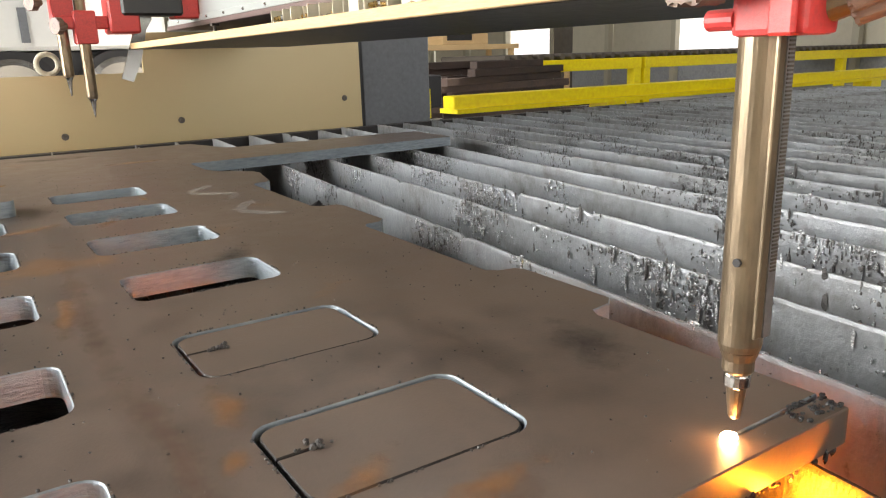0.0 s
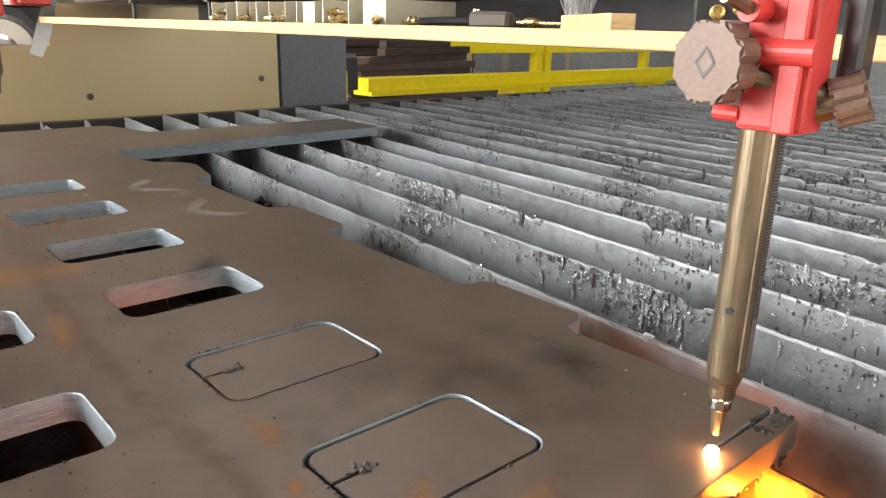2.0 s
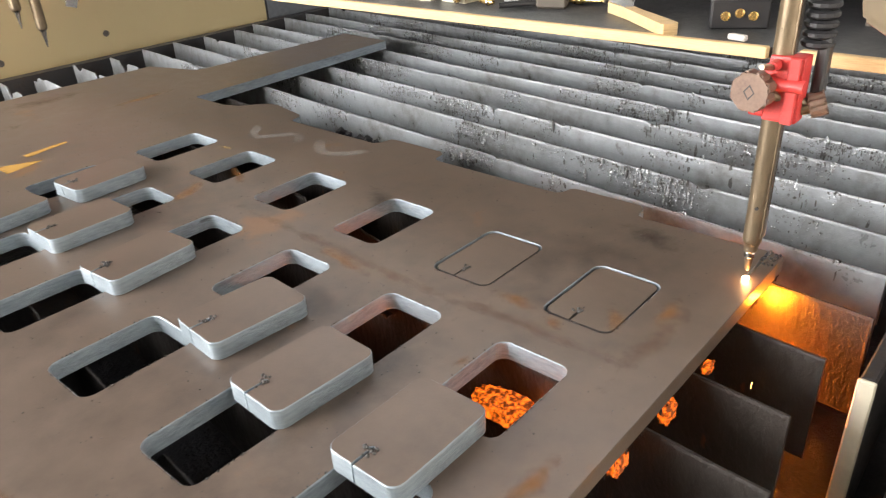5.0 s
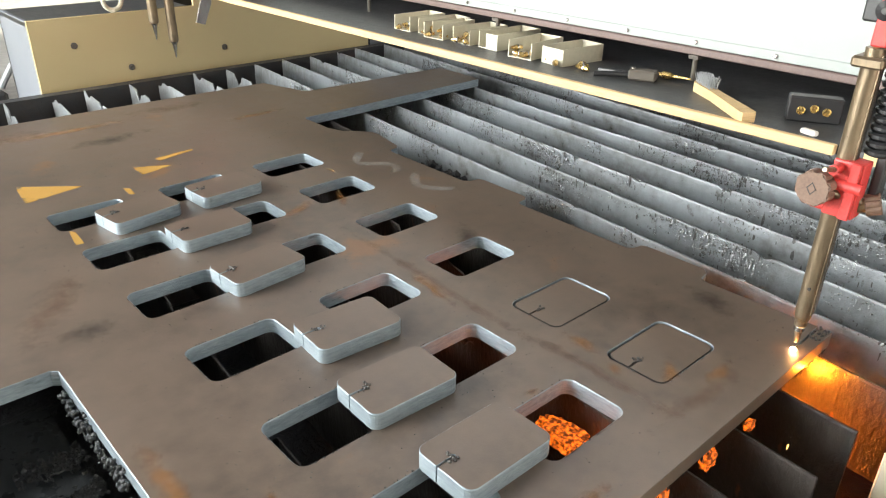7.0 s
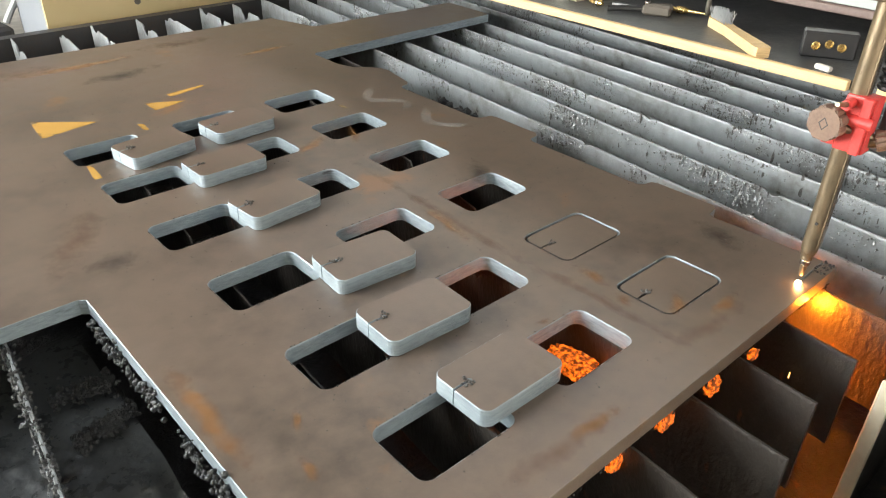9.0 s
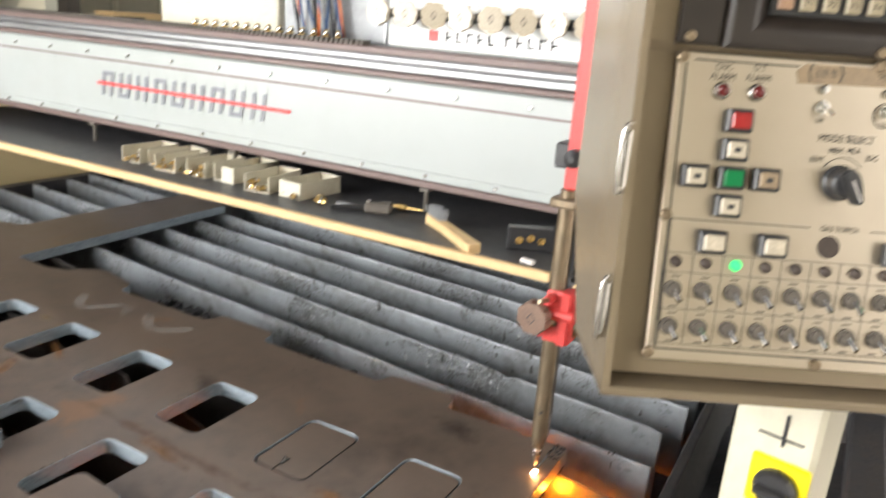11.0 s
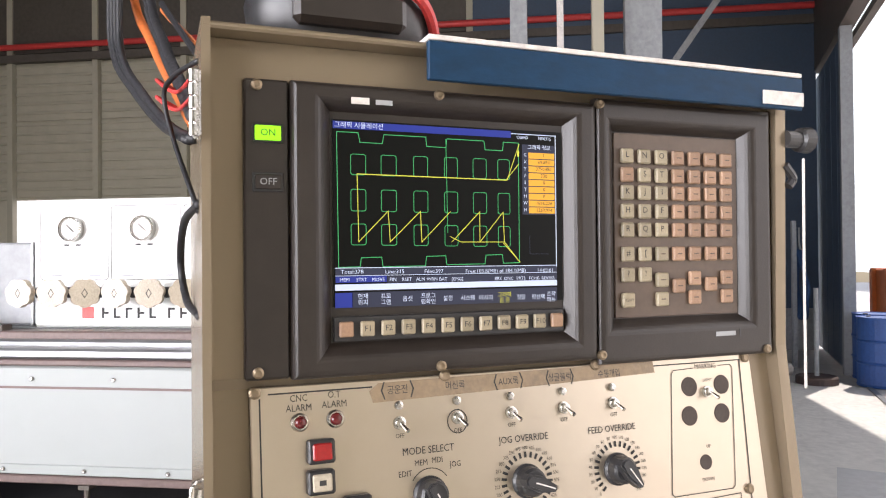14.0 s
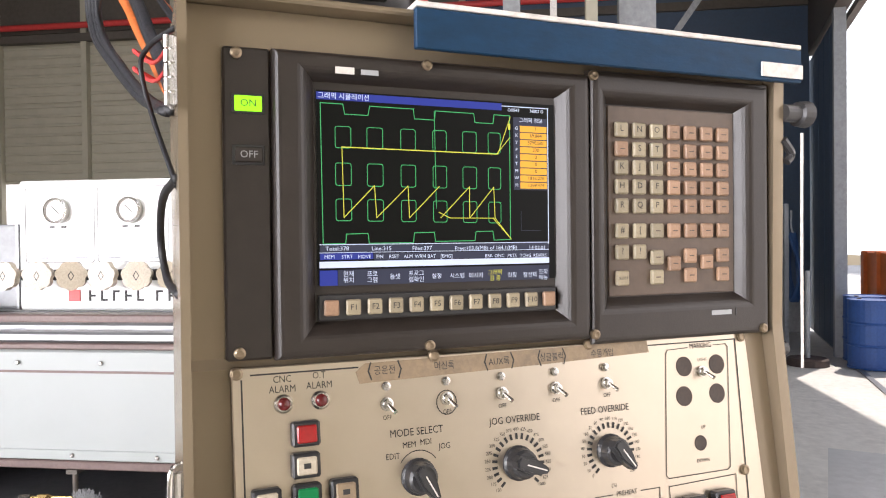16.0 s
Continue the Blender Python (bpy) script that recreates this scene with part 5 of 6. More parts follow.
FACE = Matrix(((1, 0, 0, 0.003), (0, 0, -1, 0.0096), (0, 1, 0, 1.603), (0, 0, 0, 1)))


def on_panel(name, bm, mat, parent=None, label="", smooth=False):
    return part(name, moved(bm, PANEL), mat, parent or console, label, smooth)


def on_face(name, bm, mat, parent=None, label="", smooth=False):
    return part(name, moved(bm, FACE), mat, parent or console, label, smooth)


# case: a side profile in depth and height, pulled across
profile = [(0.004, 1.899), (0.004, 1.602), (0.008, 1.592), (-0.037, 1.292), (-0.025, 1.284), (0.05, 1.284), (0.13, 1.40), (0.18, 1.44), (0.18, 1.899)]
side = Matrix(((0, 0, 1, 0), (1, 0, 0, 0), (0, 1, 0, 0), (0, 0, 0, 1)))
case = part("case", prism(profile, -0.036, 0.585, m=side), M["case"], console, "beige painted sheet metal case")
flange = [(-0.024, 1.908), (-0.020, 1.602), (-0.060, 1.280), (0.09, 1.280), (0.20, 1.42), (0.20, 1.908)]
part("cheek", prism(flange, -0.044, -0.0365, m=side), M["case"], console, "beige side cheek")
part("cheek", prism([(y + 0.012, z) for y, z in flange], 0.5855, 0.60, m=side), M["case"], console)
part("hood", box(-0.044, 0.60, -0.024, 0.20, 1.8995, 1.9055, 0.002), M["case"], console)
part("bottom_flange", box(-0.044, 0.60, -0.06, 0.08, 1.276, 1.286, 0.002), M["case"], console)
# blue board taped over the hood's edge
part("blue_board", box(0.153, 0.604, -0.033, -0.0262, 1.869, 1.905, 0.001), M["blue"], console, "scuffed blue board strip")
part("board_top", box(0.153, 0.604, -0.033, 0.12, 1.906, 1.911, 0.001), M["paper"], console, "pale board laid on the hood")
part("board_patch", box(0.545, 0.603, -0.0355, -0.0335, 1.873, 1.888), M["paper"], console, "white patch on the board")

# monitor housing with a sloping rim
mon = on_face("monitor", box(-0.011, 0.0285, -0.003, 0.262, 0.0, 0.012, 0.002), M["bezel"], None, "charcoal monitor housing")


def rim(name, x0, x1, y0, y1, ix0, ix1, iy0, iy1, depth, parent):
    """A frame whose inner faces slope down to a recessed opening."""
    bm = bmesh.new()
    rings = []
    levels = [(x0, x1, y0, y1, 0.0), (x0, x1, y0, y1, 0.014)]
    for k in range(1, 5):
        c, d = 0.007 * (1 - math.cos(math.pi / 2 * k / 4)), 0.006 * math.sin(math.pi / 2 * k / 4)
        levels.append((x0 + c, x1 - c, y0 + c, y1 - c, 0.014 + d))
    for k in range(7):
        a = k / 6
        w = 0.016 * (1 - a)
        levels.append((ix0 - w, ix1 + w, iy0 - w, iy1 + w * 0.8, 0.020 - depth * (1 - math.cos(math.pi / 2 * a)) if a < 1 else 0.020 - depth))
    for a0, a1, b0, b1, z in levels:
        rings.append([bm.verts.new(v) for v in ((a0, b0, z), (a1, b0, z), (a1, b1, z), (a0, b1, z))])
    for r, s in zip(rings, rings[1:]):
        for k in range(4):
            bm.faces.new((r[k], r[(k + 1) % 4], s[(k + 1) % 4], s[k]))
    bm.faces.new(rings[-1])
    return on_face(name, bm, M["bezel"], parent)


rim("bezel", 0.0295, 0.3435, -0.004, 0.262, 0.066, 0.309, 0.026, 0.238, 0.014, console)
rim("keypad_bezel", 0.3445, 0.577, -0.010, 0.268, 0.370, 0.538, 0.036, 0.236, 0.014, console)
for x, y in ((0.0, 0.004), (0.0, 0.256), (0.168, 0.257), (0.168, 0.001), (0.346, 0.261), (0.346, 0.001), (0.566, -0.004)):
    on_face("screw", lathe([(0.005, 0.012 if x < 0.02 else 0.0185), (0.005, 0.0155 if x < 0.02 else 0.0225), (0.003, 0.0165 if x < 0.02 else 0.0235), (0.001, 0.016 if x < 0.02 else 0.023)], 12, m=Matrix.Translation((x, y, 0))), M["brass"])
# makers' marks as bars
on_face("mark_bar", box(0.083, 0.100, 0.2435, 0.2495, 0.0201, 0.0206), M["paper"], None, "pale bar of the monitor's mark")
on_face("mark_bar", box(0.106, 0.122, 0.2440, 0.2485, 0.0201, 0.0206), M["steel_grey"])
on_face("mark_bar", box(0.494, 0.521, 0.0135, 0.0185, 0.0201, 0.0206), M["steel_grey"], None, "grey bar of the keypad's mark")
on_face("mark_bar", box(0.527, 0.5285, 0.012, 0.021, 0.0201, 0.0206), M["black"])

# screen: 0..1 across and 0..1 down
SX0, SX1, SY0, SY1, SZ = 0.0685, 0.3075, 0.0585, 0.2310, 0.0075


def sc(px, py):
    """From the drawing's units (402 wide, 331 high) to the face."""
    s = (px - 583) / 402
    t = (py - 196 - 11 * s) / (331 - 18 * s)
    return SX0 + s * (SX1 - SX0), SY1 - t * (SY1 - SY0)


screen = on_face("screen", box(SX0, SX1, SY0, SY1, 0.005, SZ), M["scr_black"], None, "lit colour screen with a cutting plan")
green, yellow, white, amber, bluebar, grey_bar, ink = (bmesh.new() for _ in range(7))
strip([sc(*p) for p in ((589, 218), (623, 219), (626, 236), (662, 237), (665, 221), (735, 223), (737, 240), (770, 241), (772, 225), (838, 227), (840, 243), (872, 244), (874, 228), (902, 229),
                        (902, 450), (872, 451), (870, 435), (840, 436), (838, 452), (770, 453), (768, 437), (735, 438), (733, 455), (662, 456), (660, 439), (627, 440), (625, 456), (591, 457))], 0.0007, green, True, SZ + 0.0003)
for x0, x1 in ((611, 635), (660, 685), (714, 738), (767, 790), (818, 842), (863, 885)):
    for y0, y1 in ((257, 293), (319, 357), (380, 417)):
        d = (x0 - 583) / 402 * 5
        a, b = sc(x0, y1 + d), sc(x1, y0 + d)
        strip(rounded(a[0], b[0], a[1], b[1], 0.002, 2), 0.0006, green, True, SZ + 0.0003)
strip([sc(770, 226), sc(772, 395)], 0.0006, green, False, SZ + 0.0003)
strip([sc(621, 292), sc(878, 298)], 0.0009, yellow, False, SZ + 0.0006)
for a, b in (((621, 292), (623, 412)), ((623, 412), (671, 357)), ((674, 412), (725, 357)), ((727, 412), (777, 357)), ((779, 412), (829, 357)), ((829, 412), (872, 357)), ((671, 357), (674, 412)), ((725, 357), (727, 412)),
             ((829, 357), (829, 412)), ((872, 357), (874, 412)), ((874, 412), (902, 448)), ((878, 298), (902, 268)), ((880, 298), (903, 232)), ((776, 402), (795, 412)), ((795, 412), (874, 412)), ((872, 414), (903, 449))):
    strip([sc(*a), sc(*b)], 0.0007, yellow, False, SZ + 0.0006)
strip([sc(901, 245), sc(901, 252)], 0.0022, yellow, False, SZ + 0.0008)


def bar(bm, x0, y0, x1, y1, z):
    s0 = (x0 - 583) / 402
    low, high = ((y - 196 - 11 * s0) / (331 - 18 * s0) for y in (y1, y0))
    quad(sc(x0, y0)[0], sc(x1, y0)[0], SY1 - low * (SY1 - SY0), SY1 - high * (SY1 - SY0), z, bm)


bar(bluebar, 583, 199, 888, 212, SZ + 0.0003)
bar(bluebar, 585, 502, 612, 528, SZ + 0.0006)
bar(bluebar, 586, 473, 668, 484, SZ + 0.0003)
for k in range(9):
    amber = bmesh.new()
    bar(amber, 921, 246 + k * 12.7, 971, 257 + k * 12.7, SZ + 0.0003)
    on_face("value_field", amber, M["scr_amber"], screen)
bar(white, 585, 487, 974, 498, SZ + 0.0003)
bar(white, 585, 471.5, 974, 472.5, SZ + 0.0003)
bar(white, 888, 211, 975, 212.5, SZ + 0.0003)
bar(white, 972.5, 215, 974, 458, SZ + 0.0003)
bar(white, 585, 457.5, 974, 458.8, SZ + 0.0003)
bar(grey_bar, 586, 459, 974, 471, SZ + 0.0002)
bar(grey_bar, 669, 473, 974, 485, SZ + 0.0002)
bar(grey_bar, 613, 501, 974, 528, SZ + 0.0002)
bar(grey_bar, 909, 231, 972, 361, SZ + 0.0002)


def on_screen(bm, body, px, py, size, centre=True, squeeze=1.0, z=SZ + 0.0009):
    x, y = sc(px, py)
    letters(bm, body, x, y, size, z, centre, squeeze)


on_screen(white, "그래픽 시뮬레이션", 585, 206, 0.0062, False)
on_screen(white, "O0843", 909, 219, 0.0046)
on_screen(white, "N00315", 952, 220, 0.0046)
on_screen(white, "그래픽 정보", 941, 237, 0.0054)
for k, (a, b) in enumerate((("G", "1"), ("X", "69.884"), ("Y", "3790.881"), ("F", "330"), ("S", "0"), ("T", "0"), ("M", "0"), ("W", "1816.276"), ("H", "1269.974"))):
    on_screen(white, a, 914, 251 + k * 12.7, 0.0046)
    on_screen(ink, b, 950, 251.5 + k * 12.7, 0.0050)
for body, x in (("Total:378", 612), ("Line:315", 681), ("Files:397", 747), ("Free:103.8(MB) of 184.1(MB)", 858), ("14:02:01", 951)):
    on_screen(white, body, x, 465, 0.0052, True, 1.08)
for body, x in (("MEM", 600), ("STRT", 627), ("MOVE", 654), ("FIN", 678), ("RSET", 701), ("ALM", 724), ("WRN", 744), ("BAT", 763), ("[EMG]", 788), ("BRK", 862), ("ONC", 881), ("PRTS", 904), ("TCHG", 929), ("REVERS", 956)):
    on_screen(white, body, x, 479, 0.0046)
for body, x in (("현재\n위치", 629), ("프로\n그램", 666), ("옵셋", 702), ("프로그\n램확인", 737), ("설정", 771), ("시스템", 806), ("메시지", 839), ("컷팅", 904), ("장선택", 937), ("조작\n메뉴", 962)):
    on_screen(white, body, x, 514, 0.0056)
on_screen(yellow, "그래픽\n검 증", 873, 514, 0.0056)
on_screen(white, ">_", 592, 493, 0.005, True, 1.0, SZ + 0.0002)
strip([sc(922, 400), sc(922, 434), sc(958, 434)], 0.0004, grey_bar, False, SZ + 0.0004)
for nm, bm, mt in (("plan_drawing", green, "scr_green"), ("tool_path", yellow, "scr_yellow"), ("screen_text", white, "scr_white"), ("title_bar", bluebar, "scr_blue"), ("menu_bar", grey_bar, "scr_grey"), ("value_text", ink, "ink")):
    tagged(on_face(nm, bm, M[mt], screen), kind="stuff")

# ON and OFF keys
for y, mt, word, wm in ((0.214, "lit_on", "ON", "ink"), (0.171, "bezel", "OFF", "steel_grey")):
    k = on_face("power_key", box(-0.004, 0.023, y - 0.0085, y + 0.0085, 0.0118, 0.0135, 0.0006), M["black"])
    on_face("lens", box(-0.0018, 0.0208, y - 0.0065, y + 0.0065, 0.0135, 0.0155, 0.0008), M[mt], k, "lit green key" if mt == "lit_on" else "")
    on_face("key_text", letters(bmesh.new(), word, 0.0095, y, 0.0085, 0.0159), M[wm], k)
# function keys under the screen
on_face("key_strip", box(0.068, 0.308, 0.027, 0.050, 0.006, 0.0095, 0.001), M["black"])
for k in range(12):
    x = 0.079 + k * 0.0199
    b = on_face("function_key", box(x - 0.0066, x + 0.0066, 0.0315, 0.0455, 0.0095, 0.0145, 0.0012), M["key_red"] if k in (0, 11) else M["key"])
    if 0 < k < 11:
        on_face("key_text", letters(bmesh.new(), "F%d" % k, x, 0.0385, 0.0075, 0.0149), M["ink"], b)
# keypad
on_face("keypad_plate", box(0.371, 0.537, 0.037, 0.235, 0.004, 0.0075, 0.001), M["keypad"])
names = {(0, 0): "L", (0, 1): "N", (0, 2): "O", (1, 1): "S", (1, 2): "T", (2, 0): "K", (2, 1): "J", (2, 2): "I", (3, 0): "H", (3, 1): "D", (3, 2): "F", (4, 0): "R", (4, 1): "Q", (4, 2): "P", (5, 0): "#", (5, 1): "[", (6, 0): "?", (6, 1): "!", (7, 0): "RESET"}
spots = []
ROWY = (0.210, 0.190, 0.171, 0.151, 0.131, 0.105, 0.083, 0.056)
for r in range(6):
    spots += [(r, c, 0.386 + c * 0.0221, ROWY[r]) for c in range(7)]
spots += [(6, 0, 0.386, ROWY[6]), (6, 1, 0.408, ROWY[6]), (6, 2, 0.430, 0.077), (6, 3, 0.4525, 0.070), (6, 4, 0.474, 0.078), (6, 5, 0.4965, 0.071), (6, 6, 0.5185, 0.078), (7, 0, 0.386, ROWY[7]), (7, 2, 0.430, 0.056), (7, 4, 0.474, 0.057), (7, 6, 0.5185, 0.057)]
for r, c, x, y in spots:
    b = on_face("keypad_key", box(x - 0.0078, x + 0.0078, y - 0.0078, y + 0.0078, 0.0075, 0.0128, 0.0014), M["key"] if c < 3 and (r, c) != (1, 0) or (r, c) == (7, 0) else M["key_red"])
    if (r, c) in names:
        w = names[(r, c)]
        on_face("key_text", letters(bmesh.new(), w, x - (0.001 if len(w) == 1 else 0), y + (0.001 if len(w) == 1 else 0), 0.009 if len(w) == 1 else 0.0042, 0.0131), M["ink"], b)
    else:
        on_face("key_text", box(x - 0.003, x + 0.003, y - 0.0006, y + 0.0006, 0.0128, 0.0131), M["keypad"], b)

# ivory panel
plate_ = on_panel("switch_panel", box(-0.004, 0.552, -0.281, 0.0045, -0.004, 0.0015, 0.001), M["panel"], None, "ivory enamelled switch panel")
for x, y in ((0.0, 0.0), (0.178, 0.0035), (0.346, 0.0035), (0.544, 0.0), (0.527, -0.142), (0.0, -0.143), (-0.002, -0.274), (0.158, -0.276), (0.322, -0.276), (0.52, -0.276)):
    on_panel("screw", lathe([(0.0055, 0.0015), (0.0055, 0.004), (0.0035, 0.0052), (0.001, 0.0048)], 12, m=Matrix.Translation((x, y, 0))), M["brass"])
ink = bmesh.new()
Z = 0.0021
strip([(0.012, -0.002), (0.105, -0.002)], 0.0014, ink, z=Z)
strip([(0.418, -0.002), (0.536, -0.002), (0.524, -0.268)], 0.0014, ink, z=Z)
strip([(0.004, -0.006), (0.004, -0.270), (0.52, -0.270)], 0.0014, ink, z=Z)
letters(ink, "CNC\nALARM", 0.038, -0.0115, 0.0085, Z, True, 0.85)
letters(ink, "O.T\nALARM", 0.070, -0.0105, 0.0085, Z, True, 0.85)
letters(ink, "MODE SELECT", 0.157, -0.0635, 0.0095, Z, True, 0.85)
letters(ink, "JOG OVERRIDE", 0.257, -0.0625, 0.0095, Z, True, 0.85)
letters(ink, "FEED OVERRIDE", 0.359, -0.0625, 0.0095, Z, True, 0.85)
letters(ink, "EDIT", 0.133, -0.083, 0.0075, Z, True, 0.85)
letters(ink, "MEM", 0.149, -0.0745, 0.0075, Z, True, 0.85)
letters(ink, "MDI", 0.165, -0.0735, 0.0075, Z, True, 0.85)
letters(ink, "JOG", 0.183, -0.079, 0.0075, Z, True, 0.85)
strip([(0.157 + 0.020 * math.cos(radians(a)), -0.100 + 0.020 * math.sin(radians(a))) for a in range(35, 150, 8)], 0.0008, ink, z=Z)
for cx, lo, hi, step in ((0.257, 150, 1000, 25), (0.361, 0, 200, 10)):
    n = 20
    for k in range(n + 1):
        a = radians(225 - 270 * k / n)
        c, s = math.cos(a), math.sin(a)
        strip([(cx + 0.0235 * c, -0.103 + 0.0235 * s), (cx + 0.0265 * c, -0.103 + 0.0265 * s)], 0.0026, ink, z=Z)
        value = lo + step * k if k < n else hi
        letters(ink, str(value), cx + 0.0325 * c, -0.103 + 0.0315 * s, 0.0045, Z, True, 0.9)
letters(ink, "m/min", 0.255, -0.137, 0.005, Z)
letters(ink, "(%)", 0.361, -0.137, 0.005, Z)
strip([(0.470, -0.0075), (0.444, -0.0085), (0.441, -0.012), (0.425, -0.136), (0.428, -0.139), (0.505, -0.139), (0.509, -0.136), (0.5245, -0.010), (0.522, -0.0065), (0.505, -0.0065)], 0.0009, ink, z=Z)
letters(ink, "MARKING", 0.4875, -0.0065, 0.0078, Z, True, 0.85)
letters(ink, "LIGHT", 0.488, -0.0215, 0.0045, Z)
letters(ink, "UP", 0.479, -0.092, 0.005, Z)
letters(ink, "DOWN", 0.474, -0.126, 0.005, Z)
letters(ink, "GAS TORCH", 0.163, -0.146, 0.0072, Z, True, 0.9)
strip([(0.135, -0.146), (0.006, -0.146), (0.006, -0.262)], 0.0009, ink, z=Z)
strip([(0.192, -0.146), (0.328, -0.146), (0.318, -0.262)], 0.0009, ink, z=Z)
letters(ink, "PREHEAT", 0.375, -0.146, 0.0068, Z, True, 0.9)
strip([(0.358, -0.146), (0.338, -0.146), (0.328, -0.262)], 0.0009, ink, z=Z)
strip([(0.392, -0.146), (0.415, -0.146), (0.406, -0.262)], 0.0009, ink, z=Z)
strip([(0.424, -0.262), (0.427, -0.147), (0.515, -0.145), (0.506, -0.262)], 0.0009, ink, z=Z)
letters(ink, "EMERGENCY", 0.472, -0.196, 0.0068, Z, True, 0.9)
letters(ink, "MASTER", 0.302, -0.213, 0.005, Z)
strip([(0.29, -0.208), (0.315, -0.208), (0.313, -0.219), (0.289, -0.219)], 0.0008, ink, True, z=Z)
for r, y in enumerate((-0.1775, -0.196, -0.231, -0.2645)):
    strip([(0.004, y), (0.280, y)], 0.0006, ink, z=Z)
for k in range(11):
    x = 0.0035 + k * 0.0276
    strip([(x, -0.1775), (x - 0.002, -0.2645)], 0.0006, ink, z=Z)
    if k < 10:
        for y in (-0.2, -0.2285, -0.235, -0.262):
            box(x + 0.009, x + 0.017, y - 0.0006, y + 0.0006, Z, Z + 0.0002, 0, ink)
for x in (0.130, 0.188, 0.245, 0.304, 0.363):
    letters(ink, "OFF", x, -0.0485, 0.0058, Z, True, 0.85)
on_panel("lettering", ink, M["ink"], plate_, "black printed lettering and scales")
# brown tape with handwriting
tape = on_panel("tape_strip", prism([(0.106, -0.0165), (0.103, -0.006), (0.112, 0.0012), (0.418, 0.0040), (0.4195, -0.009), (0.30, -0.0125), (0.20, -0.0145)], 0.0016, 0.0023), M["tape"], plate_, "brown tape with handwritten labels")
ink = bmesh.new()
Z = 0.0026
for body, x in (("공운전", 0.130), ("머신록", 0.188), ("AUX록", 0.245), ("싱글블럭", 0.303), ("수동개입", 0.362)):
    letters(ink, body, x, -0.0065, 0.0088, Z, True, 0.85)
for x in (0.130, 0.245, 0.303):
    for s in (-1, 1):
        strip([(x + s * 0.013, -0.0135), (x + s * 0.0155, -0.006), (x + s * 0.013, 0.001)], 0.0014, ink, z=Z)
tagged(on_panel("handwriting", ink, M["ink"], tape), kind="stuff")
strip_ = strip([(0.188 + 0.010 * math.cos(radians(a)), -0.040 + 0.011 * math.sin(radians(a))) for a in range(0, 360, 20)], 0.0009, None, True, 0.0021)
on_panel("pen_circle", strip_, M["ink"], plate_)


def toggle(x, y, s=1.0, tip="chrome", lean=(0.35, -0.75)):
    t = on_panel("toggle_switch", lathe([(0.0062 * s, 0.0015), (0.0062 * s, 0.004), (0.0045 * s, 0.0045), (0.0045 * s, 0.0085), (0.003 * s, 0.009)], 14, m=Matrix.Translation((x, y, 0))), M["steel_dark"] if s > 1 else M["chrome"])
    d = Vector((lean[0], lean[1], 1.0)).normalized()
    a = Vector((x, y, 0.008))
    on_panel("lever", tube(a, a + d * (0.010 if s > 1 else 0.012) * s, 0.0014 * s, 0.0022 * s, n=10), M[tip], t)


for x in (0.130, 0.188, 0.245, 0.304, 0.363):
    toggle(x, -0.0365)
    on_panel("lock_bolt", lathe([(0.0042, 0.0015), (0.0042, 0.005), (0.002, 0.006)], 10, m=Matrix.Translation((x, -0.0205, 0))), M["chrome"])
toggle(0.485, -0.034)
for k in range(10):
    x = 0.0145 + k * 0.0281
    t = on_panel("signal_lamp", lathe([(0.0052, 0.0015), (0.0055, 0.004), (0.0035, 0.007), (0.001, 0.0085)], 12, m=Matrix.Translation((x, -0.186, 0))), M["lit_green"] if k == 2 else M["hole"])
    toggle(x, -0.212, 1.35, "chrome", (0.3, -0.9))
    toggle(x, -0.2475, 1.35, "chrome", (0.35, -0.9))
toggle(0.301, -0.2475, 1.35, "chrome", (0.4, -0.8))
toggle(0.346, -0.223, 0.9)
toggle(0.378, -0.238, 1.4, "chrome", (0.6, -0.5))
on_panel("signal_lamp", lathe([(0.005, 0.0015), (0.005, 0.005), (0.001, 0.008)], 12, m=Matrix.Translation((0.346, -0.251, 0))), M["lit_green"])
for x, y in ((0.038, -0.028), (0.070, -0.0275)):
    l = on_panel("alarm_lamp", lathe([(0.0082, 0.0015), (0.0082, 0.005), (0.0067, 0.007), (0.0064, 0.0075)], 20, m=Matrix.Translation((x, y, 0))), M["chrome"], None, "dark red alarm lamp in a chrome ring")
    on_panel("lens", ball((x, y, 0.0075), 0.0058, None, 2, (1, 1, 0.75)), M["lens_dark"], l, smooth=True)


def push(x, y, mt, w=0.024, h=0.021, label="", sign=""):
    b = on_panel("push_button", box(x - w / 2, x + w / 2, y - h / 2, y + h / 2, 0.0015, 0.013, 0.0018), M["black"], None, label)
    on_panel("lens", box(x - w / 2 + 0.0035, x + w / 2 - 0.0035, y - h / 2 + 0.0032, y + h / 2 - 0.0032, 0.013, 0.0165, 0.0012), M[mt], b)
    if sign:
        on_panel("button_mark", box(x - 0.003, x + 0.003, y - 0.0022, y + 0.0022, 0.0166, 0.0168), M["ink"], b)


push(0.055, -0.054, "lens_red", label="red push button")
push(0.054, -0.080, "lens_white", sign="+", label="white push button")
push(0.054, -0.1055, "dim_green", label="green push button")
push(0.0205, -0.1055, "lens_white", sign="-")
push(0.086, -0.105, "tape", sign="-")
push(0.054, -0.131, "lens_white", sign="-")
push(0.044, -0.165, "lens_white", 0.026)
push(0.100, -0.165, "lens_white", 0.026)
push(0.216, -0.166, "lit_green", 0.026, label="lit green push button")
push(0.274, -0.167, "lit_amber", 0.026, label="lit amber push button")
push(0.374, -0.168, "lens_red", 0.028)
push(0.374, -0.196, "lens_yellow", 0.028, label="yellow push button")
push(0.452, -0.169, "lit_green", 0.026, label="lit green push button")
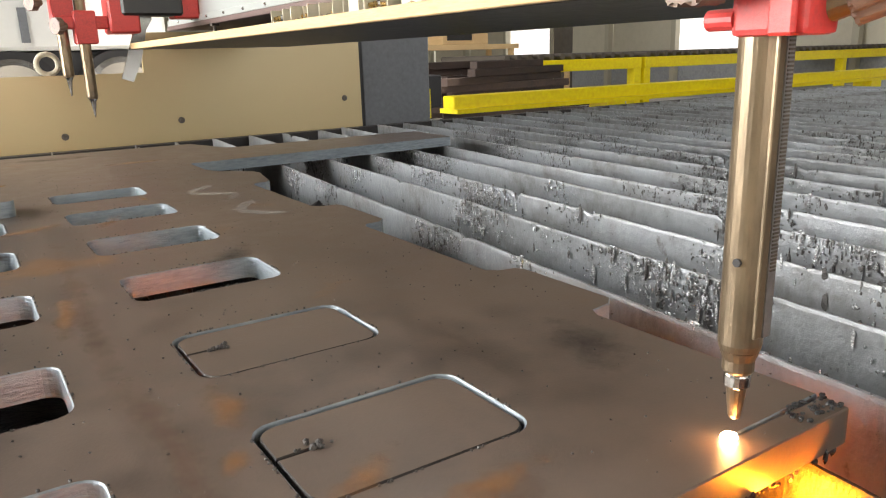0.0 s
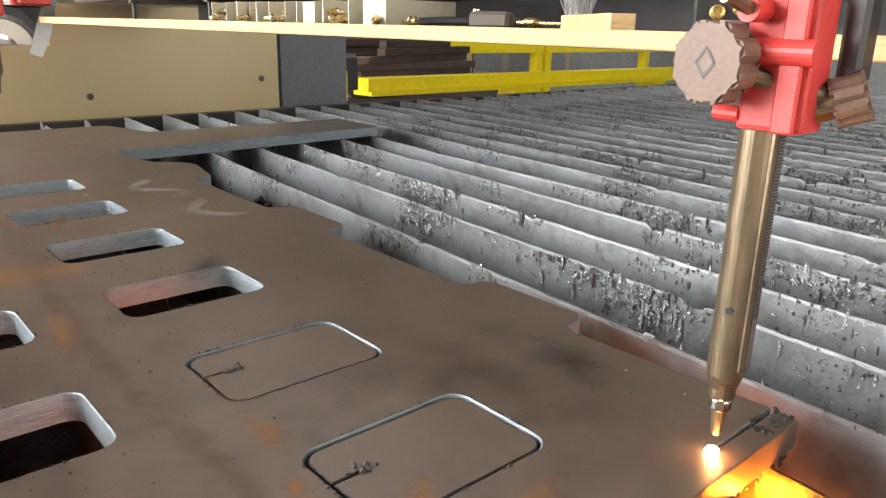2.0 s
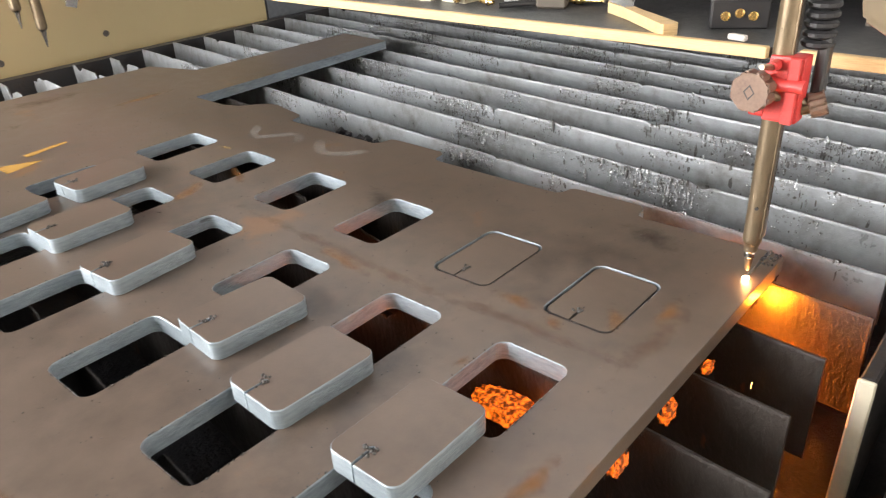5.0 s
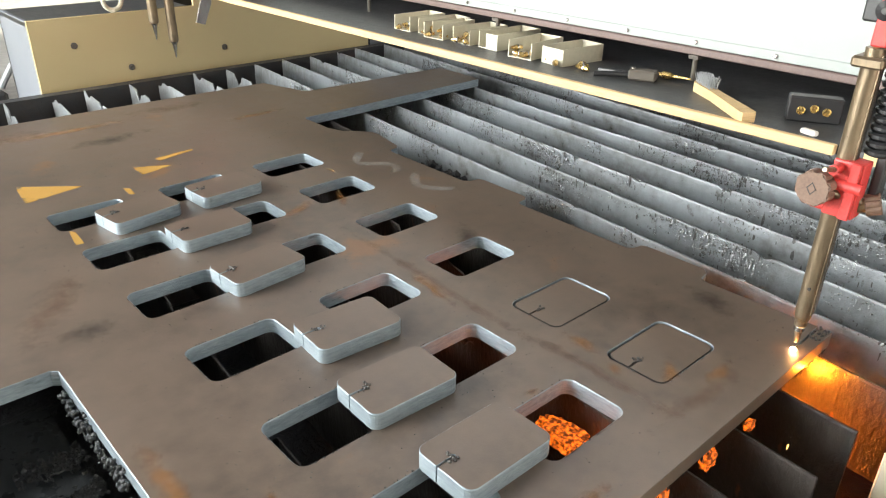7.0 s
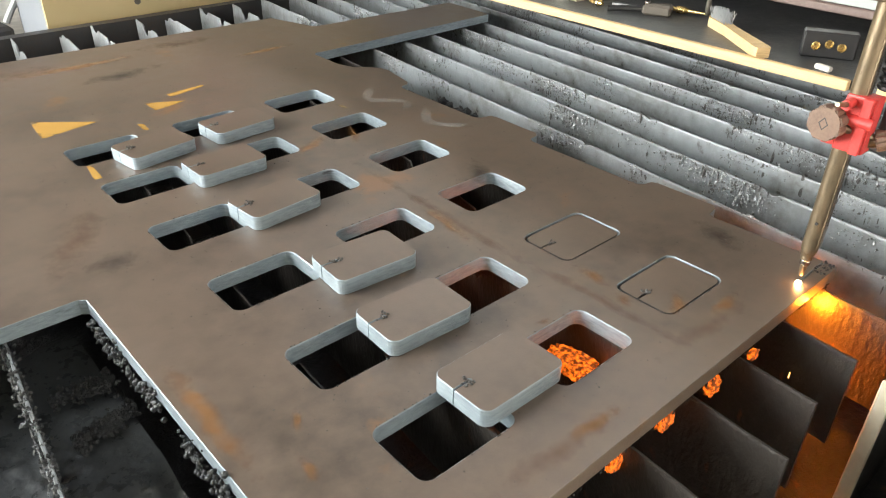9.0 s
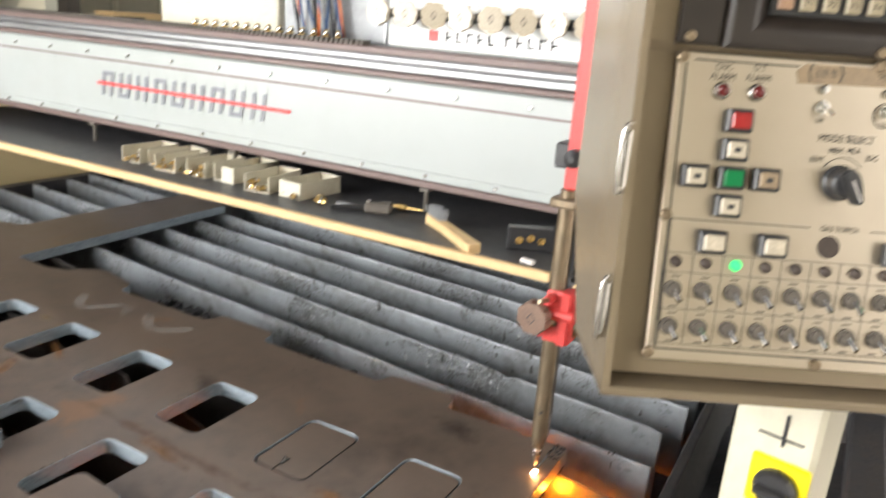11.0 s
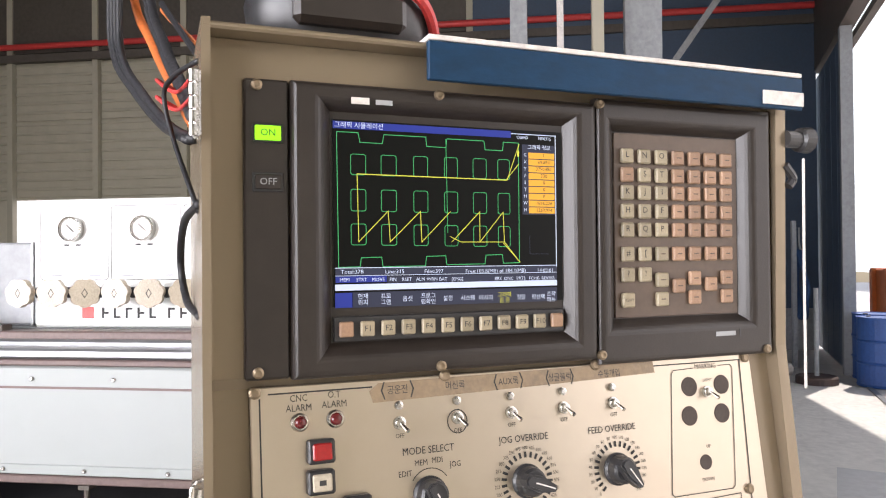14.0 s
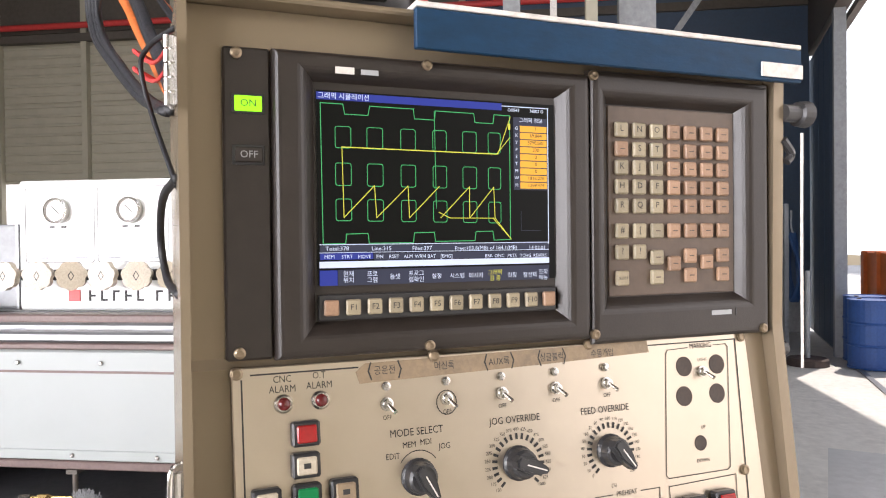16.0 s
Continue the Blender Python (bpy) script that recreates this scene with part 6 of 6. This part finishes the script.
push(0.490, -0.168, "lens_red", 0.026)
for x, y, r in ((0.463, -0.027, 0.0105), (0.507, -0.0275, 0.0105), (0.459, -0.058, 0.0105), (0.503, -0.0585, 0.0105), (0.4735, -0.108, 0.008), (0.155, -0.163, 0.0105)):
    on_panel("blank_hole", lathe([(r, 0.0012), (r, 0.0019), (r - 0.0008, 0.0022), (0.001, 0.0019)], 24, m=Matrix.Translation((x, y, 0))), M["hole"])


def knob(x, y, a):
    base = on_panel("rotary_knob", lathe([(0.0165, 0.0015), (0.0165, 0.004), (0.0145, 0.006), (0.0135, 0.016), (0.011, 0.018)], 24, m=Matrix.Translation((x, y, 0))), M["black"], None, "black pointer knob")
    o = [(-0.012, -0.006), (0.004, -0.0075), (0.019, -0.003), (0.0205, 0.0), (0.019, 0.003), (0.004, 0.0075), (-0.012, 0.006), (-0.0145, 0.0)]
    bm = prism(o, 0.014, 0.028)
    bmesh.ops.bevel(bm, geom=[e for e in bm.edges if all(v.co.z > 0.027 for v in e.verts)], offset=0.002, segments=2, affect="EDGES")
    on_panel("pointer", moved(bm, Matrix.Translation((x, y, 0)) @ pose(0, 0, 0, 0, 0, a)), M["black"], base)
    on_panel("pointer_line", moved(box(-0.004, 0.017, -0.0006, 0.0006, 0.0281, 0.0284), Matrix.Translation((x, y, 0)) @ pose(0, 0, 0, 0, 0, a)), M["paper"], base)


knob(0.156, -0.103, -62)
knob(0.257, -0.103, -20)
knob(0.361, -0.103, -55)
em = on_panel("emergency_stop", lathe([(0.024, 0.0015), (0.024, 0.004), (0.013, 0.006), (0.013, 0.022), (0.010, 0.022)], 28, m=Matrix.Translation((0.472, -0.236, 0))), M["lens_yellow"], None, "red mushroom emergency stop")
on_panel("mushroom", lathe([(0.012, 0.020), (0.019, 0.022), (0.0205, 0.028), (0.018, 0.034), (0.010, 0.0365), (0.001, 0.037)], 28, m=Matrix.Translation((0.472, -0.236, 0))), M["red"], em, smooth=True)
# hinge, latches and side fittings
hinge = part("hinge", box(-0.051, -0.0445, -0.035, -0.018, 1.806, 1.862, 0.002), M["chrome"], console, "bright steel hinge")
for k in range(5):
    part("knuckle", tube((-0.050, -0.032, 1.807 + k * 0.011), (-0.050, -0.032, 1.8165 + k * 0.011), 0.0045, n=12), M["chrome"], hinge)
for z0, z1 in ((1.475, 1.525), (1.335, 1.385)):
    l = part("latch", tube((-0.049, -0.045, z0), (-0.049, -0.045, z1), 0.004, n=10), M["chrome"], console, "bright draw latch")
    part("latch_loop", cable([(-0.046, -0.040, z0 - 0.006), (-0.054, -0.048, z0), (-0.054, -0.05, z1), (-0.046, -0.042, z1 + 0.006)], 0.002), M["chrome"], l)
part("side_knob", lathe([(0.010, 0.0), (0.010, 0.02), (0.014, 0.022), (0.0155, 0.035), (0.011, 0.04), (0.001, 0.04)], 16, m=Matrix.Translation((0.60, -0.01, 1.84)) @ pose(0, 0, 0, 0, 90, 0)), M["black"], console, "black side knob")
part("pull_cord", cable([(0.607, -0.03, 1.815), (0.606, -0.03, 1.68), (0.604, -0.032, 1.555)], 0.0016), M["paper"], console, "pale thin cord")
part("side_hook", cable([(0.60, -0.01, 1.81), (0.612, -0.01, 1.795), (0.605, -0.01, 1.785)], 0.005), M["black"], console)
part("side_bolt", tube((0.60, 0.0, 1.572), (0.612, 0.0, 1.572), 0.008, n=10), M["black"], console)
# the post that carries it
pst = thing("console_post", pose(0.03, -0.115, 0, 0, 0, -12), "cream painted post under the console with a rotary main switch", "post")
part("column", box(-0.06, 0.06, -0.035, 0.060, 0.02, 1.275, 0.006), M["cream_edge"], pst)
part("foot_plate", box(-0.11, 0.11, -0.11, 0.11, 0.0, 0.02, 0.004), M["bed"], pst)
part("head_plate", box(-0.03, 0.16, -0.09, 0.08, 1.262, 1.2765, 0.003), M["bed"], pst)
sw = part("main_switch", box(-0.068, -0.0605, -0.035, 0.030, 1.09, 1.155, 0.003), M["yellow"], pst, "yellow main switch plate")
part("switch_knob", lathe([(0.024, 0.0), (0.024, 0.008), (0.02, 0.014), (0.001, 0.014)], 20, m=Matrix.Translation((-0.068, -0.0025, 1.122)) @ pose(0, 0, 0, 0, -90, 0)), M["black"], sw)
part("switch_grip", box(-0.094, -0.080, -0.02, 0.016, 1.117, 1.127, 0.002), M["black"], sw)
part("scratch", box(-0.0612, -0.0605, -0.02, 0.03, 1.178, 1.181), M["black"], pst)
part("scratch", box(-0.0612, -0.0605, 0.0, 0.004, 1.17, 1.21), M["black"], pst)
# near end carriage below the console: black framing
ne = thing("near_carriage", pose(0, 0, 0), "black near end carriage of the gantry", "end carriage")
part("rail_beam", box(0.13, 1.5, -0.30, -0.10, 0.30, 0.70, 0.008), M["bed"], ne)
part("upright", box(0.98, 1.38, -0.34, -0.12, 0.70, 1.128, 0.008), M["bed"], ne)
part("skirt", box(0.12, 1.5, -0.32, -0.305, 0.0, 0.62, 0.003), M["tray"], ne)
part("bracket", box(0.10, 0.16, -0.26, -0.14, 0.55, 0.72, 0.004), M["steel_grey"], ne)
part("rail_beam", box(0.14, 1.0, -0.29, -0.22, 0.74, 0.80, 0.004), M["bed"], ne)
for k in range(3):
    part("blue_cable", cable([(0.10 + 0.02 * k, -0.06, 0.02), (0.12 + 0.02 * k, -0.05, 0.35), (0.20 + 0.03 * k, -0.06, 0.52), (0.34, -0.09, 0.56 + 0.02 * k)], 0.012), M["hose_blue"], ne)

# helmet on the console's hood
hl = thing("welding_helmet", CON @ pose(0.10, 0.09, 1.906), "black welding helmet with a red rim on the console", "helmet")
bm = ball((0, 0, 0.05), 0.085, None, 3, (1.15, 0.8, 0.9))
for v in bm.verts:
    v.co.z = max(v.co.z, 0.001)
part("shell", bm, M["black"], hl, smooth=True)
part("visor", box(-0.06, 0.05, -0.075, -0.055, 0.02, 0.055, 0.006), M["bezel"], hl)
part("rim", cable([(0.02, -0.068, 0.07), (0.07, -0.055, 0.06), (0.098, -0.02, 0.03), (0.104, 0.02, 0.006)], 0.006), M["red"], hl, "red rim")
part("strap", cable([(-0.1, 0.0, 0.02), (-0.115, -0.03, 0.012), (-0.09, -0.06, 0.008)], 0.007), M["rubber"], hl)
# cables that hang beside the console
for pts, r, mt, label, off in (
        ([(0.148, 0.372, 2.079), (0.131, 0.357, 1.982), (0.053, 0.28, 1.909), (-0.039, 0.197, 1.852), (-0.140, 0.118, 1.818)], 0.0045, "rubber", "black cable looping to the console's side", 4),
        ([(0.197, 0.381, 2.098), (0.129, 0.312, 1.994), (0.017, 0.221, 1.905), (-0.132, 0.121, 1.832)], 0.0065, "orange", "orange hose hanging beside the console", 1),
        ([(0.167, 0.338, 2.084), (0.072, 0.261, 1.968), (-0.015, 0.196, 1.902), (-0.133, 0.120, 1.839)], 0.0065, "rubber", "thick black hose hanging beside the console", 2),
        ([(-0.169, 0.099, 1.883), (-0.132, 0.142, 1.880), (-0.107, 0.166, 1.868), (-0.113, 0.153, 1.823), (-0.158, 0.105, 1.749)], 0.0025, "rubber", "thin black wire on the console's side", 1),
        ([(-0.167, 0.100, 1.756), (-0.110, 0.144, 1.742), (-0.049, 0.180, 1.704), (-0.065, 0.165, 1.664), (-0.149, 0.109, 1.654)], 0.004, "rubber", "black cable loop at the console's side", 1)):
    for k in range(off):
        d = Vector((0.007 * k, 0.009 * k, 0.003 * (k % 2)))
        start = Vector(pts[0])
        far = [start + Vector((0.12, 0.14, 1.2)), start + Vector((0.02, 0.02, 0.25))] if start.z > 2 else []
        solid("hose" if r > 0.006 else "cable", cable([*far, *[Vector(p) + d * (1 - 0.7 * i / len(pts)) for i, p in enumerate(pts)]], r), M[mt], label, "hose" if r > 0.006 else "cable", "console cables", smooth=True)
for z in (1.876, 1.858):
    solid("cable_tie", cable([(-0.030, 0.186, z + 0.01), (-0.06, 0.20, z + 0.02), (-0.085, 0.165, z), (-0.16, 0.105, z)], 0.002), M["red"], "red cable tie round the console's hoses", "cable tie", "cable ties")

# ---------------------------------------------------------------- gas panel and hoses on the gantry
GAUGE_STEP = 0.220
gp = thing("gas_control_unit", pose(1.15, 0, 1.515), "white enamelled gas control panel with gauges and knobs", "gas control unit")
part("body", box(0.0, 0.2, 0.30, 1.262, 0.0, 0.366, 0.006), M["white"], gp)
for k in range(4):
    y1 = 1.240 - k * GAUGE_STEP
    bm = strip(rounded(y1 - 0.210, y1, 0.135, 0.345, 0.008, 3), 0.0016, None, True)
    part("outline", moved(bm, Matrix(((0, 0, -1, -0.001), (1, 0, 0, 0), (0, 1, 0, 0), (0, 0, 0, 1)))), M["ink"], gp)
    c = (0.0, y1 - 0.1, 0.28)
    g = part("gauge", lathe([(0.036, 0.0), (0.036, 0.016), (0.030, 0.018), (0.029, 0.012), (0.001, 0.012)], 28, m=Matrix.Translation(c) @ pose(0, 0, 0, 0, -90, 0)), M["chrome"], gp, "chrome ringed pressure gauge")
    part("dial", lathe([(0.0285, 0.0125), (0.0285, 0.0132), (0.001, 0.0132)], 24, m=Matrix.Translation(c) @ pose(0, 0, 0, 0, -90, 0)), M["paper"], g)
    part("needle", tube((-0.0145, c[1] - 0.012, c[2] - 0.008), (-0.0145, c[1] + 0.010, c[2] + 0.012), 0.0012, n=6), M["ink"], g)
    for dy in (-0.018, 0.018):
        part("label_bar", box(-0.002, -0.0005, c[1] + dy - 0.008, c[1] + dy + 0.008, 0.232, 0.237), M["ink"], gp)
    for dy in (-0.07, 0.05):
        part("label_bar", box(-0.002, -0.0005, c[1] + dy - 0.018, c[1] + dy + 0.018, 0.145, 0.15), M["steel_grey"], gp)
for k in range(8):
    y = 1.255 - k * 0.0965
    s = Matrix.Translation((-0.055, y, 0.10)) @ pose(0, 0, 0, 0, -90, 12 * (k % 3))
    out = []
    for i in range(56):
        a = 2 * math.pi * i / 56
        f = 0.040 * (1 - 0.10 * (0.5 + 0.5 * math.cos(7 * a)) ** 2)
        out.append((f * math.cos(a), f * math.sin(a)))
    kn = part("valve_knob", prism(out, 0.0, 0.02, m=s), M["lens_white"], gp, "off-white scalloped valve knob")
    part("stem", tube((-0.055, y, 0.10), (0.0, y, 0.10), 0.014, n=14), M["chrome"], kn)
    part("knob_mark", moved(strip([(-0.012, 0), (0, 0.007), (0.012, 0), (0, -0.007)], 0.002, None, True, 0.0204), s), M["ink"], kn)
    part("valve_body", box(-0.03, 0.0, y - 0.04, y - 0.016, 0.085, 0.115, 0.004), M["black"], gp)
part("mark_block", box(-0.002, -0.0003, 1.075, 1.11, 0.025, 0.058), M["red"], gp, "red block of the maker's mark")
for k in range(10):
    y = 1.055 - k * 0.036 - (0.02 if k > 4 else 0)
    part("mark_bar", box(-0.002, -0.0003, y - 0.012, y - 0.006, 0.026, 0.056), M["ink"], gp)
    part("mark_bar", box(-0.002, -0.0003, y - 0.026, y - 0.012, (0.038, 0.026, 0.05)[k % 3], (0.044, 0.032, 0.056)[k % 3]), M["ink"], gp)
cb = thing("gas_cabinet", pose(1.2, 0, 1.515), "pale grey steel cabinet on the gantry beside the gas panel", "cabinet")
part("body", box(0.0, 0.2, 1.30, 1.74, 0.0, 0.245, 0.006), M["steel_grey"], cb)
part("edge", box(-0.003, 0.0, 1.30, 1.308, 0.0, 0.245), M["rail"], cb)
tc = thing("tall_cabinet", pose(1.35, 0, 1.515), "tall cream steel cabinet with a blue top edge", "cabinet")
part("body", box(0.0, 0.08, 1.90, 2.55, 0.0, 0.62, 0.006), M["cream_edge"], tc)
part("top_edge", box(-0.02, 0.08, 1.88, 2.57, 0.62, 0.64), M["blue"], tc)
part("latch", box(-0.012, 0.0, 1.905, 1.925, 0.40, 0.46, 0.003), M["paper"], tc)
rng = random.Random(30)
for k in range(16):
    y0 = 1.44 + 0.012 * k
    mt, label = (("hose_blue", "blue gas hose dropping to the gantry"), ("orange", "orange gas hose dropping to the gantry"), ("rubber", "black hose dropping to the gantry"), ("rubber", "black hose dropping to the gantry"), ("hose_blue", "blue gas hose dropping to the gantry"), ("steel_grey", "pale grey hose dropping to the gantry"))[k % 6]
    solid("gas_hose", cable([(1.14 + rng.uniform(-0.03, 0.03), y0 + rng.uniform(-0.01, 0.01), 1.525), (1.15 + rng.uniform(-0.02, 0.02), y0 + 0.03, 1.68), (1.15 + rng.uniform(-0.03, 0.03), 1.585 + rng.uniform(-0.035, 0.035), 1.98),
                             (1.16 + rng.uniform(-0.03, 0.03), 1.59 + rng.uniform(-0.045, 0.045), 2.4), (1.2, 1.62 + rng.uniform(-0.05, 0.05), 3.2)], 0.0048, 8, 5), M[mt], label, "hose", "gas hoses", smooth=True)
for z in (1.98, 2.2):
    solid("hose_strap", lathe([(0.05, z), (0.054, z + 0.004), (0.054, z + 0.014), (0.05, z + 0.018)], 16, m=Matrix.Translation((1.15, 1.585, 0))), M["rubber"], "black strap round the hose bundle", "strap", "hose straps")
for k in range(14):
    y = 1.42 + k * 0.05
    f = thing("hose_fitting", pose(1.10, y, 1.515), "small brass hose fitting on the gantry", "fitting", "hose fittings")
    part("nut", lathe([(0.012, 0.0), (0.012, 0.014), (0.008, 0.016), (0.008, 0.03), (0.005, 0.034)], 6), M["gold"], f)
    part("collar", lathe([(0.009, 0.018), (0.0105, 0.02), (0.0105, 0.026), (0.009, 0.028)], 12), M["chrome"], f)
# steelwork seen over the console's hood
for x, y, w, mt in ((5.0, 0.0, 0.13, "steel_grey"), (5.0, -0.32, 0.05, "paper"), (5.2, -0.62, 0.09, "wall"), (5.6, -1.02, 0.30, "steel_grey")):
    solid("steel_upright", box(-0.08, 0.08, -w / 2, w / 2, 0, 8.0), M[mt], "pale painted steel upright in the hall", "upright", "uprights", m=pose(x, y, 0))
solid("brace", box(-0.04, 0.04, -0.04, 0.04, -2.0, 2.0), M["steel_grey"], "diagonal steel brace by the gate", "brace", m=pose(9.0, -2.55, 5.2, 35, 0, 0))
